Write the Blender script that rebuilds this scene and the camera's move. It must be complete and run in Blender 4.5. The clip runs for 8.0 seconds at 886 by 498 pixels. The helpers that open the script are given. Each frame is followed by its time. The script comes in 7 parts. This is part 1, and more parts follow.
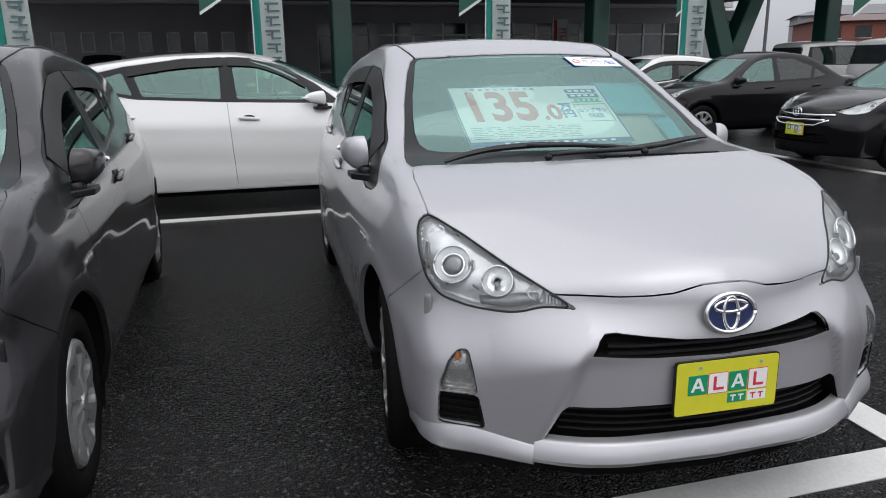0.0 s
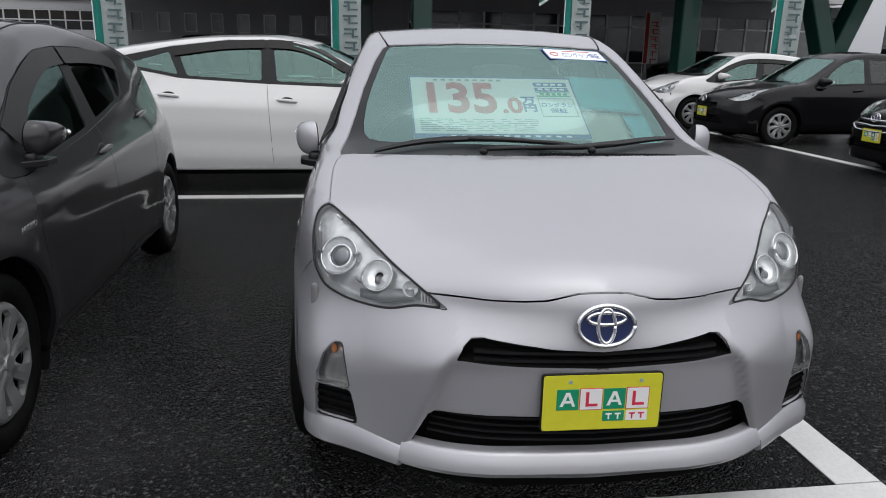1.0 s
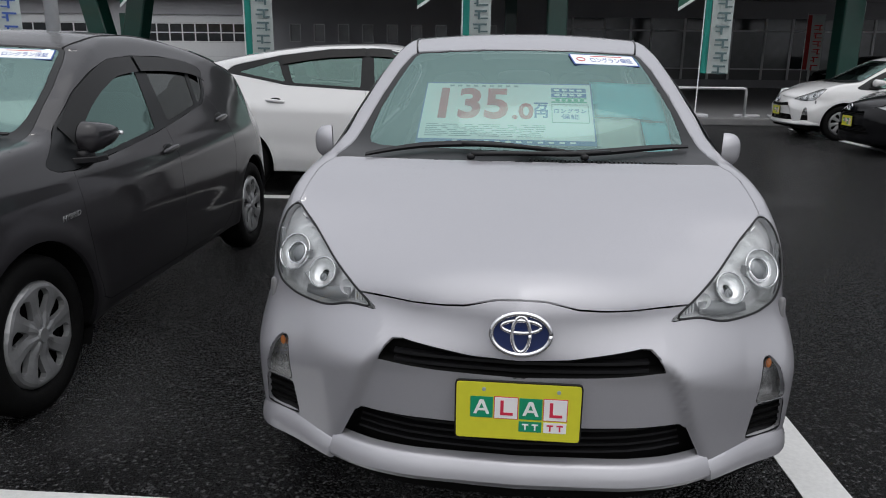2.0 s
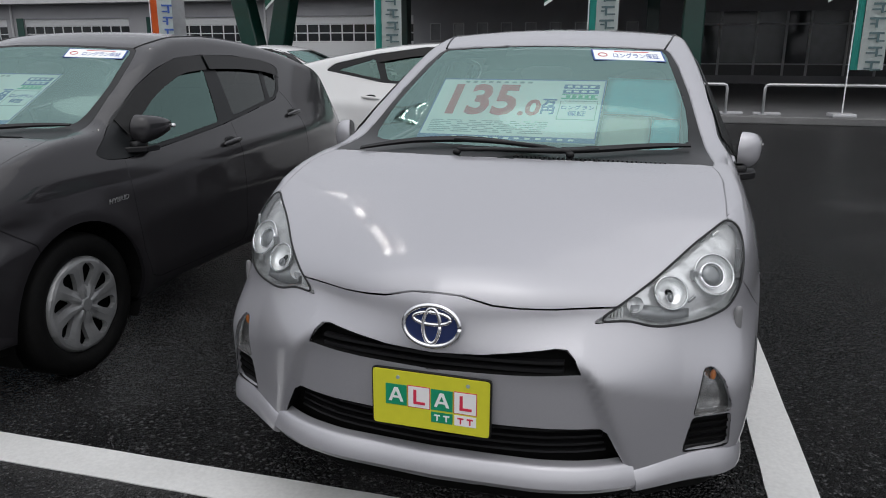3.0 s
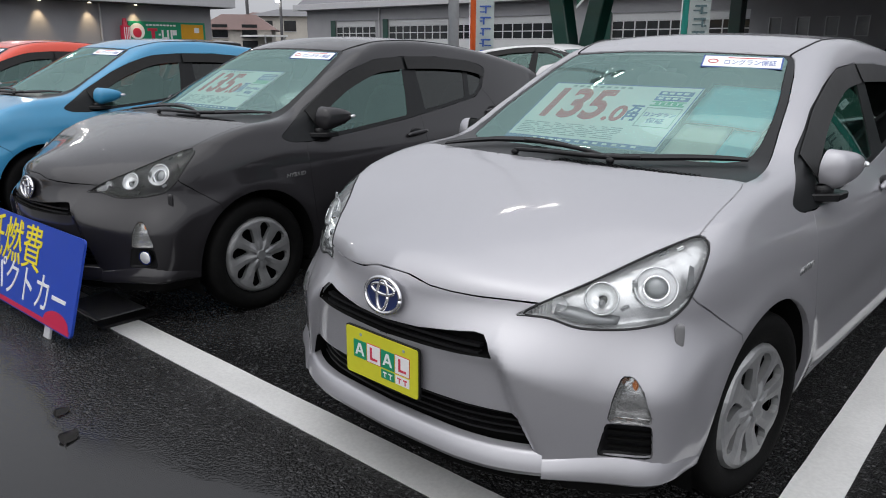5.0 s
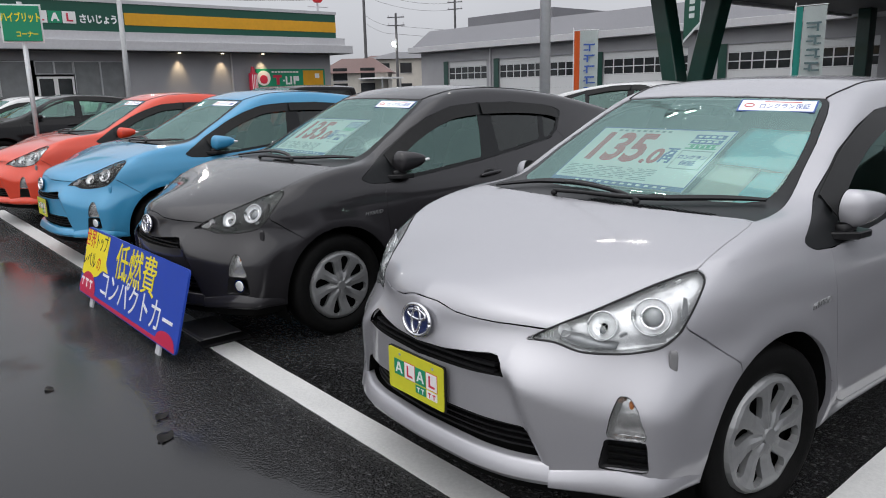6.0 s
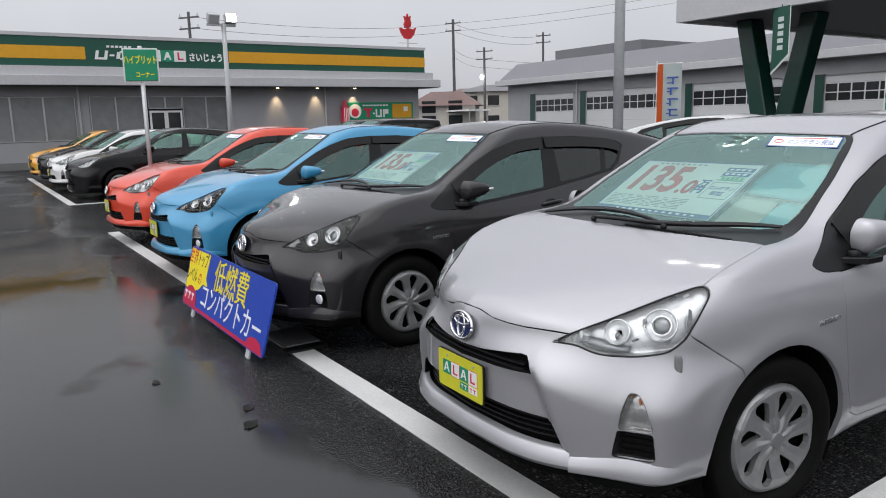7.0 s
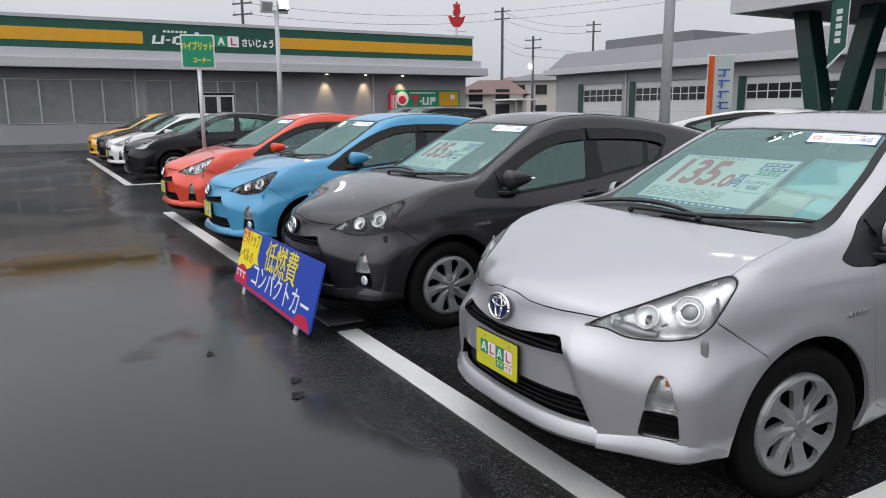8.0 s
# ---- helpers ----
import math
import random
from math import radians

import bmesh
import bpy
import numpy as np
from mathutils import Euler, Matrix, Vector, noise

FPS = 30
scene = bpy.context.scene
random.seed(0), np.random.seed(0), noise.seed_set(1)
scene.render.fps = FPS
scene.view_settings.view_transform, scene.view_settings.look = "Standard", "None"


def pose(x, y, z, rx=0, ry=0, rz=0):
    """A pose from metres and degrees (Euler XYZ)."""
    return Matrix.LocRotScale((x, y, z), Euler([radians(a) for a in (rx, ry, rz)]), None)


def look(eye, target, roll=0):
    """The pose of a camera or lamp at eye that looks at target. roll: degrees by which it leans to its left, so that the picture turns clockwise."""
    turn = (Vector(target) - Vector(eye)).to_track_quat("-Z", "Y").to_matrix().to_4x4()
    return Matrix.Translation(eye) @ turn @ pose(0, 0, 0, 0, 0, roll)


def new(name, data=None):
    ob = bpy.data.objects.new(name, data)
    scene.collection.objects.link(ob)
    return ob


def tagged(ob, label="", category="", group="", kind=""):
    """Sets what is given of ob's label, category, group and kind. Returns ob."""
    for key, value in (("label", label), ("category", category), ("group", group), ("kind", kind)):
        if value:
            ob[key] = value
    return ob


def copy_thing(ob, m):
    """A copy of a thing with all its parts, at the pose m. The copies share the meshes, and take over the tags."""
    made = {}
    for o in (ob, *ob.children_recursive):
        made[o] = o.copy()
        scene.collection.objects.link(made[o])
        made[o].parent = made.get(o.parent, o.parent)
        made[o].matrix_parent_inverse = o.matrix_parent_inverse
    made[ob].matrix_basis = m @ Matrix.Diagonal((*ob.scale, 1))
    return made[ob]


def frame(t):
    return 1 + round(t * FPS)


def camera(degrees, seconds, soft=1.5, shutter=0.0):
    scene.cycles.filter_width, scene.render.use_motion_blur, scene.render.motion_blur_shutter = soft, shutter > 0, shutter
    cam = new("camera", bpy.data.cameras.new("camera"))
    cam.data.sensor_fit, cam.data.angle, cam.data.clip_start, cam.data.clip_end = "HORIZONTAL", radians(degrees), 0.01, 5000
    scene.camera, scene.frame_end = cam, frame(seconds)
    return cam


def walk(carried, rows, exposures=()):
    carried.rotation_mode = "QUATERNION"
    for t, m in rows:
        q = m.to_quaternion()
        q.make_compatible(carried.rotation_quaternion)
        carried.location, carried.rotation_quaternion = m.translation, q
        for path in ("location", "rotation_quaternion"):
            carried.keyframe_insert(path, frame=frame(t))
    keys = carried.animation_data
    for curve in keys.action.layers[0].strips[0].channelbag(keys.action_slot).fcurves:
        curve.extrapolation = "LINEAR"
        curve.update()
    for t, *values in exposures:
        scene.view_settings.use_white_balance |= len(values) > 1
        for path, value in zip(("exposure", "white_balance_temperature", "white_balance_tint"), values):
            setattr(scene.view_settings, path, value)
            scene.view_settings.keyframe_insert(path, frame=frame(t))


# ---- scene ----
cam = camera(62.8, 8.0, soft=1.0)
PATH = [
    (0, (-1.204, -1.531, 1.325), (-0.692, 0.337, 0.83), -0.8),
    (0.5, (-0.917, -1.553, 1.312), (-0.483, 0.326, 0.781), -0.0),
    (1, (-0.642, -1.595, 1.324), (-0.367, 0.316, 0.801), 1.1),
    (1.5, (-0.38, -1.617, 1.317), (-0.327, 0.316, 0.808), 0.1),
    (1.7, (-0.257, -1.645, 1.319), (-0.278, 0.289, 0.81), 0.3),
    (2.8, (0.346, -1.615, 1.333), (-0.074, 0.273, 0.823), 0.5),
    (3, (0.463, -1.597, 1.322), (-0.041, 0.268, 0.806), 0.2),
    (3.5, (0.734, -1.552, 1.328), (0.028, 0.24, 0.79), -0.1),
    (4, (1.006, -1.54, 1.345), (0.024, 0.121, 0.816), 1.0),
    (4.2, (1.094, -1.507, 1.34), (0.026, 0.099, 0.813), 0.5),
    (5.3, (1.55, -1.355, 1.383), (0.207, 0.029, 0.852), -0.7),
    (5.5, (1.632, -1.351, 1.397), (0.222, -0.031, 0.878), -1.9),
    (6, (1.813, -1.393, 1.426), (0.319, -0.136, 0.992), -1.3),
    (6.5, (2.002, -1.469, 1.444), (0.423, -0.302, 1.061), -1.3),
    (7, (2.219, -1.522, 1.45), (0.572, -0.441, 1.104), -1.4),
    (7.5, (2.345, -1.58, 1.468), (0.661, -0.552, 1.142), -1.1),
    (8, (2.357, -1.6, 1.461), (0.653, -0.623, 1.086), -0.4),
]
walk(cam, [(t, look(eye, target, roll)) for t, eye, target, roll in PATH], [(0.0, 0.17), (1.0, -0.03), (1.5, -0.11), (3.0, -0.18), (4.0, -0.13), (5.5, 0.04), (6.5, 0.09), (8.0, 0.16)])

# ---- sky and light: a bright overcast afternoon, wet ground ----
world = bpy.data.worlds.new("overcast_sky")
scene.world = world
world.use_nodes = True
wn = world.node_tree.nodes
wl = world.node_tree.links
wn.clear()
sky = wn.new("ShaderNodeTexSky")
sky.sky_type, sky.sun_disc = "NISHITA", False
sky.sun_elevation, sky.sun_rotation = radians(62), radians(162)
sky.air_density, sky.dust_density = 1.0, 4.0
grey = wn.new("ShaderNodeHueSaturation")
grey.inputs["Saturation"].default_value = 0.12
grey.inputs["Value"].default_value = 0.10
cloud_at = wn.new("ShaderNodeTexCoord")
cloud = wn.new("ShaderNodeTexNoise")
cloud.inputs["Scale"].default_value = 2.4
cloud.inputs["Detail"].default_value = 5
cloud_ramp = wn.new("ShaderNodeValToRGB")
cloud_ramp.color_ramp.elements[0].position, cloud_ramp.color_ramp.elements[0].color = 0.3, (0.595, 0.612, 0.670, 1)
cloud_ramp.color_ramp.elements[1].position, cloud_ramp.color_ramp.elements[1].color = 0.75, (0.715, 0.732, 0.79, 1)
mixed = wn.new("ShaderNodeMix")
mixed.data_type = "RGBA"
mixed.inputs[0].default_value = 0.65
back = wn.new("ShaderNodeBackground")
back.inputs["Strength"].default_value = 1.4
out = wn.new("ShaderNodeOutputWorld")
wl.new(sky.outputs[0], grey.inputs["Color"])
wl.new(cloud_at.outputs["Generated"], cloud.inputs["Vector"])
wl.new(cloud.outputs["Fac"], cloud_ramp.inputs["Fac"])
wl.new(grey.outputs[0], mixed.inputs[6])
wl.new(cloud_ramp.outputs[0], mixed.inputs[7])
# an overcast sky is brightest overhead
height = wn.new("ShaderNodeSeparateXYZ")
rise = wn.new("ShaderNodeMapRange")
rise.inputs["From Min"].default_value, rise.inputs["From Max"].default_value = 0.0, 1.0
rise.inputs["To Min"].default_value, rise.inputs["To Max"].default_value = 0.70, 1.30
lift = wn.new("ShaderNodeVectorMath")
lift.operation = "SCALE"
wl.new(cloud_at.outputs["Generated"], height.inputs[0])
wl.new(height.outputs[2], rise.inputs["Value"])
wl.new(mixed.outputs[2], lift.inputs[0])
wl.new(rise.outputs[0], lift.inputs["Scale"])
wl.new(lift.outputs[0], back.inputs["Color"])
wl.new(back.outputs[0], out.inputs[0])
sun = new("sun", bpy.data.lights.new("sun", "SUN"))
sun.data.energy, sun.data.angle, sun.data.color = 1.0, radians(110), (1.0, 0.98, 0.95)
sun.matrix_world = look((0, 0, 30), (-5, 15, 0))
scene.view_settings.exposure = 0.0

# ---- materials ----
def shade(name, color, rough=0.5, metal=0.0, grain=None, amount=0.12, bump=0.0, bump_scale=200.0, coat=0.0, second=None, spots=6.0, ior=1.5, emit=0.0, gloss=0.5):
    """A surface with a fine grain, a broad stain and a fine relief, in object space."""
    m = bpy.data.materials.new(name)
    m.use_nodes = True
    n, l = m.node_tree.nodes, m.node_tree.links
    b = n["Principled BSDF"]
    b.inputs["Roughness"].default_value, b.inputs["Metallic"].default_value, b.inputs["IOR"].default_value = rough, metal, ior
    b.inputs["Coat Weight"].default_value, b.inputs["Specular IOR Level"].default_value = coat, gloss
    b.inputs["Coat Roughness"].default_value = 0.03
    if emit:
        b.inputs["Emission Color"].default_value = (*color, 1)
        b.inputs["Emission Strength"].default_value = emit
    at = n.new("ShaderNodeTexCoord")
    if grain:
        fine, broad = n.new("ShaderNodeTexNoise"), n.new("ShaderNodeTexNoise")
        fine.inputs["Scale"].default_value, fine.inputs["Detail"].default_value = grain, 4
        broad.inputs["Scale"].default_value, broad.inputs["Detail"].default_value = grain / spots / 4, 3
        l.new(at.outputs["Object"], fine.inputs["Vector"])
        l.new(at.outputs["Object"], broad.inputs["Vector"])
        add = n.new("ShaderNodeMath")
        add.operation = "MULTIPLY_ADD"
        add.inputs[1].default_value = 0.5
        half = n.new("ShaderNodeMath")
        half.operation = "MULTIPLY"
        half.inputs[1].default_value = 0.5
        l.new(broad.outputs["Fac"], half.inputs[0])
        l.new(fine.outputs["Fac"], add.inputs[0])
        l.new(half.outputs[0], add.inputs[2])
        ramp = n.new("ShaderNodeValToRGB")
        lo, hi = ramp.color_ramp.elements
        dark = second or [c * (1 - amount) for c in color]
        lo.position, hi.position = 0.36, 0.64
        lo.color, hi.color = (*dark, 1), (*[min(1, c * (1 + amount)) if not second else c for c in color], 1)
        l.new(add.outputs[0], ramp.inputs["Fac"])
        l.new(ramp.outputs[0], b.inputs["Base Color"])
        rr = n.new("ShaderNodeMapRange")
        rr.inputs["To Min"].default_value, rr.inputs["To Max"].default_value = rough * 0.8, min(1, rough * 1.25)
        l.new(add.outputs[0], rr.inputs["Value"])
        l.new(rr.outputs[0], b.inputs["Roughness"])
    else:
        b.inputs["Base Color"].default_value = (*color, 1)
    if bump:
        tex = n.new("ShaderNodeTexNoise")
        tex.inputs["Scale"].default_value, tex.inputs["Detail"].default_value = bump_scale, 3
        bp = n.new("ShaderNodeBump")
        bp.inputs["Strength"].default_value, bp.inputs["Distance"].default_value = bump, 0.004
        l.new(at.outputs["Object"], tex.inputs["Vector"])
        l.new(tex.outputs["Fac"], bp.inputs["Height"])
        l.new(bp.outputs[0], b.inputs["Normal"])
    return m


def car_paint(name, color, metal=0.0, rough=0.35, drops=0.5, gloss=0.5, coat_ior=1.5):
    """Lacquered paint with a fine flake and rain beads standing on the upper faces."""
    m = bpy.data.materials.new(name)
    m.use_nodes = True
    n, l = m.node_tree.nodes, m.node_tree.links
    b = n["Principled BSDF"]
    b.inputs["Metallic"].default_value, b.inputs["Roughness"].default_value = metal, rough
    b.inputs["Coat Weight"].default_value, b.inputs["Coat Roughness"].default_value = 1.0, 0.04
    b.inputs["Specular IOR Level"].default_value, b.inputs["Coat IOR"].default_value = gloss, coat_ior
    at = n.new("ShaderNodeTexCoord")
    flake = n.new("ShaderNodeTexNoise")
    flake.inputs["Scale"].default_value, flake.inputs["Detail"].default_value = 900, 2
    film = n.new("ShaderNodeTexNoise")
    film.inputs["Scale"].default_value, film.inputs["Detail"].default_value = 3.0, 4
    l.new(at.outputs["Object"], flake.inputs["Vector"])
    l.new(at.outputs["Object"], film.inputs["Vector"])
    ramp = n.new("ShaderNodeValToRGB")
    lo, hi = ramp.color_ramp.elements
    lo.position, hi.position = 0.3, 0.7
    lo.color, hi.color = (*[c * 0.86 for c in color], 1), (*[min(1, c * 1.1) for c in color], 1)
    l.new(flake.outputs["Fac"], ramp.inputs["Fac"])
    l.new(ramp.outputs[0], b.inputs["Base Color"])
    cr = n.new("ShaderNodeMapRange")
    cr.inputs["To Min"].default_value, cr.inputs["To Max"].default_value = 0.02, 0.14
    l.new(film.outputs["Fac"], cr.inputs["Value"])
    l.new(cr.outputs[0], b.inputs["Coat Roughness"])
    # rain beads
    vor = n.new("ShaderNodeTexVoronoi")
    vor.inputs["Scale"].default_value = 62
    l.new(at.outputs["Object"], vor.inputs["Vector"])
    size = n.new("ShaderNodeMapRange")
    size.inputs["From Min"].default_value, size.inputs["From Max"].default_value = 0.0, 0.30
    size.inputs["To Min"].default_value, size.inputs["To Max"].default_value = 1.0, 0.0
    l.new(vor.outputs["Distance"], size.inputs["Value"])
    keep = n.new("ShaderNodeSeparateColor")
    l.new(vor.outputs["Color"], keep.inputs[0])
    few = n.new("ShaderNodeMath")
    few.operation = "GREATER_THAN"
    few.inputs[1].default_value = 0.55
    l.new(keep.outputs[0], few.inputs[0])
    bead = n.new("ShaderNodeMath")
    bead.operation = "MULTIPLY"
    l.new(size.outputs[0], bead.inputs[0])
    l.new(few.outputs[0], bead.inputs[1])
    geo = n.new("ShaderNodeNewGeometry")
    sep = n.new("ShaderNodeSeparateXYZ")
    l.new(geo.outputs["True Normal"], sep.inputs[0])
    up = n.new("ShaderNodeMapRange")
    up.inputs["From Min"].default_value, up.inputs["From Max"].default_value = 0.45, 0.8
    l.new(sep.outputs[2], up.inputs["Value"])
    both = n.new("ShaderNodeMath")
    both.operation = "MULTIPLY"
    l.new(bead.outputs[0], both.inputs[0])
    l.new(up.outputs[0], both.inputs[1])
    bp = n.new("ShaderNodeBump")
    bp.inputs["Strength"].default_value, bp.inputs["Distance"].default_value = drops, 0.0015
    l.new(both.outputs[0], bp.inputs["Height"])
    l.new(bp.outputs[0], b.inputs["Coat Normal"])
    return m


def glass(name, color, rough=0.0, drops=0.0, ior=1.55):
    """Thin tinted glass: a clear coat of gloss over what shows through."""
    m = bpy.data.materials.new(name)
    m.use_nodes = True
    n, l = m.node_tree.nodes, m.node_tree.links
    n.clear()
    o = n.new("ShaderNodeOutputMaterial")
    tr, gl, mx, fr = n.new("ShaderNodeBsdfTransparent"), n.new("ShaderNodeBsdfGlossy"), n.new("ShaderNodeMixShader"), n.new("ShaderNodeFresnel")
    tr.inputs["Color"].default_value = (*color, 1)
    gl.inputs["Roughness"].default_value = rough
    gl.inputs["Color"].default_value = (0.68, 1.0, 0.93, 1) if ior > 2 else (0.95, 1.0, 0.98, 1)
    fr.inputs["IOR"].default_value = ior
    l.new(fr.outputs[0], mx.inputs[0])
    l.new(tr.outputs[0], mx.inputs[1])
    l.new(gl.outputs[0], mx.inputs[2])
    l.new(mx.outputs[0], o.inputs[0])
    if drops:
        at = n.new("ShaderNodeTexCoord")
        tex = n.new("ShaderNodeTexVoronoi")
        tex.inputs["Scale"].default_value = 85
        l.new(at.outputs["Object"], tex.inputs["Vector"])
        rng = n.new("ShaderNodeMapRange")
        rng.inputs["From Max"].default_value = 0.35
        rng.inputs["To Min"].default_value, rng.inputs["To Max"].default_value = 1.0, 0.0
        l.new(tex.outputs["Distance"], rng.inputs["Value"])
        bp = n.new("ShaderNodeBump")
        bp.inputs["Strength"].default_value, bp.inputs["Distance"].default_value = drops, 0.001
        l.new(rng.outputs[0], bp.inputs["Height"])
        l.new(bp.outputs[0], gl.inputs["Normal"])
    return m


def wet_asphalt():
    m = bpy.data.materials.new("wet_asphalt")
    m.use_nodes = True
    n, l = m.node_tree.nodes, m.node_tree.links
    b = n["Principled BSDF"]
    geo = n.new("ShaderNodeNewGeometry")
    stone = n.new("ShaderNodeTexVoronoi")
    stone.inputs["Scale"].default_value = 95
    patch = n.new("ShaderNodeTexNoise")
    patch.inputs["Scale"].default_value, patch.inputs["Detail"].default_value = 0.55, 6
    fine = n.new("ShaderNodeTexNoise")
    fine.inputs["Scale"].default_value, fine.inputs["Detail"].default_value = 60, 4
    for t in (stone, patch, fine):
        l.new(geo.outputs["Position"], t.inputs["Vector"])
    col = n.new("ShaderNodeValToRGB")
    col.color_ramp.elements[0].position, col.color_ramp.elements[0].color = 0.2, (0.002, 0.002, 0.0022, 1)
    col.color_ramp.elements[1].position, col.color_ramp.elements[1].color = 1.0, (0.15, 0.15, 0.155, 1)
    mid = col.color_ramp.elements.new(0.72)
    mid.color = (0.009, 0.009, 0.0094, 1)
    pick = n.new("ShaderNodeSeparateColor")
    l.new(stone.outputs["Color"], pick.inputs[0])
    mixv = n.new("ShaderNodeMath")
    mixv.operation = "MULTIPLY_ADD"
    mixv.inputs[1].default_value = 0.62
    halff = n.new("ShaderNodeMath")
    halff.operation = "MULTIPLY"
    halff.inputs[1].default_value = 0.5
    l.new(fine.outputs["Fac"], halff.inputs[0])
    l.new(pick.outputs[0], mixv.inputs[0])
    l.new(halff.outputs[0], mixv.inputs[2])
    l.new(mixv.outputs[0], col.inputs["Fac"])
    # standing water lies in the low aisle, before the row of stalls
    sep = n.new("ShaderNodeSeparateXYZ")
    l.new(geo.outputs["Position"], sep.inputs[0])
    low = n.new("ShaderNodeMapRange")
    low.inputs["From Min"].default_value, low.inputs["From Max"].default_value = 0.30, -0.55
    low.inputs["To Min"].default_value, low.inputs["To Max"].default_value = 0.0, 0.50
    l.new(sep.outputs[1], low.inputs["Value"])
    add = n.new("ShaderNodeMath")
    add.operation = "MULTIPLY_ADD"
    add.inputs[1].default_value = 1.1
    l.new(patch.outputs["Fac"], add.inputs[0])
    l.new(low.outputs[0], add.inputs[2])
    wet = n.new("ShaderNodeMapRange")
    wet.inputs["From Min"].default_value, wet.inputs["From Max"].default_value = 0.62, 0.92
    l.new(add.outputs[0], wet.inputs["Value"])
    film = n.new("ShaderNodeMix")
    film.data_type = "RGBA"
    film.inputs[7].default_value = (0.014, 0.014, 0.0145, 1)
    l.new(wet.outputs[0], film.inputs[0])
    l.new(col.outputs[0], film.inputs[6])
    l.new(film.outputs[2], b.inputs["Base Color"])
    rough = n.new("ShaderNodeMapRange")
    rough.inputs["To Min"].default_value, rough.inputs["To Max"].default_value = 0.24, 0.20
    l.new(wet.outputs[0], rough.inputs["Value"])
    # pools lie smoother than the film about them
    pool = n.new("ShaderNodeTexNoise")
    pool.inputs["Scale"].default_value, pool.inputs["Detail"].default_value = 0.42, 4
    l.new(geo.outputs["Position"], pool.inputs["Vector"])
    still = n.new("ShaderNodeMapRange")
    still.inputs["From Min"].default_value, still.inputs["From Max"].default_value = 0.44, 0.62
    still.inputs["To Min"].default_value, still.inputs["To Max"].default_value = 1.0, 0.30
    l.new(pool.outputs["Fac"], still.inputs["Value"])
    spot = n.new("ShaderNodeMapping")
    spot.inputs["Location"].default_value, spot.inputs["Scale"].default_value = (5.65 * 0.9, 1.35 * 0.8, 0.0), (0.9, 0.8, 1.0)
    l.new(geo.outputs["Position"], spot.inputs["Vector"])
    far_off = n.new("ShaderNodeVectorMath")
    far_off.operation = "LENGTH"
    l.new(spot.outputs[0], far_off.inputs[0])
    ragged = n.new("ShaderNodeMath")
    ragged.operation = "MULTIPLY_ADD"
    ragged.inputs[1].default_value = 2.8
    fray = n.new("ShaderNodeTexNoise")
    fray.inputs["Scale"].default_value, fray.inputs["Detail"].default_value = 2.4, 5
    l.new(geo.outputs["Position"], fray.inputs["Vector"])
    l.new(fray.outputs["Fac"], ragged.inputs[0])
    l.new(far_off.outputs["Value"], ragged.inputs[2])
    puddle = n.new("ShaderNodeMapRange")
    puddle.inputs["From Min"].default_value, puddle.inputs["From Max"].default_value = 1.85, 2.05
    puddle.inputs["To Min"].default_value, puddle.inputs["To Max"].default_value = 0.10, 1.0
    l.new(ragged.outputs[0], puddle.inputs["Value"])
    calm = n.new("ShaderNodeMix")
    calm.inputs[2].default_value = 1.0
    l.new(wet.outputs[0], calm.inputs[0])
    l.new(still.outputs[0], calm.inputs[3])
    smooth_ = n.new("ShaderNodeMath")
    smooth_.operation = "MULTIPLY"
    l.new(rough.outputs[0], smooth_.inputs[0])
    l.new(calm.outputs[0], smooth_.inputs[1])
    mirror = n.new("ShaderNodeMath")
    mirror.operation = "MULTIPLY"
    l.new(smooth_.outputs[0], mirror.inputs[0])
    l.new(puddle.outputs[0], mirror.inputs[1])
    l.new(mirror.outputs[0], b.inputs["Roughness"])
    dry = n.new("ShaderNodeMapRange")
    dry.inputs["To Min"].default_value, dry.inputs["To Max"].default_value = 1.0, 0.010
    l.new(wet.outputs[0], dry.inputs["Value"])
    bp = n.new("ShaderNodeBump")
    bp.inputs["Distance"].default_value = 0.022
    l.new(dry.outputs[0], bp.inputs["Strength"])
    hgt = n.new("ShaderNodeMath")
    hgt.operation = "MULTIPLY_ADD"
    hgt.inputs[1].default_value = -1.0
    l.new(stone.outputs["Distance"], hgt.inputs[0])
    l.new(pick.outputs[1], hgt.inputs[2])
    l.new(hgt.outputs[0], bp.inputs["Height"])
    l.new(bp.outputs[0], b.inputs["Normal"])
    b.inputs["IOR"].default_value = 1.4
    shine = n.new("ShaderNodeMapRange")
    shine.inputs["To Min"].default_value, shine.inputs["To Max"].default_value = 0.38, 0.62
    l.new(wet.outputs[0], shine.inputs["Value"])
    l.new(shine.outputs[0], b.inputs["Specular IOR Level"])
    return m


ASPHALT = wet_asphalt()
LINE = shade("line_paint", (0.62, 0.62, 0.61), 0.35, grain=70, amount=0.10, bump=0.3, bump_scale=260)
CONCRETE = shade("wet_concrete", (0.17, 0.17, 0.172), 0.45, grain=40, amount=0.2, bump=0.3)
WALL = shade("grey_plaster_wall", (0.33, 0.33, 0.345), 0.7, grain=25, amount=0.08, bump=0.2)
WALL_DARK = shade("dark_grey_panel_wall", (0.15, 0.15, 0.155), 0.6, grain=18, amount=0.10, bump=0.1)
FASCIA = shade("pale_grey_metal_fascia", (0.50, 0.50, 0.52), 0.4, grain=12, amount=0.06)
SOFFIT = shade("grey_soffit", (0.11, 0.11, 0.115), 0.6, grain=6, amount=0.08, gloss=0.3)
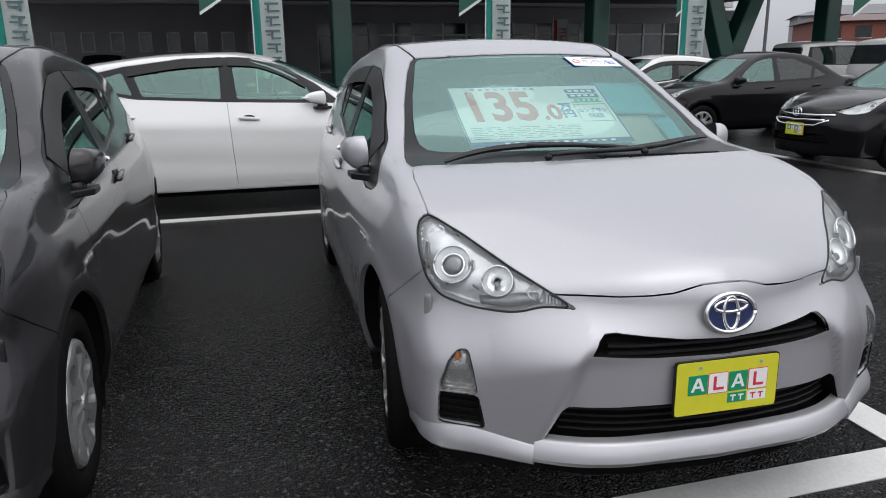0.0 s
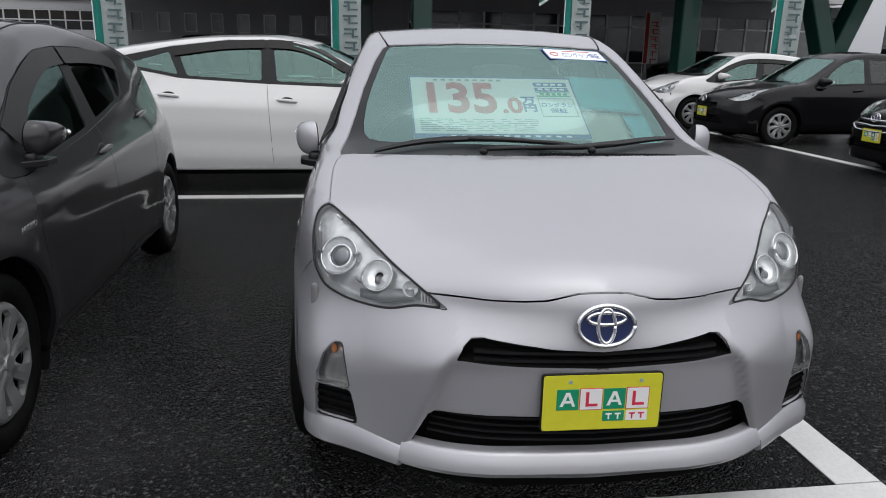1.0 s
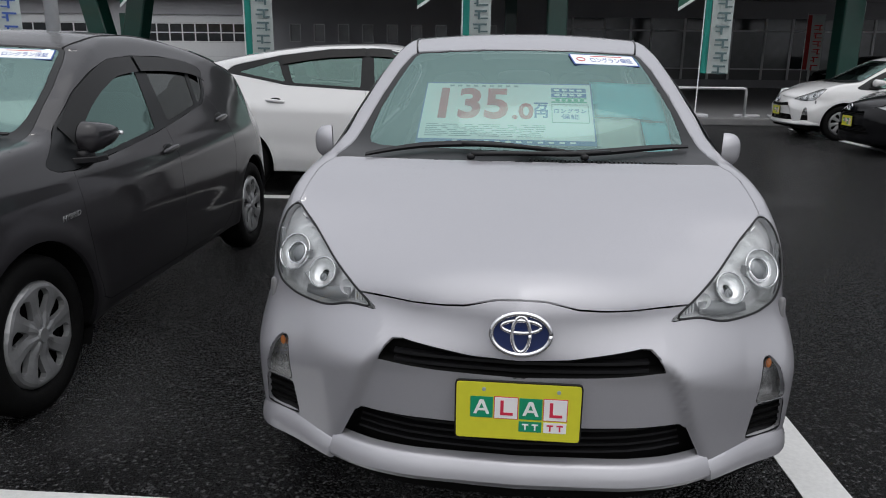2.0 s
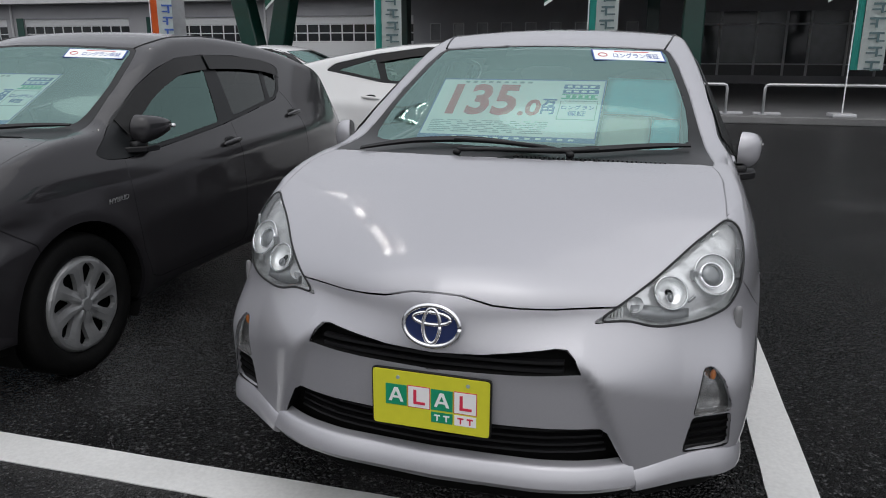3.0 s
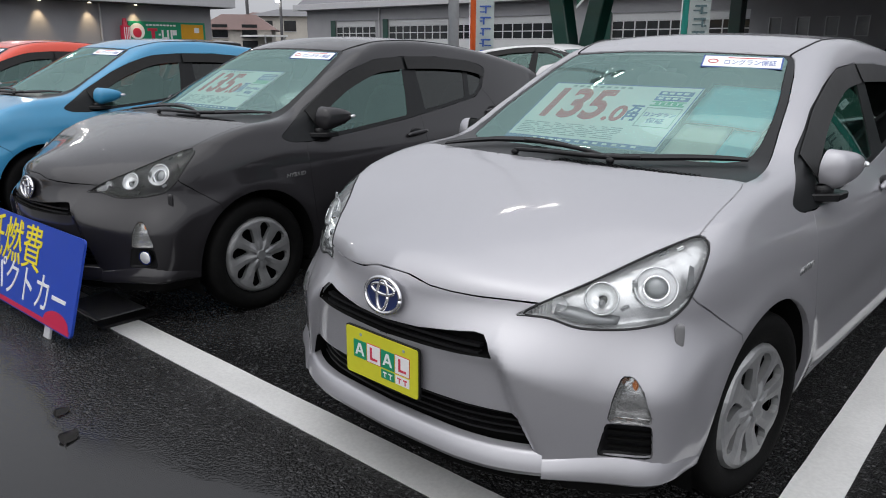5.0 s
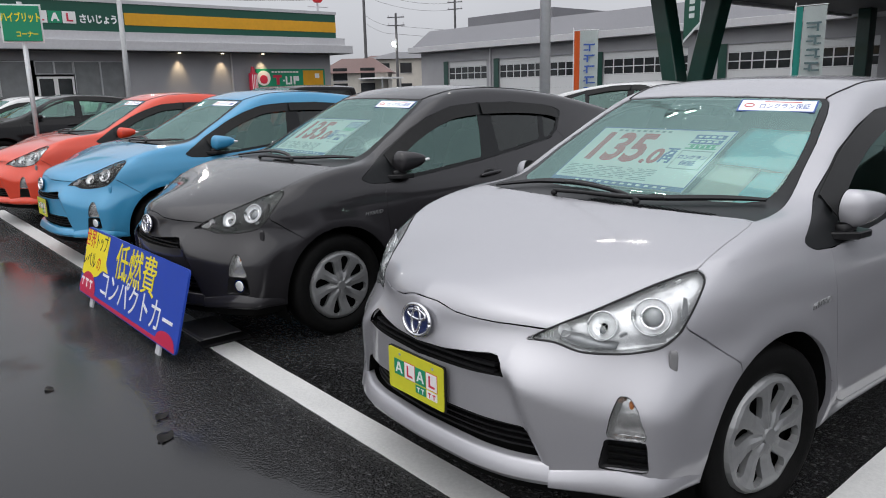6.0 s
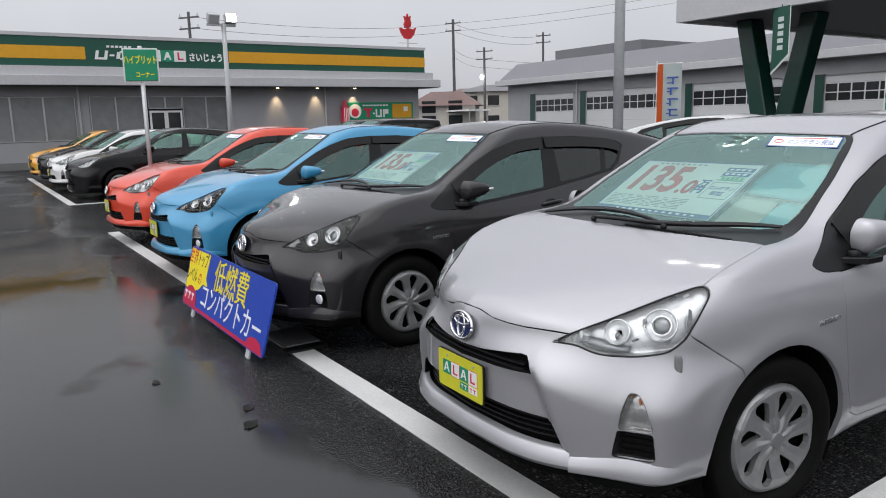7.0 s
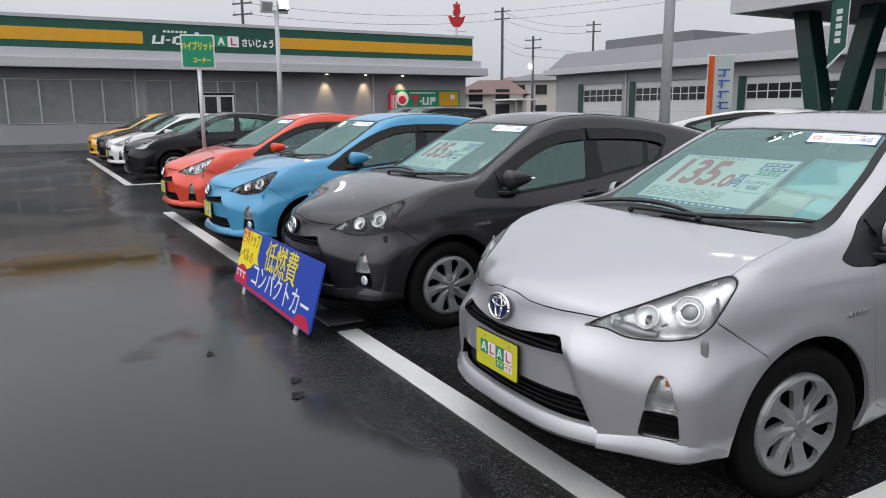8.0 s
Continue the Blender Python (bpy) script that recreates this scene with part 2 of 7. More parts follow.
ROOFING = shade("grey_sheet_roof", (0.17, 0.17, 0.185), 0.45, grain=8, amount=0.08)
DEEP_GREEN = shade("deep_green_paint", (0.004, 0.050, 0.036), 0.35, grain=10, amount=0.12, coat=0.3)
SIGN_GREEN = shade("sign_green", (0.006, 0.075, 0.048), 0.4, grain=6, amount=0.06)
SIGN_YELLOW = shade("sign_yellow", (0.66, 0.33, 0.010), 0.4, grain=6, amount=0.06)
GALVA = shade("galvanised_steel", (0.50, 0.51, 0.52), 0.38, metal=0.6, grain=30, amount=0.1)
POST_GREY = shade("grey_painted_steel", (0.42, 0.43, 0.44), 0.4, grain=20, amount=0.08)
WHITE = shade("white_paint", (0.80, 0.80, 0.80), 0.4, grain=20, amount=0.04)
DOOR_WHITE = shade("white_door_panel", (0.62, 0.63, 0.64), 0.4, grain=10, amount=0.05)
PANE_DARK = shade("dark_window_pane", (0.025, 0.028, 0.03), 0.06, grain=3, amount=0.3)
PANE_GREY = shade("blinded_window_pane", (0.21, 0.22, 0.225), 0.12, grain=3, amount=0.15)
PANE_PALE = shade("pale_blinded_pane", (0.34, 0.35, 0.355), 0.15, grain=3, amount=0.12)
RUBBER = shade("tyre_rubber", (0.006, 0.006, 0.006), 0.65, grain=50, amount=0.3, bump=0.3, gloss=0.08)
BLACK_PLASTIC = shade("black_plastic", (0.010, 0.010, 0.011), 0.35, grain=60, amount=0.2, gloss=0.3)
BLACK_MATT = shade("matt_black_lining", (0.005, 0.005, 0.005), 0.8, grain=40, amount=0.2, gloss=0.08)
CHROME = shade("chrome", (0.80, 0.80, 0.82), 0.08, metal=1.0)
COVER_SILVER = shade("silver_wheel_cover", (0.31, 0.315, 0.32), 0.36, metal=0.55, grain=40, amount=0.06)
P_SILVER = car_paint("silver_paint", (0.430, 0.427, 0.455), 0.55, 0.42)
P_GREY = car_paint("charcoal_paint", (0.0225, 0.0213, 0.0238), 0.3, 0.38, 0.9, gloss=0.15, coat_ior=1.46)
P_BLUE = car_paint("sky_blue_paint", (0.045, 0.28, 0.50), 0.1, 0.35, coat_ior=1.42)
P_ORANGE = car_paint("orange_paint", (0.66, 0.042, 0.008), 0.1, 0.35, coat_ior=1.42)
P_WHITE = car_paint("white_car_paint", (0.66, 0.66, 0.66), 0.0, 0.35)
P_BLACK = car_paint("black_car_paint", (0.005, 0.005, 0.006), 0.0, 0.3, gloss=0.05, coat_ior=1.32)
P_YELLOW = car_paint("yellow_car_paint", (0.70, 0.33, 0.02), 0.05, 0.35)

# ---- tools for meshes ----
def part(name, bm, material, parent=None, label="", smooth=False):
    """Links a bmesh as one mesh object, under parent where one is given."""
    me = bpy.data.meshes.new(name)
    bm.to_mesh(me)
    bm.free()
    for m in (material if isinstance(material, (list, tuple)) else (material,)):
        me.materials.append(m)
    if smooth:
        for p in me.polygons:
            p.use_smooth = True
    ob = new(name, me)
    if parent is not None:
        ob.parent = parent
    if label:
        tagged(ob, label)
    return ob


def thing(name, label, category, m=None, group="", kind=""):
    """An Empty at the base of a thing that parents its parts."""
    ob = new(name)
    ob.empty_display_size = 0.1
    if m is not None:
        ob.matrix_world = m
    return tagged(ob, label, category, group, kind)


def box(bm, x0, x1, y0, y1, z0, z1, m=None, bevel=0.0):
    mat = Matrix.Translation(((x0 + x1) / 2, (y0 + y1) / 2, (z0 + z1) / 2)) @ Matrix.Diagonal((abs(x1 - x0), abs(y1 - y0), abs(z1 - z0), 1))
    made = bmesh.ops.create_cube(bm, size=1, matrix=(m @ mat) if m is not None else mat)
    if bevel:
        edges = {e for v in made["verts"] for e in v.link_edges}
        bmesh.ops.bevel(bm, geom=list(edges), offset=bevel, segments=2, affect="EDGES", profile=0.6)
    return bm


def boxed(x0, x1, y0, y1, z0, z1, bevel=0.0, m=None):
    return box(bmesh.new(), x0, x1, y0, y1, z0, z1, m, bevel)


def rod(bm, a, b, r0, r1=None, sides=12):
    """A tapered round bar from a to b."""
    a, b = Vector(a), Vector(b)
    d = b - a
    m = Matrix.Translation((a + b) / 2) @ d.to_track_quat("Z", "Y").to_matrix().to_4x4()
    bmesh.ops.create_cone(bm, cap_ends=True, segments=sides, radius1=r0, radius2=r0 if r1 is None else r1, depth=d.length, matrix=m)
    return bm


def tube(bm, pts, r, sides=8):
    """A bent pipe through pts."""
    pts = [Vector(p) for p in pts]
    rings = []
    up = Vector((0, 0, 1))
    loop = (pts[0] - pts[-1]).length < 1e-6
    for i, p in enumerate(pts):
        last = len(pts) - 1
        d = ((pts[1] - pts[-2]) if loop and i in (0, last) else (pts[min(i + 1, last)] - pts[max(i - 1, 0)])).normalized()
        s = d.cross(up)
        s = Vector((1, 0, 0)) if s.length < 1e-3 else s.normalized()
        u = s.cross(d).normalized()
        rings.append([bm.verts.new(p + r * (math.cos(a) * s + math.sin(a) * u)) for a in (2 * math.pi * k / sides for k in range(sides))])
    for q0, q1 in zip(rings, rings[1:]):
        for k in range(sides):
            bm.faces.new((q0[k], q0[(k + 1) % sides], q1[(k + 1) % sides], q1[k]))
    bm.faces.new(rings[0][::-1])
    bm.faces.new(rings[-1])
    return bm


def prism(bm, outline, depth, m=None):
    """A flat outline (x, y) given thickness along +z, set by m."""
    m = m or Matrix()
    lo = [bm.verts.new(m @ Vector((x, y, 0))) for x, y in outline]
    hi = [bm.verts.new(m @ Vector((x, y, depth))) for x, y in outline]
    bm.faces.new(lo[::-1])
    bm.faces.new(hi)
    k = len(outline)
    for i in range(k):
        bm.faces.new((lo[i], lo[(i + 1) % k], hi[(i + 1) % k], hi[i]))
    return bm


def words(name, text, size, material, parent, m, extrude=0.0008, align="CENTER", squeeze=1.0, slant=0.0, label="", bold=0.0):
    """Lettering in the built-in font, as a mesh, standing on the plane of m."""
    cu = bpy.data.curves.new(name, "FONT")
    cu.body, cu.size, cu.extrude, cu.align_x, cu.align_y, cu.shear = text, size, extrude, align, "CENTER", slant
    cu.resolution_u = 3
    cu.offset = bold
    tmp = bpy.data.objects.new(name, cu)
    me = bpy.data.meshes.new_from_object(tmp)
    bpy.data.objects.remove(tmp)
    me.transform(m @ Matrix.Diagonal((squeeze, 1, 1, 1)))
    me.materials.clear()
    me.materials.append(material)
    ob = new(name, me)
    ob.parent = parent
    if label:
        tagged(ob, label)
    return ob


def curve(table):
    """A smooth function through the knots (at, value)."""
    xs = np.array([k[0] for k in table], float)
    ys = np.array([k[1] for k in table], float)
    h = np.diff(xs)
    d = np.diff(ys) / h
    t = np.empty_like(ys)
    t[0], t[-1] = d[0], d[-1]
    t[1:-1] = np.where(d[:-1] * d[1:] > 0, 2 * d[:-1] * d[1:] / np.where(d[:-1] + d[1:] == 0, 1, d[:-1] + d[1:]), 0)

    def f(x):
        x = np.clip(x, xs[0], xs[-1])
        i = np.clip(np.searchsorted(xs, x) - 1, 0, len(h) - 1)
        u = (x - xs[i]) / h[i]
        return ((2 * u**3 - 3 * u**2 + 1) * ys[i] + (u**3 - 2 * u**2 + u) * h[i] * t[i] + (3 * u**2 - 2 * u**3) * ys[i + 1] + (u**3 - u**2) * h[i] * t[i + 1])

    return f


def smax(a, b, k):
    """The larger of two, with the corner rounded over k."""
    d = np.maximum(k - np.abs(a - b), 0) / k
    return np.maximum(a, b) + d * d * d * k / 6

# ---- cars: a shell shaped by curves of height, width and nose, then cut into panels ----
HATCH = dict(
    length=3.995, half=0.8475, bottom=0.17, sill=0.055, step=0.03, fine=0.016,
    # height of the top along the middle
    top=[(-0.06, 0.70), (0.0, 0.745), (0.05, 0.785), (0.15, 0.822), (0.4, 0.893), (0.7, 0.966), (0.95, 1.008), (1.25, 1.165), (1.55, 1.322), (1.72, 1.392), (1.95, 1.436), (2.25, 1.447), (2.6, 1.43), (3.0, 1.385), (3.4, 1.315), (3.72, 1.235), (3.82, 1.10), (3.92, 0.95), (4.0, 0.85), (4.1, 0.7)],
    bow=[(0.0, 0.0), (0.55, 0.0), (0.9, 0.14), (1.2, 0.30), (1.75, 0.36), (2.4, 0.12), (4.0, 0.0)],
    crown=[(0.0, 0.45), (0.13, 0.36), (0.33, 0.16), (0.53, 0.05), (0.9, 0.01), (1.2, 0.03), (2.2, 0.06), (4.0, 0.08)],
    plan=[(0.0, 0.69), (0.25, 0.768), (0.5, 0.802), (0.8, 0.833), (1.2, 0.845), (2.0, 0.8475), (3.0, 0.8475), (3.5, 0.825), (3.8, 0.77), (4.0, 0.66)],
    lean=[(0.17, 0.055), (0.26, 0.028), (0.36, 0.006), (0.45, 0.0), (0.60, 0.006), (0.76, 0.022), (0.83, 0.038), (0.90, 0.066), (1.0, 0.110), (1.15, 0.172), (1.3, 0.235), (1.45, 0.31)],
    nose=[(0.14, 0.06), (0.19, 0.024), (0.25, 0.014), (0.33, 0.012), (0.45, 0.006), (0.55, 0.004), (0.66, 0.012), (0.72, 0.02), (0.80, 0.06), (0.9, 0.2)],
    sweep=[(0.0, 0.0), (0.25, 0.012), (0.36, 0.034), (0.43, 0.062), (0.49, 0.097), (0.55, 0.138), (0.614, 0.184), (0.66, 0.214), (0.73, 0.260), (0.79, 0.34), (0.86, 0.58)],
    sweep_up=[(0.0, 0.005), (0.2, 0.050), (0.384, 0.132), (0.56, 0.222), (0.66, 0.296), (0.74, 0.395), (0.84, 0.72)],
    tail=[(0.15, 3.90), (0.3, 3.985), (0.6, 3.99), (0.8, 3.96), (0.95, 3.90), (1.2, 3.80), (1.4, 3.7)],
    blend=0.06, mouth=(0.372, 0.478, 0.036), wheels=(0.826, 3.376), radius=0.304,
)


def shell_value(c):
    """The signed value of a car's shell at places x, y, z: below nought inside."""
    top, bow, crown, plan, lean, nose, sweep, upper, tail = (curve(c[k]) for k in ("top", "bow", "crown", "plan", "lean", "nose", "sweep", "sweep_up", "tail"))
    half, k, L = c["half"], c["blend"], c["length"]

    def f(x, y, z):
        ax = np.abs(x)
        yy = y - bow(y) * ax * ax
        a = z - (top(yy) - crown(y) * (ax / 0.8) ** 2)
        # flanks: a shoulder, a scooped lower door, flared arches
        mid = np.clip((y - 0.9) / 0.5, 0, 1) * np.clip((L - 0.4 - y) / 0.5, 0, 1)
        flank = 0.005 * np.exp(-(((z - 0.74 - 0.05 * (y - 1.2)) / 0.06) ** 2)) - 0.010 * np.exp(-(((z - 0.44 - 0.03 * (y - 1.2)) / 0.09) ** 2))
        flare = sum(0.006 * np.exp(-(((np.hypot(y - w, z - 0.31) - 0.37) / 0.05) ** 2)) for w in c["wheels"])
        b = ax - (plan(y) - lean(z) + mid * flank + flare)
        w = np.clip((ax - 0.36) / 0.24, 0, 1)
        t = np.clip((z - 0.565 + 0.085 * w) / (0.145 + 0.075 * w), 0, 1)
        t = t * t * (3 - 2 * t)
        e = nose(z) + sweep(ax) * (1 - t) + upper(ax) * t - y
        if c.get("mouth"):
            # the middle of the bumper lies back between two raised corners
            rim = c["mouth"][0] + (c["mouth"][1] - c["mouth"][0]) * (0.60 - z) / 0.30
            e = e + c["mouth"][2] * (0.2 + 0.8 * np.minimum(ax / rim, 1.0) ** 2) / (1 + np.exp((ax - rim) / 0.009)) / (1 + np.exp((z - 0.585) / 0.016)) 
        g = y - (tail(z) - 0.16 * (ax / half) ** 4)
        v = smax(smax(a, b, k), smax(e, g, k), k)
        return smax(v, c["bottom"] + c.get("sill", 0.0) * mid - z, 0.05)

    return f


def shell(c):
    """The shell as a grid of quads, found by going outwards from the car's spine."""
    L, half, z0, st = c["length"], c["half"] + 0.005, c["bottom"], c["step"]
    z1 = max(v for _, v in c["top"]) + 0.01
    bm = bmesh.new()
    fi = c.get("fine", st)
    ys = list(np.arange(0, 1.0, fi)) + list(np.arange(1.0, L - st / 2, st)) + [L]
    zs = list(np.arange(z0, 0.44, fi * 0.55)) + list(np.arange(0.44, z1 - fi / 2, fi * 1.1)) + [z1]
    nx, ny, nz = int(round(2 * half / fi)), len(ys) - 1, len(zs) - 1
    nx += nx % 2
    key = {}
    pts = []

    def vert(i, j, k):
        if (i, j, k) not in key:
            key[i, j, k] = len(pts)
            pts.append((-half + 2 * half * i / nx, ys[j], zs[k]))
        return key[i, j, k]

    quads = []
    for i in range(nx):
        for j in range(ny):
            quads.append((vert(i, j, nz), vert(i + 1, j, nz), vert(i + 1, j + 1, nz), vert(i, j + 1, nz)))
            quads.append((vert(i, j, 0), vert(i, j + 1, 0), vert(i + 1, j + 1, 0), vert(i + 1, j, 0)))
        for k in range(nz):
            quads.append((vert(i, 0, k), vert(i + 1, 0, k), vert(i + 1, 0, k + 1), vert(i, 0, k + 1)))
            quads.append((vert(i, ny, k), vert(i, ny, k + 1), vert(i + 1, ny, k + 1), vert(i + 1, ny, k)))
    for j in range(ny):
        for k in range(nz):
            quads.append((vert(0, j, k), vert(0, j, k + 1), vert(0, j + 1, k + 1), vert(0, j + 1, k)))
            quads.append((vert(nx, j, k), vert(nx, j + 1, k), vert(nx, j + 1, k + 1), vert(nx, j, k + 1)))
    p = np.array(pts)
    q = p.copy()
    q[:, 0] = 0
    q[:, 1] = np.clip(p[:, 1], 0.55, L - 0.75)
    q[:, 2] = c.get("spine", 0.56)
    d = p - q
    lo, hi = np.zeros(len(p)), np.full(len(p), 1.35)
    f = shell_value(c)
    for _ in range(26):
        mid = (lo + hi) / 2
        r = q + d * mid[:, None]
        inside = f(r[:, 0], r[:, 1], r[:, 2]) < 0
        lo, hi = np.where(inside, mid, lo), np.where(inside, hi, mid)
    r = q + d * lo[:, None]
    e = 1e-3
    nrm = np.stack([(f(*(r + e * np.eye(3)[a]).T) - f(*(r - e * np.eye(3)[a]).T)) for a in range(3)], 1)
    nrm /= np.maximum(np.linalg.norm(nrm, axis=1), 1e-9)[:, None]
    lay = bm.verts.layers.float_vector.new("smooth_normal")
    vs = []
    for a, b in zip(r, nrm):
        v = bm.verts.new(a)
        v[lay] = b
        vs.append(v)
    for a in quads:
        bm.faces.new([vs[i] for i in a])
    return bm


def surface(c):
    """Where the shell of c lies: side(y, z), front(x, z) and top(x, y)."""
    f = shell_value(c)

    def seek(a, b):
        a, b = np.array(a, float), np.array(b, float)
        lo, hi = 0.0, 1.0
        for _ in range(30):
            m = (lo + hi) / 2
            p = a + (b - a) * m
            if f(*(np.array([v]) for v in p))[0] < 0:
                lo = m
            else:
                hi = m
        return a + (b - a) * lo

    return (lambda y, z: seek((0, y, z), (1.3, y, z))[0], lambda x, z: seek((x, 1.0, z), (x, -0.5, z))[1], lambda x, y: seek((x, y, 0.5), (x, y, 2.4))[2])


def rounded(pts, r=0.02, n=3):
    """A closed outline with its corners cut round."""
    out, k = [], len(pts)
    for i in range(k):
        a, p, b = (np.array(pts[(i + d) % k], float) for d in (-1, 0, 1))
        u, v = a - p, b - p
        ru, rv = min(r, np.linalg.norm(u) / 2.2), min(r, np.linalg.norm(v) / 2.2)
        s, e = p + u / np.linalg.norm(u) * ru, p + v / np.linalg.norm(v) * rv
        for j in range(n + 1):
            t = j / n
            out.append(tuple((1 - t) ** 2 * s + 2 * t * (1 - t) * p + t * t * e))
    return out


def mirrored(pts):
    """An outline whose right half is given, from the middle round to the middle again."""
    return list(pts) + [(-x, y) for x, y in reversed(pts) if abs(x) > 1e-6]


def within(p, poly):
    x, y = p
    hit, j = False, len(poly) - 1
    for i in range(len(poly)):
        (xi, yi), (xj, yj) = poly[i], poly[j]
        if (yi > y) != (yj > y) and x < (xj - xi) * (y - yi) / (yj - yi) + xi:
            hit = not hit
        j = i
    return hit


def carve(bm, lay, poly, axis, ok, mark, old):
    """Cuts the faces along an outline that is carried through the shell on one axis, and marks those inside it."""
    a, b = [i for i in range(3) if i != axis]
    lo = [min(p[i] for p in poly) - 0.06 for i in (0, 1)]
    hi = [max(p[i] for p in poly) + 0.06 for i in (0, 1)]
    pool = set()
    for f in bm.faces:
        c = f.calc_center_median()
        if lo[0] < c[a] < hi[0] and lo[1] < c[b] < hi[1] and f[lay] in old and ok(c, f.normal):
            pool.add(f)
    for (u0, v0), (u1, v1) in zip(poly, poly[1:] + poly[:1]):
        if math.hypot(u1 - u0, v1 - v0) < 1e-5:
            continue
        s0, s1, t0, t1 = min(u0, u1), max(u0, u1), min(v0, v1), max(v0, v1)
        near = []
        for f in pool:
            us = [v.co[a] for v in f.verts]
            vs = [v.co[b] for v in f.verts]
            if min(us) <= s1 and max(us) >= s0 and min(vs) <= t1 and max(vs) >= t0:
                near.append(f)
        if not near:
            continue
        co, no = [0.0, 0.0, 0.0], [0.0, 0.0, 0.0]
        co[a], co[b], no[a], no[b] = u0, v0, -(v1 - v0), u1 - u0
        geom = set(near)
        for f in near:
            geom.update(f.edges)
            geom.update(f.verts)
        got = bmesh.ops.bisect_plane(bm, geom=list(geom), dist=0.0004, plane_co=co, plane_no=Vector(no).normalized())
        pool -= set(near)
        pool |= {g for g in got["geom"] if isinstance(g, bmesh.types.BMFace)}
        pool = {f for f in pool if f.is_valid}
    n = 0
    for f in pool:
        c = f.calc_center_median()
        if within((c[a], c[b]), poly):
            f[lay] = mark
            n += 1
    return n


def panel(name, bm, lay, marks, material, parent, gap=0.0022, flange=0.012, sink=0.0, label="", tint=False):
    """The faces with these marks as one part, drawn in a little at its rim, with the rim turned inwards."""
    nl = bm.verts.layers.float_vector["smooth_normal"]
    out = bmesh.new()
    ol = out.verts.layers.float_vector.new("n")
    seen = {}
    for f in bm.faces:
        if f[lay] in marks:
            vs = []
            for v in f.verts:
                if v not in seen:
                    w = out.verts.new(v.co)
                    n = Vector(v[nl])
                    w[ol] = n.normalized() if n.length > 0 else Vector((0, 0, 1))
                    seen[v] = w
                vs.append(seen[v])
            out.faces.new(vs)
    rim = [e for e in out.edges if len(e.link_faces) == 1]
    move = {}
    for e in rim:
        f = e.link_faces[0]
        d = (e.verts[1].co - e.verts[0].co).normalized()
        c = f.calc_center_median() - e.verts[0].co
        inw = c - d * c.dot(d)
        if inw.length > 1e-7:
            inw.normalize()
            for v in e.verts:
                move[v] = move.get(v, Vector()) + inw * e.calc_length()
    for v, d in move.items():
        if d.length > 1e-7 and gap:
            v.co += d.normalized() * gap
    if sink:
        for v in out.verts:
            v.co -= Vector(v[ol]) * sink
    if flange and rim:
        made = bmesh.ops.extrude_edge_only(out, edges=rim)
        for g in made["geom"]:
            if isinstance(g, bmesh.types.BMVert):
                g.co -= Vector(g[ol]) * flange
    normals = [tuple(v[ol]) for v in out.verts]
    ob = part(name, out, material, parent, label, smooth=True)
    ob.data.normals_split_custom_set_from_vertices(normals)
    return ob


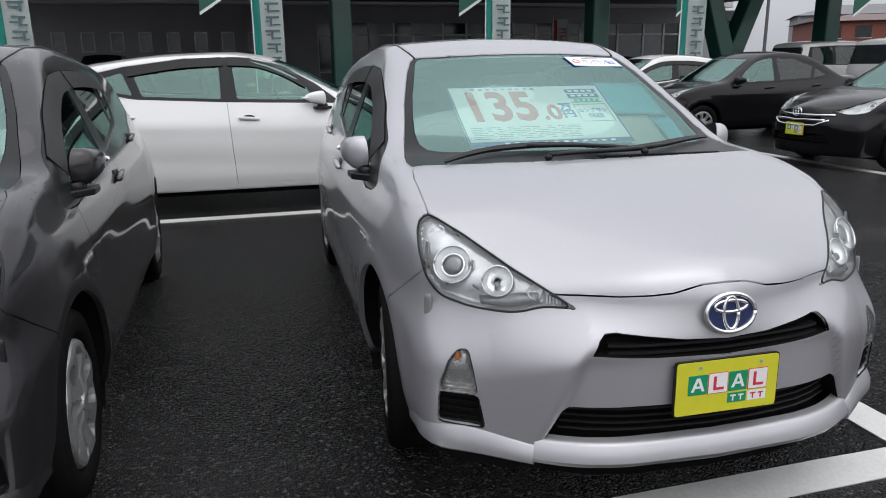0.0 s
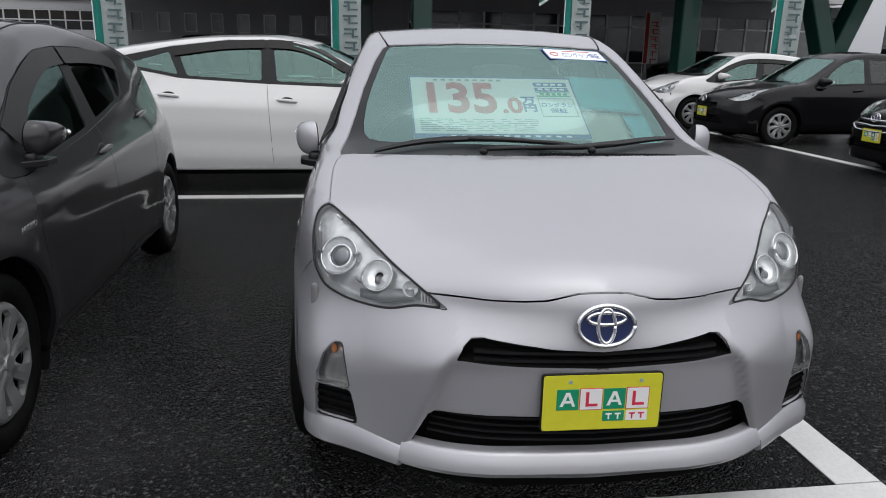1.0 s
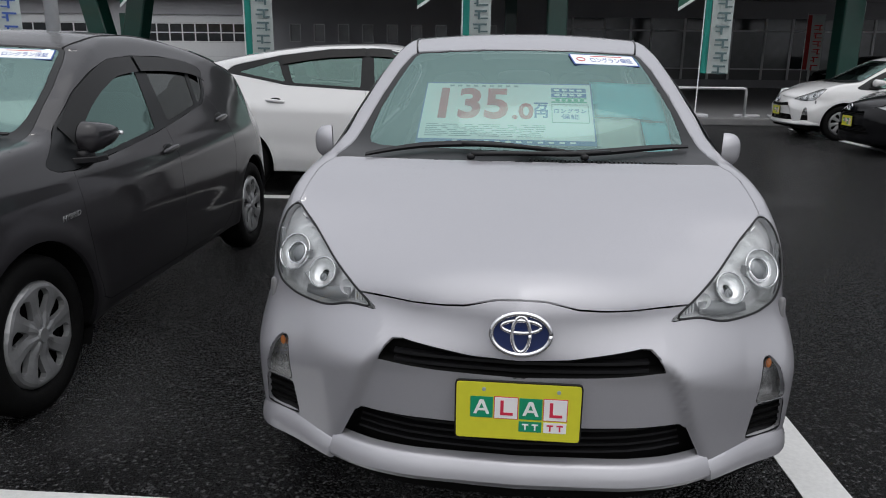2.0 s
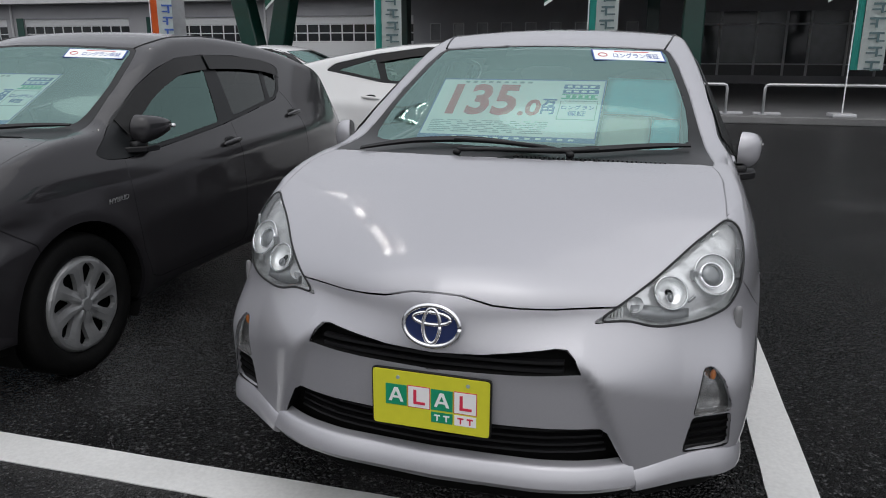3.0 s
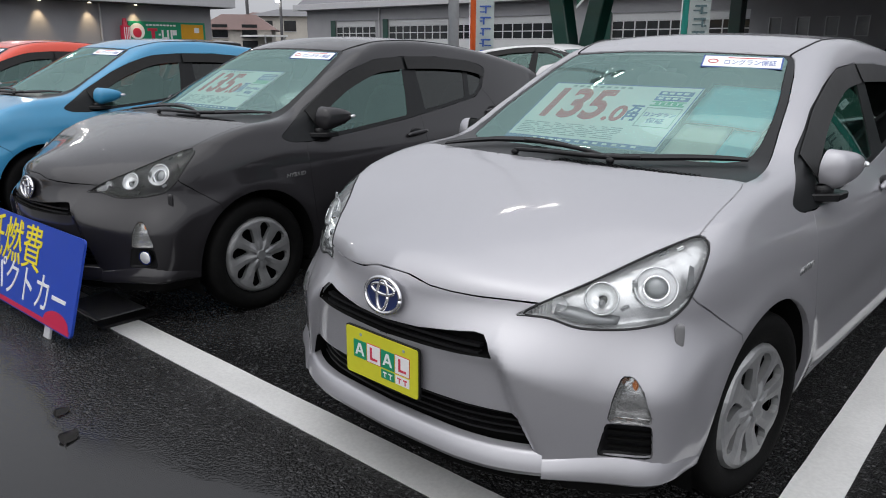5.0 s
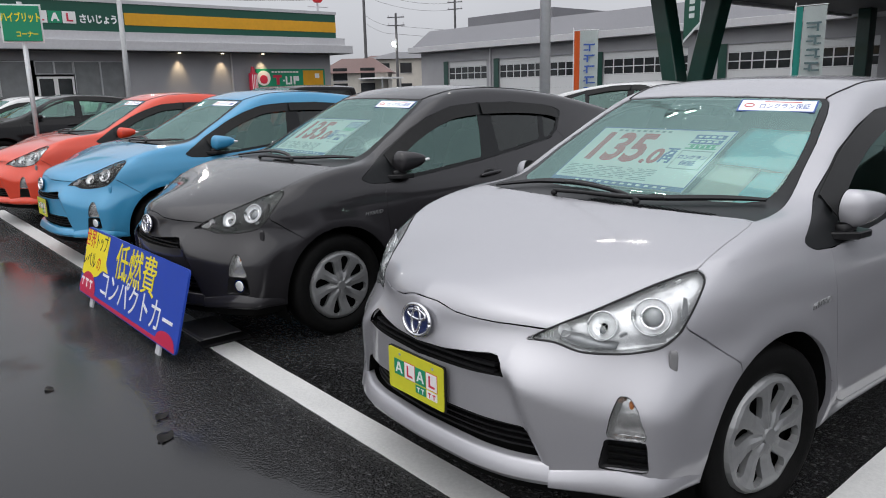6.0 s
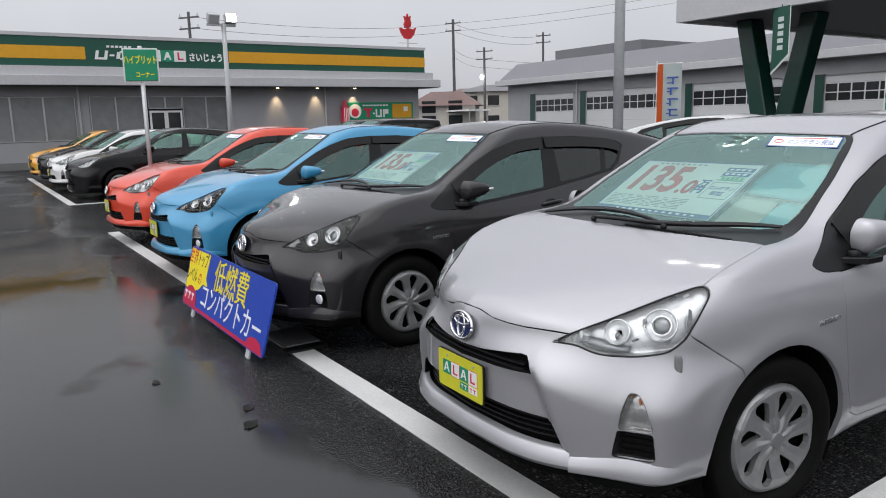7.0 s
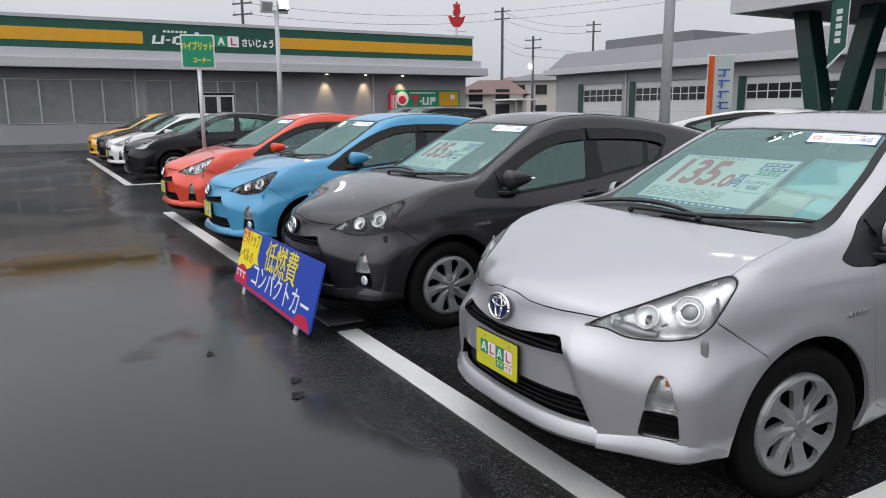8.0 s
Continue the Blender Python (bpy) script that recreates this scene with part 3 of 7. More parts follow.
def wheel(parent, at, side, radius, cover, steer=0.0, spokes=8):
    """Tyre, cover with cut-outs, cap and a dark drum behind."""
    w = new("wheel")
    w.parent = parent
    w.matrix_basis = pose(at[0], at[1], at[2], 0, 0, steer + (0 if side > 0 else 180))
    # tyre: a turned section, in the wheel's own x (outwards)
    rim = cover
    sec = [(-0.17, rim * 0.98), (-0.168, radius * 0.90), (-0.155, radius * 0.975), (-0.13, radius), (-0.04, radius), (-0.012, radius * 0.985), (0.002, radius * 0.955), (0.010, radius * 0.88), (0.011, radius * 0.80), (0.006, rim + 0.022), (-0.004, rim + 0.006), (-0.03, rim * 0.97)]
    bm = bmesh.new()
    seg = 56
    rings = [[bm.verts.new((x, r * math.cos(2 * math.pi * k / seg), r * math.sin(2 * math.pi * k / seg))) for k in range(seg)] for x, r in sec]
    for a, b in zip(rings, rings[1:]):
        for k in range(seg):
            bm.faces.new((a[k], a[(k + 1) % seg], b[(k + 1) % seg], b[k]))
    part("tyre", bm, RUBBER, w, smooth=True)
    drum = bmesh.new()
    rod(drum, (-0.12, 0, 0), (-0.05, 0, 0), rim * 0.99, sides=32)
    part("drum", drum, BLACK_MATT, w)
    # cover: hub, spokes that widen outwards with hollows between them, outer ring
    bm = bmesh.new()
    dish = curve([(0.0, 0.006), (0.25, 0.004), (0.45, -0.004), (0.75, 0.004), (0.93, 0.006), (1.0, -0.012)])
    radii = [0.14, 0.24, 0.32, 0.37, 0.42, 0.52, 0.64, 0.76, 0.82, 0.865, 0.90, 0.955, 1.0]
    step = 2 * math.pi / spokes
    rows = []
    for q in radii:
        r, x = q * rim, float(dish(np.array([q]))[0])
        if 0.36 < q < 0.87:
            t = (q - 0.36) / 0.51
            open_half = step * 0.5 * (0.31 + 0.27 * t) * min(1.0, 3.2 * t + 0.30, 4.5 * (1 - t) + 0.25)
        else:
            open_half = step * 0.02
        row = []
        for s in range(spokes):
            c = s * step
            for d in (-step / 2 + open_half, -step / 4, 0.0, step / 4, step / 2 - open_half):
                bulge = 0.007 * math.cos(math.pi * d / step) ** 2 * math.sin(math.pi * min(1.0, q)) + 0.003 * math.sin(2 * math.pi * d / step)
                ang = c + d + 0.20 * q
                row.append(bm.verts.new((x + bulge, r * math.cos(ang), r * math.sin(ang))))
        rows.append(row)
    m = spokes * 5
    for i, (a, b) in enumerate(zip(rows, rows[1:])):
        hollow = 0.36 < (radii[i] + radii[i + 1]) / 2 < 0.88
        for k in range(m):
            if k % 5 == 4 and hollow:
                continue
            bm.faces.new((a[k], a[(k + 1) % m], b[(k + 1) % m], b[k]))
    hub = bm.verts.new((0.006, 0, 0))
    for k in range(m):
        bm.faces.new((hub, rows[0][(k + 1) % m], rows[0][k]))
    edges = [e for e in bm.edges if len(e.link_faces) == 1]
    made = bmesh.ops.extrude_edge_only(bm, edges=edges)
    for g in made["geom"]:
        if isinstance(g, bmesh.types.BMVert):
            g.co.x -= 0.022
            g.co.y *= 0.985
            g.co.z *= 0.985
    bmesh.ops.recalc_face_normals(bm, faces=bm.faces[:])
    cv = part("wheel_cover", bm, COVER_SILVER, w, "silver plastic wheel cover")
    cap = bmesh.new()
    rod(cap, (0.002, 0, 0), (0.014, 0, 0), rim * 0.145, rim * 0.13, 20)
    part("cap", cap, COVER_SILVER, cv)
    return w


def ribbon(bm, pts, width_dir, thick):
    """A strip through pts, given width by a vector for each point and thickness by another."""
    rows = []
    for p, w, t in zip(pts, width_dir, thick):
        p, w, t = Vector(p), Vector(w), Vector(t)
        rows.append([bm.verts.new(q) for q in (p, p + w, p + w + t, p + t)])
    for a, b in zip(rows, rows[1:]):
        for k in range(4):
            bm.faces.new((a[k], a[(k + 1) % 4], b[(k + 1) % 4], b[k]))
    bm.faces.new(rows[0][::-1])
    bm.faces.new(rows[-1])
    bmesh.ops.recalc_face_normals(bm, faces=bm.faces[:])
    return bm


def blob(bm, centre, size, m=None, power=2.5, seg=20):
    """A rounded block: a ball pressed towards a box."""
    made = bmesh.ops.create_uvsphere(bm, u_segments=seg, v_segments=seg * 2 // 3, radius=1)
    for v in made["verts"]:
        d = v.co.normalized()
        k = (abs(d.x) ** power + abs(d.y) ** power + abs(d.z) ** power) ** (-1 / power)
        q = Vector((d.x * k * size[0], d.y * k * size[1], d.z * k * size[2]))
        v.co = (m @ q if m is not None else q) + Vector(centre)
    return bm
# outlines of the hatchback's panels; side views are (y, z), front views (x, z), top views (x, y)
HATCH.update(
    lamp=rounded([(0.378, 0.683), (0.43, 0.686), (0.47, 0.684), (0.505, 0.670), (0.54, 0.664), (0.60, 0.666), (0.645, 0.671), (0.708, 0.687), (0.734, 0.730), (0.742, 0.80), (0.733, 0.855), (0.720, 0.876), (0.695, 0.889), (0.618, 0.843), (0.517, 0.771), (0.46, 0.736)], 0.010, 2),
    bonnet=mirrored([(0.0, -0.2), (0.43, -0.2), (0.43, 0.160), (0.50, 0.240), (0.60, 0.380), (0.694, 0.515), (0.694, 0.60), (0.69, 0.75), (0.68, 0.83), (0.665, 0.880), (0.62, 0.900), (0.534, 0.882), (0.40, 0.857), (0.25, 0.838), (0.12, 0.830), (0.0, 0.828)]),
    hem=mirrored([(0.0, 0.756), (0.06, 0.752), (0.10, 0.742), (0.14, 0.731), (0.20, 0.725), (0.28, 0.720), (0.36, 0.719), (0.44, 0.717), (0.44, 0.15), (0.0, 0.15)]), lip=True,
    screen=mirrored([(0.0, 0.832), (0.12, 0.834), (0.25, 0.842), (0.40, 0.861), (0.534, 0.886), (0.62, 0.904), (0.668, 0.895), (0.674, 0.96), (0.660, 1.08), (0.640, 1.19), (0.619, 1.285), (0.586, 1.447), (0.539, 1.624), (0.505, 1.715), (0.480, 1.738), (0.38, 1.700), (0.25, 1.668), (0.12, 1.650), (0.0, 1.645)]),
    pane=mirrored([(0.0, 0.958), (0.15, 0.965), (0.30, 0.988), (0.445, 1.018), (0.53, 1.050), (0.572, 1.090), (0.590, 1.145), (0.590, 1.22), (0.578, 1.32), (0.552, 1.445), (0.509, 1.605), (0.486, 1.695), (0.465, 1.715), (0.38, 1.686), (0.25, 1.656), (0.12, 1.640), (0.0, 1.635)]),
    dlo=rounded([(1.015, 0.905), (1.075, 0.875), (1.20, 0.868), (1.60, 0.900), (2.03, 0.940), (2.40, 0.987), (2.78, 1.042), (2.88, 1.10), (2.985, 1.232), (2.92, 1.262), (2.80, 1.286), (2.466, 1.316), (2.12, 1.318), (1.88, 1.302), (1.66, 1.245), (1.48, 1.172), (1.24, 1.045)], 0.025, 2),
    panes=[[(1.285, 0.895), (1.60, 0.921), (2.035, 0.962), (2.075, 1.10), (2.115, 1.288), (1.89, 1.278), (1.68, 1.224), (1.50, 1.150), (1.32, 1.060)], [(2.215, 0.985), (2.42, 1.010), (2.66, 1.045), (2.735, 1.272), (2.47, 1.290), (2.235, 1.290)], [(2.715, 1.053), (2.775, 1.062), (2.86, 1.115), (2.945, 1.225), (2.90, 1.243), (2.785, 1.263)]],
    doors=[[(1.165, 0.80), (1.168, 0.66), (1.185, 0.45), (1.235, 0.315), (1.30, 0.285), (2.08, 0.275), (2.125, 0.34), (2.14, 0.55), (2.15, 0.955), (1.60, 0.900), (1.205, 0.868), (1.175, 0.868)], [(2.15, 0.955), (2.14, 0.55), (2.125, 0.34), (2.08, 0.275), (2.72, 0.275), (2.86, 0.36), (2.955, 0.56), (3.02, 0.74), (3.02, 0.90), (2.93, 1.04), (2.87, 1.095), (2.78, 1.042), (2.40, 0.987)]],
    grille=mirrored([(0.0, 0.608), (0.12, 0.612), (0.30, 0.634), (0.326, 0.631), (0.345, 0.612), (0.362, 0.576), (0.2, 0.569), (0.0, 0.566)]),
    mouth_hole=mirrored([(0.0, 0.430), (0.25, 0.428), (0.412, 0.422), (0.430, 0.412), (0.478, 0.316), (0.470, 0.306), (0.25, 0.304), (0.0, 0.304)]),
    fog=rounded([(0.655, 0.560), (0.680, 0.556), (0.708, 0.520), (0.726, 0.468), (0.730, 0.437), (0.637, 0.436)], 0.010, 2),
    fog_hole=rounded([(0.635, 0.430), (0.730, 0.431), (0.734, 0.336), (0.617, 0.334)], 0.010, 2),
    bumper=[(-0.2, 0.05), (0.64, 0.05), (0.62, 0.55), (0.600, 0.612), (0.43, 0.735), (0.40, 0.78), (0.30, 0.82), (-0.2, 0.82)],
    arch=0.347, bulbs=[(0.668, 0.432, 0.780, 0.054), (0.562, 0.335, 0.748, 0.043)],
)
GLASS = glass("tinted_glass", (0.90, 0.99, 0.965), 0.0, 0.18, 3.4)
GLASS_DOOR = glass("green_tinted_door_glass", (0.40, 0.66, 0.52), 0.0, 0.05, 2.15)
GLASS_SIDE = glass("dark_tinted_side_glass", (0.13, 0.16, 0.15), 0.0, 0.05, 1.6)
LENS = glass("clear_lamp_lens", (0.98, 0.985, 0.99), 0.0, 0.0, 1.40)
VISOR = shade("smoke_plastic_visor", (0.012, 0.012, 0.012), 0.35, grain=30, amount=0.2, gloss=0.22)
FRIT = shade("black_glass_border", (0.010, 0.011, 0.012), 0.3, grain=30, amount=0.2, gloss=0.25)
REFLECTOR = shade("lamp_reflector", (0.94, 0.95, 0.96), 0.16, metal=0.50, grain=60, amount=0.04, bump=0.5, bump_scale=60)
LAMP_GREY = shade("lamp_housing_silver", (0.66, 0.67, 0.68), 0.20, metal=0.45, grain=22, amount=0.30, bump=1.0, bump_scale=34, coat=0.4)
LAMP_TRAY = shade("smoked_lamp_tray", (0.30, 0.31, 0.32), 0.22, metal=0.4, grain=40, amount=0.1)
FOG_BOWL = shade("indicator_bowl", (0.62, 0.62, 0.62), 0.20, metal=0.85, grain=40, amount=0.3, bump=0.5, bump_scale=90)
PROJECTOR = shade("projector_lens", (0.16, 0.17, 0.18), 0.06, metal=0.6, coat=1.0, grain=30, amount=0.2)
LAMP_BLACK = shade("lamp_housing_black", (0.012, 0.012, 0.013), 0.3, grain=14, amount=0.2, gloss=0.25)
BEZEL = shade("lamp_bezel", (0.62, 0.63, 0.64), 0.25, metal=0.9)
WASHER_GREY = shade("grey_washer_cover", (0.20, 0.20, 0.205), 0.35, grain=30, amount=0.08)
AMBER = shade("amber_bulb", (0.55, 0.16, 0.03), 0.3)
CABIN = shade("dark_cabin_trim", (0.035, 0.035, 0.037), 0.7, grain=40, amount=0.2)
LINING = shade("grey_headlining", (0.13, 0.135, 0.135), 0.8, grain=40, amount=0.1)
SEAT = shade("grey_seat_cloth", (0.09, 0.09, 0.095), 0.85, grain=80, amount=0.2)
BLUE_ENAMEL = shade("blue_badge_enamel", (0.004, 0.014, 0.075), 0.12, coat=0.5)
PLATE_YELLOW = shade("yellow_plate", (0.62, 0.60, 0.035), 0.4, grain=30, amount=0.05)
PLATE_GREEN = shade("plate_green", (0.006, 0.26, 0.13), 0.4)
PLATE_RED = shade("plate_red", (0.60, 0.03, 0.07), 0.4)
PAPER = shade("white_board", (0.88, 0.90, 0.89), 0.5, grain=12, amount=0.03)
PAPER_CYAN = shade("cyan_paper", (0.22, 0.86, 0.97), 0.6, grain=12, amount=0.06)
INK_RED = shade("red_ink", (0.52, 0.008, 0.018), 0.5)
INK_BLUE = shade("blue_ink", (0.03, 0.09, 0.36), 0.5)
INK_GREEN = shade("green_ink", (0.03, 0.42, 0.22), 0.5)
INK_GREY = shade("grey_ink", (0.28, 0.36, 0.38), 0.5)
TAIL_RED = shade("red_lamp_plastic", (0.45, 0.01, 0.012), 0.15, coat=0.6)


def carve_shell(c):
    """Cuts the shell into numbered panels: 1 body, 2 bonnet, 3 screen rim, 4 screen, 5 bumper, 6/7 lamps, 8 grille, 9 mouth, 10-13 fogs, 20 side rims, 21.. panes, 30.. doors, 99 gone."""
    bm = shell(c)
    lay = bm.faces.layers.int.new("panel")
    for f in bm.faces:
        f[lay] = 1
    bm.normal_update()
    up, front = (lambda p, n: n.z > 0.05), (lambda p, n: p.y < 1.0 and n.y < 0.1)
    for wy in c["wheels"]:
        ring = [(wy + c["arch"] * math.cos(a), 0.305 + c["arch"] * math.sin(a)) for a in (2 * math.pi * k / 40 for k in range(40))]
        carve(bm, lay, ring, 0, lambda p, n: abs(p.x) > 0.5, 99, {1})
    if "bonnet" in c:
        carve(bm, lay, c["bonnet"], 2, up, 2, {1})
    if "hem" in c:
        carve(bm, lay, c["hem"], 1, lambda p, n: p.y < 0.35, 1, {2})
    carve(bm, lay, c["screen"], 2, up, 3, {1})
    carve(bm, lay, c["pane"], 2, up, 4, {3})
    if "rear_pane" in c:
        carve(bm, lay, c["rear_pane"], 2, up, 14, {1})
    for i, s in enumerate((1, -1)):
        flip = [(s * x, z) for x, z in c["lamp"]]
        carve(bm, lay, flip, 1, lambda p, n: p.y < 1.0 and p.x * s > 0 and n.y < 0.15, 6 + i, {1, 2})
        if "fog" in c:
            carve(bm, lay, [(s * x, z) for x, z in c["fog"]], 1, lambda p, n: p.y < 0.6 and p.x * s > 0, 10 + i, {1})
            carve(bm, lay, [(s * x, z) for x, z in c["fog_hole"]], 1, lambda p, n: p.y < 0.6 and p.x * s > 0, 12 + i, {1})
        flank = lambda p, n: p.x * s > 0.3 and n.x * s > 0.12
        carve(bm, lay, c["dlo"], 0, flank, 40 + i, {1})
        for j, q in enumerate(c["panes"]):
            carve(bm, lay, rounded(q, 0.02, 2), 0, flank, 50 + 10 * i + j, {40 + i})
        for j, q in enumerate(c["doors"]):
            carve(bm, lay, q, 0, flank, 30 + 2 * i + j, {1})
    rear = lambda p, n: p.y > c["length"] - 1.1 and n.y > 0.30
    if "back_pane" in c:
        carve(bm, lay, c["back_pane"], 1, rear, 15, {1})
    for i, s in enumerate((1, -1)):
        if "tail_lamp" in c:
            carve(bm, lay, [(s * x, z) for x, z in c["tail_lamp"]], 1, lambda p, n: rear(p, n) and p.x * s > 0, 16 + i, {1})
    if "grille" in c:
        carve(bm, lay, c["grille"], 1, front, 8, {1})
    if "mouth_hole" in c:
        carve(bm, lay, c["mouth_hole"], 1, front, 9, {1})
    if c.get("lip"):
        carve(bm, lay, [(-0.9, 0.05), (0.9, 0.05), (0.9, 0.248), (-0.9, 0.248)], 1, lambda p, n: p.y < 0.50, 18, {1})
    if "bumper" in c:
        carve(bm, lay, c["bumper"], 0, lambda p, n: p.y < 0.7, 5, {1})
    return bm, lay


def recess(name, bm, lay, mark, depth, material, parent, label="", gap=0.0):
    """The floor of an opening, set back from the shell, with its walls."""
    ob = panel(name, bm, lay, {mark}, material, parent, gap=gap, flange=0.0, label=label)
    me = ob.data
    b = bmesh.new()
    b.from_mesh(me)
    edges = [e for e in b.edges if len(e.link_faces) == 1]
    top = [v.co.copy() for v in b.verts]
    made = bmesh.ops.extrude_edge_only(b, edges=edges)
    lifted = {g for g in made["geom"] if isinstance(g, bmesh.types.BMVert)}
    for v in b.verts:
        if v not in lifted:
            v.co += depth if isinstance(depth, Vector) else Vector((0, depth, 0))
    b.to_mesh(me)
    b.free()
    return ob


def rim_cord(bm, lay, mark, r):
    """A thin cord round the edge of a panel."""
    near = {}
    for e in bm.edges:
        inside = [f for f in e.link_faces if f[lay] == mark]
        if len(inside) == 1:
            for a, b in (e.verts, reversed(e.verts)):
                near.setdefault(a, []).append(b)
    if not near:
        return bmesh.new()
    start = min(near, key=lambda v: v.co.z)
    loop, seen = [start], {start}
    while True:
        step = [v for v in near[loop[-1]] if v not in seen]
        if not step:
            break
        loop.append(step[0])
        seen.add(step[0])
    pts = [loop[0].co.copy()]
    for v in loop[1:]:
        if (v.co - pts[-1]).length > 0.012:
            pts.append(v.co.copy())
    for _ in range(3):
        pts = [(pts[i - 1] + 2 * p + pts[(i + 1) % len(pts)]) / 4 for i, p in enumerate(pts)]
    pts.append(pts[0].copy())
    return tube(bmesh.new(), pts, r, 6)


def bumper_lip(ob, side, front, paint):
    """The lip along the foot of the bumper: a middle piece and two corners."""
    line = [(x, front(x, 0.26)) for x in np.linspace(0, 0.74, 38)] + [(side(y, 0.26), y) for y in np.linspace(0.30, 0.462, 8)]
    arc = [Vector((x, y)) for x, y in line]
    nrm = []
    for i in range(len(arc)):
        d = (arc[min(i + 1, len(arc) - 1)] - arc[max(i - 1, 0)]).normalized()
        nrm.append(Vector((d.y, -d.x)))
    middle = [(-0.034, 0.331), (-0.014, 0.329), (-0.006, 0.326), (0.000, 0.320), (0.013, 0.290), (0.015, 0.276), (0.009, 0.264), (0.001, 0.258), (-0.05, 0.252)]
    corner = [(-0.010, 0.338), (0.001, 0.333), (0.005, 0.326), (0.017, 0.300), (0.020, 0.280), (0.019, 0.266), (0.012, 0.258), (0.004, 0.254), (-0.04, 0.252)]

    def sweep_strip(idx, profile, s, fade):
        bm = bmesh.new()
        rows = []
        for i in idx:
            k = 1.0 if not fade else min(1.0, (len(arc) - 1 - i) / 7 + 0.35)
            a, n = arc[abs(i)], nrm[abs(i)]
            sx = s * (1 if i >= 0 else -1)
            h = 1.0 if not fade else 0.70 + 0.30 * min(1.0, max(0.0, (a.x - 0.50) / 0.15))
            rows.append([bm.verts.new((sx * (a.x + n.x * d * k), a.y + n.y * d * k, 0.252 + (z - 0.252) * h)) for d, z in profile])
        for p, r in zip(rows, rows[1:]):
            for j in range(len(profile) - 1):
                bm.faces.new((p[j], r[j], r[j + 1], p[j + 1]))
        bm.faces.new(rows[0])
        bm.faces.new(rows[-1][::-1])
        bmesh.ops.recalc_face_normals(bm, faces=bm.faces[:])
        for e in bm.edges:
            e.smooth = len(e.link_faces) == 2 and e.calc_face_angle(0) < 0.6
        return part("bumper_lip", bm, paint, ob, smooth=True)

    n = 26
    sweep_strip(range(-n + 1, n), middle, 1, False)
    for s in (1, -1):
        sweep_strip(range(n - 1, len(arc)), corner, s, True)


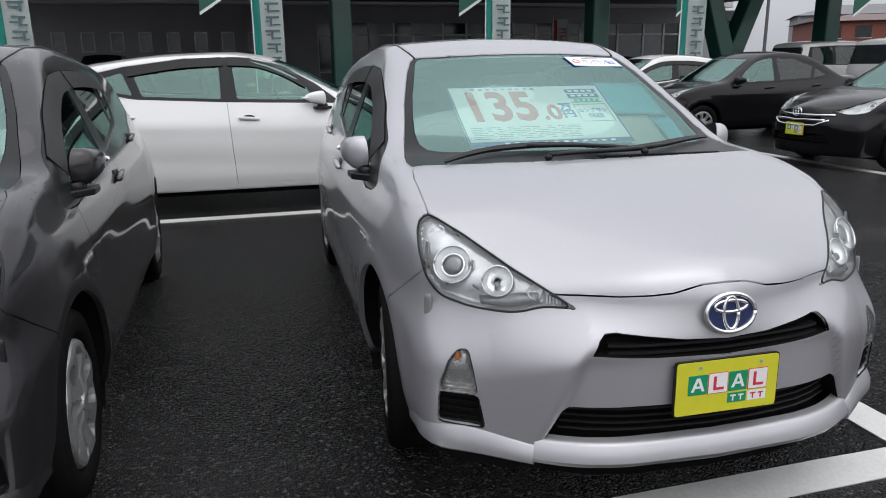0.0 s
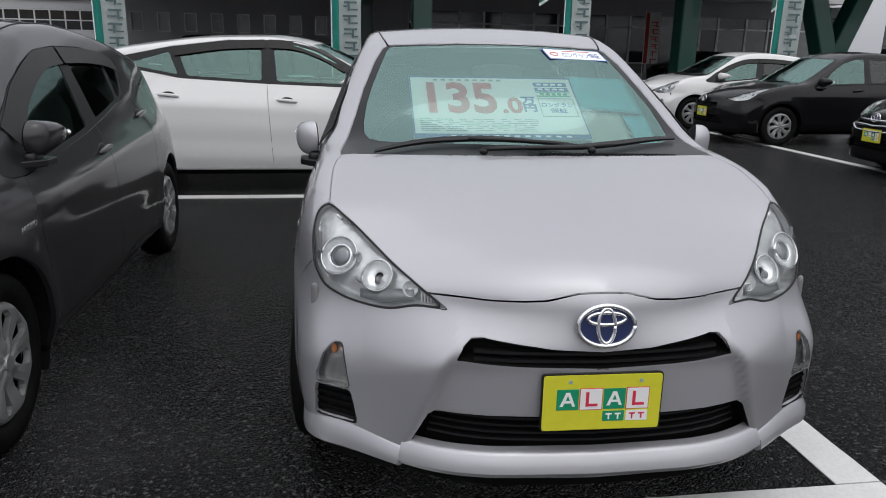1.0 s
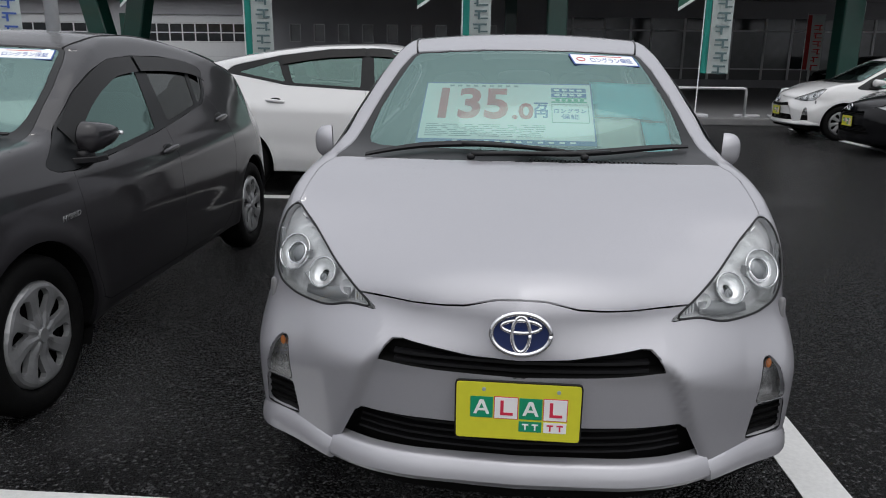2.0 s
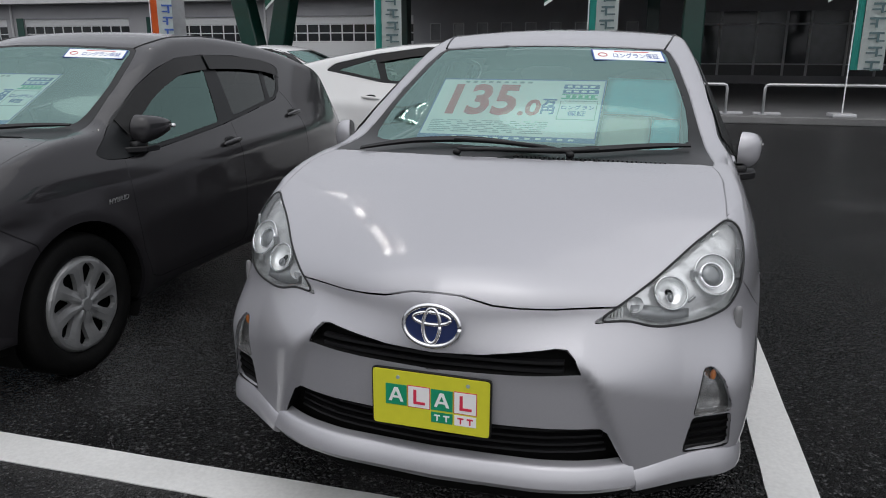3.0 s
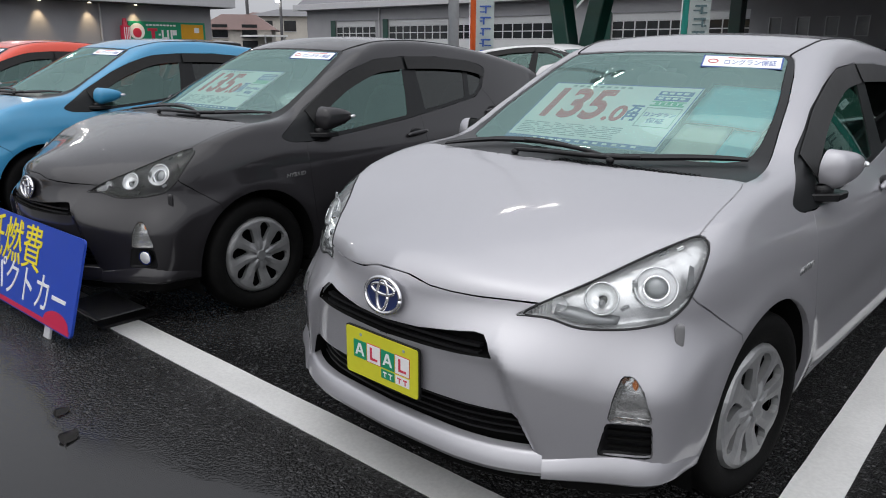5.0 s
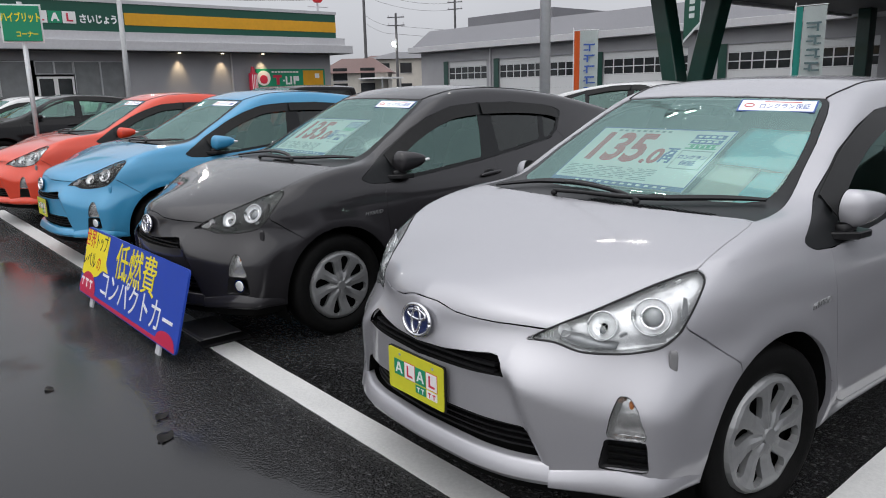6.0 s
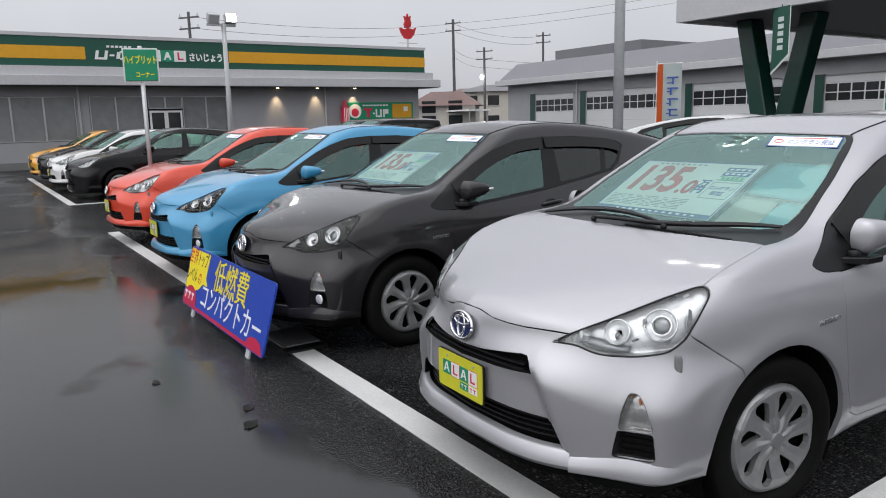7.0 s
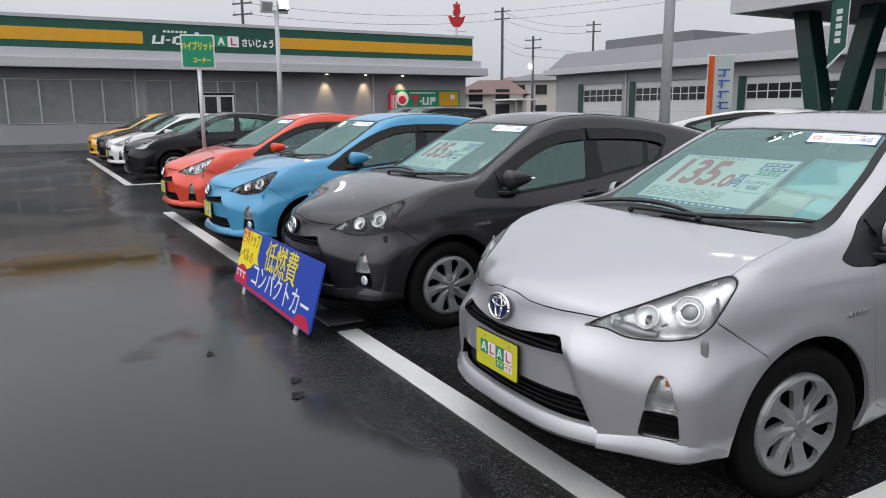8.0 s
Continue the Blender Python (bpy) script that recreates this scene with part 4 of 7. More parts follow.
def build_car(name, label, category, c, paint, m, group="", lamp_mat=None, steer=0.0, visor=True, badge="", plate=True, emblem=True):
    ob = thing(name, label, category, m, group)
    bm, lay = carve_shell(c)
    side, front, top = surface(c)
    panel("body", bm, lay, {1}, paint, ob, gap=0.0020, flange=0.020)
    if "bonnet" in c:
        panel("bonnet", bm, lay, {2}, paint, ob, gap=0.0026, flange=0.022)
    if "bumper" in c:
        panel("front_bumper", bm, lay, {5}, paint, ob, gap=0.0026)
    # the shade below the lip is put in as matt black faces
    if c.get("lip"):
        panel("air_dam", bm, lay, {18}, BLACK_MATT, ob, sink=0.030, flange=0.0, label="matt black strip for the shade under the bumper")
    for i, nm in enumerate(("front_door", "rear_door")):
        if i < len(c["doors"]):
            for k in (0, 1):
                d = panel(nm, bm, lay, {30 + 2 * k + i}, paint, ob)
                s = 1 - 2 * k
                hy, hz = c["handles"][i] if "handles" in c else ((2.06, 0.85), (2.93, 0.945))[i]
                x = side(hy, hz)
                hb = blob(bmesh.new(), (s * (x + 0.016), hy, hz), (0.014, 0.095, 0.015), pose(0, 0, 0, 5, 0, 0), 3)
                part("door_handle", hb, paint, d, smooth=True)
                hb = blob(bmesh.new(), (s * (x - 0.004), hy, hz), (0.008, 0.055, 0.030), None, 2.4)
                part("handle_cup", hb, BLACK_PLASTIC, d, smooth=True)
    panel("screen_border", bm, lay, {3}, FRIT, ob, sink=0.003, flange=0.01)
    panel("windscreen", bm, lay, {4}, GLASS, ob, sink=0.004, flange=0.0, gap=0.0, label="green-tinted windscreen beaded with rain").visible_shadow = False
    if "back_pane" in c:
        panel("rear_window", bm, lay, {15}, PANE_DARK, ob, sink=0.003, flange=0.0)
    if "tail_lamp" in c:
        for k in (0, 1):
            panel("tail_lamp", bm, lay, {16 + k}, TAIL_RED, ob, sink=-0.004, label="red plastic tail lamp")
    if "rear_pane" in c:
        panel("rear_window", bm, lay, {14}, GLASS_SIDE, ob, sink=0.003, flange=0.0)
    for k in (0, 1):
        panel("window_surround", bm, lay, {40 + k}, FRIT, ob, sink=0.002)
        for j in range(len(c["panes"])):
            panel("side_window", bm, lay, {50 + 10 * k + j}, GLASS_SIDE if j and not c.get("clear_rear") else GLASS_DOOR, ob, gap=0.0, flange=0.0, sink=0.005).visible_shadow = False
    # lamps
    for k, s in ((0, 1), (1, -1)):
        lens = panel("headlight", bm, lay, {6 + k}, LENS, ob, gap=0.0, flange=0.0, label="clear plastic headlight lens")
        lens.visible_shadow = False
        recess("lamp_housing", bm, lay, 6 + k, Vector((-0.015 * s, 0.036, 0.0)), lamp_mat or LAMP_GREY, lens)
        part("gasket", rim_cord(bm, lay, 6 + k, 0.0034), BLACK_PLASTIC, lens)
        for n_bulb, (lx, ly, lz, r) in enumerate(c["bulbs"]):
            e = 0.01
            out = Vector((s * (front(lx + e, lz) - front(lx - e, lz)) / (2 * e), -1.0, (front(lx, lz + e) - front(lx, lz - e)) / (2 * e))).normalized()
            aim = (out * 0.65 + Vector((0.25 * s, -0.93, 0.05)) * 0.35).normalized()
            flat = aim.cross(Vector((0, 0, 1))).normalized()
            rise = flat.cross(aim).normalized()
            turn = Matrix((flat, aim, rise)).transposed()
            base = Vector((s * lx, front(lx, lz), lz)) - out * 0.031
            q = bmesh.new()
            rows = []
            for d, k_ in ((0.0, 0.30), (0.001, 0.55), (0.005, 0.78), (0.012, 0.93), (0.021, 1.0)):
                rows.append([q.verts.new(base + aim * d + r * k_ * (math.cos(a) * flat + math.sin(a) * rise)) for a in (2 * math.pi * i / 32 for i in range(32))])
            for a, b in zip(rows, rows[1:]):
                for i in range(32):
                    q.faces.new((a[i], a[(i + 1) % 32], b[(i + 1) % 32], b[i]))
            q.faces.new(rows[0])
            part("reflector", q, REFLECTOR, lens, smooth=True)
            if n_bulb == 0:
                q = blob(bmesh.new(), base + aim * 0.006, (r * 0.56, 0.012, r * 0.56), turn, 2, 20)
                part("projector", q, PROJECTOR, lens, smooth=True)
                q = tube(bmesh.new(), [base + aim * 0.010 + r * 0.60 * (math.cos(a) * flat + math.sin(a) * rise) for a in (2 * math.pi * i / 24 for i in range(25))], 0.0042, 8)
                part("projector_ring", q, CHROME, lens, smooth=True)
            else:
                q = blob(bmesh.new(), base + aim * 0.008 - rise * 0.012, (r * 0.22, 0.012, r * 0.30), turn, 2.2, 14)
                part("bulb_cap", q, PROJECTOR, lens, smooth=True)
            q = tube(bmesh.new(), [base + aim * 0.021 + r * (math.cos(a) * flat + math.sin(a) * rise) for a in (2 * math.pi * i / 32 for i in range(33))], 0.0030, 8)
            part("bezel", q, BEZEL, lens, smooth=True)
        if c.get("lip"):
            # a smoked tray along the foot of the lamp, and a ribbed tongue at its tip
            q = bmesh.new()
            xs_ = np.linspace(0.462, 0.605, 12)
            foot = curve([(0.45, 0.694), (0.50, 0.682), (0.54, 0.675), (0.60, 0.677), (0.65, 0.682)])
            pts = [(s * x, front(x, float(foot(np.array([x]))[0])) + 0.012, float(foot(np.array([x]))[0])) for x in xs_]
            ribbon(q, pts, [(0, 0.016, 0.034 - 0.0022 * abs(i - 4)) for i in range(12)], [(0, 0.004, -0.002)] * 12)
            part("lamp_tray", q, LAMP_TRAY, lens, smooth=True)
            # the small side bowl, the dark web between the bowls and the outer reflector
            p = Vector((s * 0.468, front(0.468, 0.716) + 0.030, 0.716))
            aim = Vector((0.25 * s, -0.95, 0.15)).normalized()
            q = rod(bmesh.new(), p, p + aim * 0.020, 0.012, 0.021, 18)
            bmesh.ops.delete(q, geom=[f for f in q.faces if len(f.verts) > 4 and f.normal.dot(aim) > 0.5], context="FACES")
            part("side_bowl", q, REFLECTOR, lens, smooth=True)
            q = boxed(-0.007, 0.007, -0.010, 0.010, -0.013, 0.013, 0.003, pose(s * 0.612, front(0.612, 0.768) + 0.030, 0.768, 0, 0, s * 35))
            part("lamp_web", q, LAMP_TRAY, lens)
            # a dark wedge by the outer edge and small facets over the bowls
            q = prism(bmesh.new(), [(-0.010, -0.030), (0.010, -0.024), (0.006, 0.032), (-0.002, 0.036)], 0.008, pose(s * 0.719, front(0.719, 0.79) + 0.020, 0.79, 84, 0, s * 52))
            part("side_reflector", q, LAMP_TRAY, lens)
            for fx_, fz_, w_ in ((0.632, 0.840, 0.013), (0.664, 0.853, 0.010), (0.610, 0.716, 0.012), (0.690, 0.720, 0.011)):
                q = boxed(-w_, w_, -0.003, 0.003, -0.005, 0.005, 0.002, pose(s * fx_, front(fx_, fz_) + 0.029, fz_, 25, s * -30, s * 40))
                part("lamp_facet", q, LAMP_TRAY if w_ > 0.0115 else REFLECTOR, lens)
            for i in range(5):
                x = 0.412 + 0.008 * i
                q = boxed(s * x - 0.0022, s * x + 0.0022, front(x, 0.705) + 0.010, front(x, 0.705) + 0.030, 0.688, 0.698 + 0.0045 * i, 0.001)
                part("lamp_rib", q, REFLECTOR, lens)
        if "fog" in c:
            panel("fog_lens", bm, lay, {10 + k}, LENS, ob, flange=0.0, label="clear indicator lens").visible_shadow = False
            recess("fog_bowl", bm, lay, 10 + k, 0.035, FOG_BOWL, ob)
            fx = s * 0.690
            q = blob(bmesh.new(), (fx - s * 0.012, front(0.690, 0.54) + 0.012, 0.532), (0.0075, 0.006, 0.014), None, 2)
            part("indicator_bulb", q, AMBER, ob, "amber indicator bulb", smooth=True)
            recess("fog_recess", bm, lay, 12 + k, 0.030, BLACK_PLASTIC, ob)
            for z in (0.362, 0.385, 0.408, 0.431):
                q = bmesh.new()
                pts = [(s * x, front(x, z) + 0.012, z) for x in (0.632, 0.66, 0.69, 0.712, 0.728)]
                ribbon(q, pts, [(0, 0.014, 0)] * 5, [(0, 0, -0.007)] * 5)
                part("fog_slat", q, BLACK_MATT, ob)
    if "grille" in c:
        recess("upper_grille", bm, lay, 8, 0.05, BLACK_MATT, ob)
        xs = np.linspace(-0.32, 0.32, 13)
        for z in (0.583, 0.603):
            q = bmesh.new()
            ribbon(q, [(x, front(abs(x), z) + 0.014, z) for x in xs], [(0, 0.02, 0)] * 13, [(0, 0, -0.008)] * 13)
            part("grille_slat", q, BLACK_PLASTIC, ob)
    if "mouth_hole" in c:
        recess("lower_grille", bm, lay, 9, 0.05, BLACK_MATT, ob)
        xs = np.linspace(-0.43, 0.43, 13)
        for z in (0.352, 0.372, 0.392, 0.412):
            q = bmesh.new()
            ribbon(q, [(x * (1 - (z - 0.345) * 0.6), front(abs(x), z) + 0.026, z) for x in xs], [(0, 0.02, 0)] * 13, [(0, 0, -0.006)] * 13)
            part("grille_slat", q, BLACK_PLASTIC, ob)
    bm.free()
    if c.get("lip"):
        bumper_lip(ob, side, surface(dict(c, mouth=None))[1], paint)
        for s in (1, -1):
            q = blob(bmesh.new(), (s * 0.733, front(0.733, 0.645) + 0.001, 0.645), (0.013, 0.008, 0.040), pose(0, 0, 0, 0, 0, s * 45), 4)
            part("washer_cover", q, WASHER_GREY, ob, smooth=True)
    # wheels and wheel wells
    for s in (1, -1):
        for i, wy in enumerate(c["wheels"]):
            wheel(ob, (s * c.get("hub", 0.795), wy, c["radius"] - 0.006), s, c["radius"], c.get("cover", 0.205), steer if i == 0 else 0.0)
            q = bmesh.new()
            seg = 20
            half = [(wy + (c["arch"] + 0.012) * math.cos(a), 0.305 + (c["arch"] + 0.012) * math.sin(a)) for a in (math.pi * (-0.16 + 1.32 * k / seg) for k in range(seg + 1))]
            inner, outer = [], []
            for y, z in half:
                xx = side(min(max(y, 0.2), c["length"] - 0.2), max(z, 0.24)) - 0.012
                outer.append(q.verts.new((s * xx, y, z)))
                inner.append(q.verts.new((s * 0.42, y, z)))
            for k in range(seg):
                q.faces.new((outer[k], outer[k + 1], inner[k + 1], inner[k]))
            q.faces.new(inner)
            part("wheel_well", q, BLACK_MATT, ob)
    # cabin: lining, dashboard, seats, steering wheel
    low = dict(c, step=0.07, fine=0.07)
    lin = shell(low)
    for v in lin.verts:
        n = Vector(v[lin.verts.layers.float_vector["smooth_normal"]])
        v.co -= n * 0.035
    grow = lambda poly, k: [((x - sum(p[0] for p in poly) / len(poly)) * k + sum(p[0] for p in poly) / len(poly), (y - sum(p[1] for p in poly) / len(poly)) * k + sum(p[1] for p in poly) / len(poly)) for x, y in poly]
    pane_big, dlo_big = grow(c["pane"], 1.10), grow(c["dlo"], 1.06)
    lin.normal_update()
    kill = []
    for f in lin.faces:
        p = f.calc_center_median()
        if p.z < 0.72 or p.y < 0.80 or (f.normal.z > 0.2 and within((p.x, p.y), pane_big)) or (abs(f.normal.x) > 0.2 and within((p.y, p.z), dlo_big)) or ("rear_pane" in c and f.normal.z > 0.2 and within((p.x, p.y), c["rear_pane"])):
            kill.append(f)
    bmesh.ops.delete(lin, geom=kill, context="FACES")
    part("cabin_lining", lin, LINING, ob, smooth=True)
    dz = c.get("dash_z", 0.955)
    dy = c.get("dash_y", 1.02)
    q = bmesh.new()
    box(q, -0.66, 0.66, dy + 0.02, dy + 0.62, dz - 0.26, dz - 0.04, None, 0.05)
    part("dashboard", q, CABIN, ob, smooth=False)
    q = bmesh.new()
    tube(q, [(-0.36 + 0.18 * math.cos(a), dy + 0.70 + 0.06 * math.sin(a), dz - 0.06 + 0.17 * math.sin(a)) for a in (2 * math.pi * i / 24 for i in range(25))], 0.015, 8)
    part("steering_wheel", q, CABIN, ob, smooth=True)
    for sx in (-0.36, 0.36):
        for sy in (dy + 1.25, dy + 2.05):
            q = blob(bmesh.new(), (sx, sy, 0.80), (0.24, 0.09, 0.34), pose(0, 0, 0, -14, 0, 0), 3.5)
            part("seat_back", q, SEAT, ob, smooth=True)
            q = blob(bmesh.new(), (sx, sy + 0.09, 1.16), (0.13, 0.055, 0.085), pose(0, 0, 0, -14, 0, 0), 3)
            part("headrest", q, SEAT, ob, smooth=True)
            q = blob(bmesh.new(), (sx, sy - 0.30, 0.48), (0.25, 0.28, 0.09), None, 3.5)
            part("seat_cushion", q, SEAT, ob, smooth=True)
    q = blob(bmesh.new(), (0, dy + 0.62, c.get("mirror_z", 1.245)), (0.115, 0.012, 0.034), None, 3)
    part("inside_mirror", q, CABIN, ob, smooth=True)
    # door mirrors
    my, mz = c.get("mirror", (1.30, 0.985))
    mx = side(my, mz - 0.02)
    for s in (1, -1):
        r = new("door_mirror")
        r.parent = ob
        q = bmesh.new()
        rows = []
        for t in np.linspace(0, 1, 18) ** 1.3:
            k = max(0.05, (1 - t**5) ** 0.5) * max(0.22, (1 - (1 - min(t / 0.20, 1.0)) ** 2) ** 0.5)
            b_, h_ = 0.070 * (1 - 0.45 * t**1.6) * k, 0.070 * (1 - 0.52 * t**1.4) * k
            xi, y = mx + 0.018 + 0.070 * t, my - 0.036 + 0.205 * t
            rows.append([q.verts.new((s * (xi + b_ * max(0, math.cos(a)) ** 0.7), y, mz + 0.014 * t + h_ * math.copysign(abs(math.sin(a)) ** 0.8, math.sin(a)))) for a in np.linspace(-math.pi / 2, math.pi / 2, 15)])
        for a, b in zip(rows, rows[1:]):
            for j in range(14):
                q.faces.new((a[j], a[j + 1], b[j + 1], b[j]))
        q.faces.new(rows[-1])
        q.faces.new(rows[0])
        bmesh.ops.recalc_face_normals(q, faces=q.faces[:])
        rim = [[(s * (abs(v.co.x) - 0.004), v.co.y, v.co.z * 0.97 + mz * 0.03) for v in row] for row in rows]
        part("mirror_housing", q, paint, r, smooth=True)
        q = bmesh.new()
        inner = [[q.verts.new(row[0]), q.verts.new(row[-1])] for row in rim]
        for a, b in zip(inner, inner[1:]):
            q.faces.new((a[0], a[1], b[1], b[0]))
        part("mirror_glass", q, BLACK_PLASTIC, r)
        q = bmesh.new()
        prism(q, [(mx - 0.02, my - 0.10), (mx + 0.03, my - 0.085), (mx + 0.088, my - 0.02), (mx + 0.092, my + 0.07), (mx + 0.02, my + 0.09), (mx - 0.03, my + 0.03)], 0.026, pose(0, 0, mz - 0.098))
        blob(q, (mx + 0.028, my + 0.0, mz - 0.068), (0.030, 0.050, 0.026), None, 3)
        bmesh.ops.bevel(q, geom=q.edges[:], offset=0.004, segments=1, affect="EDGES")
        if s < 0:
            for v in q.verts:
                v.co.x *= -1
        bmesh.ops.recalc_face_normals(q, faces=q.faces[:])
        part("mirror_foot", q, BLACK_PLASTIC, r, smooth=False)
        q = blob(bmesh.new(), (s * (mx + 0.108), my + 0.165, mz + 0.010), (0.010, 0.028, 0.010), pose(0, 0, 0, 0, 0, s * 25), 2.2)
        part("mirror_indicator", q, REFLECTOR, r, smooth=True)
    # rain visors over the side windows
    if visor:
        for s in (1, -1):
            line_pts = c.get("visors", ([(1.235, 1.035), (1.36, 1.105), (1.50, 1.178), (1.68, 1.248), (1.88, 1.300), (2.12, 1.316)], [(2.15, 1.316), (2.40, 1.312), (2.65, 1.300), (2.86, 1.272), (2.93, 1.245)]))
            for q_pts in line_pts:
                q = bmesh.new()
                pts, wd, th = [], [], []
                edge = curve(q_pts)
                for y in np.linspace(q_pts[0][0], q_pts[-1][0], 22):
                    z = float(edge(np.array([y]))[0])
                    x = side(y, z)
                    z2 = z - 0.074
                    x2 = side(y + (0.024 if y < 2.1 else -0.008), z2)
                    pts.append((s * (x + 0.004), y, z))
                    wd.append((s * (x2 - x + 0.010), 0.024 if y < 2.1 else -0.008, z2 - z))
                    th.append((s * 0.003, 0, 0.001))
                ribbon(q, pts, wd, th)
                for e in q.edges:
                    e.smooth = e.calc_face_angle(0) < 0.6
                part("window_visor", q, VISOR, ob, "smoked plastic rain visor", smooth=True)
    # roof mouldings
    if c.get("lip"):
        for s in (1, -1):
            ditch = curve([(1.735, 0.482), (1.90, 0.505), (2.2, 0.520), (2.8, 0.515), (3.4, 0.480)])
            pts = [(s * float(ditch(np.array([y]))[0]), y, top(float(ditch(np.array([y]))[0]), y) + 0.0005) for y in np.linspace(1.735, 3.4, 26)]
            part("roof_moulding", tube(bmesh.new(), pts, 0.0042, 6), BLACK_PLASTIC, ob, "thin black roof moulding", smooth=True)
    # wipers and cowl vents
    if c.get("wipers", True):
        for blade, arm in (([(-0.555, 0.880), (-0.45, 0.940), (-0.35, 0.968), (-0.20, 0.973), (-0.06, 0.962), (0.06, 0.942)], [(-0.22, 0.972), (-0.06, 0.955), (0.10, 0.925), (0.21, 0.880)]), ([(-0.02, 0.882), (0.15, 0.890), (0.30, 0.932), (0.43, 0.995), (0.60, 1.085)], [(0.30, 0.925), (0.12, 0.880), (-0.06, 0.872), (-0.18, 0.858)])):
            wp = new("wiper")
            wp.parent = ob
            way = curve(blade)
            pts = []
            for x in np.linspace(blade[0][0], blade[-1][0], 14):
                y = float(way(np.array([x]))[0])
                pts.append((x, y, top(x, y) + 0.005))
            q = bmesh.new()
            k = [0.35 + 0.65 * math.sin(math.pi * (i + 0.7) / 14.4) ** 0.6 for i in range(14)]
            ribbon(q, pts, [(0, 0.022 * w, 0.011 * w) for w in k], [(0, -0.005 * w, 0.010 * w) for w in k])
            part("blade", q, BLACK_PLASTIC, wp)
            q = bmesh.new()
            way = curve(sorted(arm))
            pts = []
            for x in np.linspace(min(arm)[0], max(arm)[0], 9):
                y = float(way(np.array([x]))[0])
                pts.append((x, y, top(x, y) + 0.016))
            tube(q, pts, 0.008, 7)
            part("arm", q, BLACK_PLASTIC, wp, smooth=True)
            root = (arm[-1][0], arm[-1][1], top(*arm[-1]))
            q = blob(bmesh.new(), (root[0], root[1], root[2] + 0.008), (0.015, 0.011, 0.011), None, 2.4, 12)
            part("pivot", q, BLACK_PLASTIC, wp, smooth=True)
        q = bmesh.new()
        for i in range(34):
            x = 0.02 + 0.015 * i
            y = 0.852 + 0.09 * x * x
            box(q, x, x + 0.006, y, y + 0.03, top(x, y) - 0.006, top(x, y) + 0.003)
        part("cowl_vent", q, BLACK_PLASTIC, ob)
    if plate:
        build_plate(ob, front, c)
    if emblem:
        ez = c.get("emblem", (0.0, 0.680))[1]
        ey = front(0.0, ez)
        em = new("emblem")
        em.parent = ob
        em.matrix_basis = pose(0, ey - 0.006, ez, 90 - 8, 0, 0)
        a, b = 0.072, 0.051
        q = bmesh.new()
        prism(q, [(a * 0.97 * math.cos(t), b * 0.97 * math.sin(t)) for t in (2 * math.pi * i / 40 for i in range(40))], 0.008, pose(0, 0, -0.006))
        part("badge_disc", q, BLUE_ENAMEL, em, "dark blue enamel disc")
        for ra, rb, oz, w in ((a, b, 0.0, 0.0065), (a * 0.30, b * 0.86, 0.0, 0.0055), (a * 0.66, b * 0.30, b * 0.36, 0.005)):
            q = bmesh.new()
            tube(q, [(ra * math.cos(t), rb * math.sin(t) + oz, 0.003) for t in (2 * math.pi * i / 40 for i in range(41))], w, 8)
            part("badge_ring", q, CHROME, em, "chrome oval ring", smooth=True)
    if badge:
        for s in (1, -1):
            y, z = (1.062, 0.706)
            x = side(y, z)
            mm = pose(s * (x + 0.001), y, z, 90, 0, 90 * s) @ pose(0, 0, 0, 0, 0, 2)
            words("side_badge", badge, 0.030, COVER_SILVER, ob, mm, 0.002, squeeze=1.25, slant=0.3, label="small chrome lettering on the wing")
    # floor pan
    q = bmesh.new()
    box(q, -0.62, 0.62, 0.35, c["length"] - 0.35, 0.16, 0.26)
    part("floor_pan", q, BLACK_MATT, ob)
    return ob


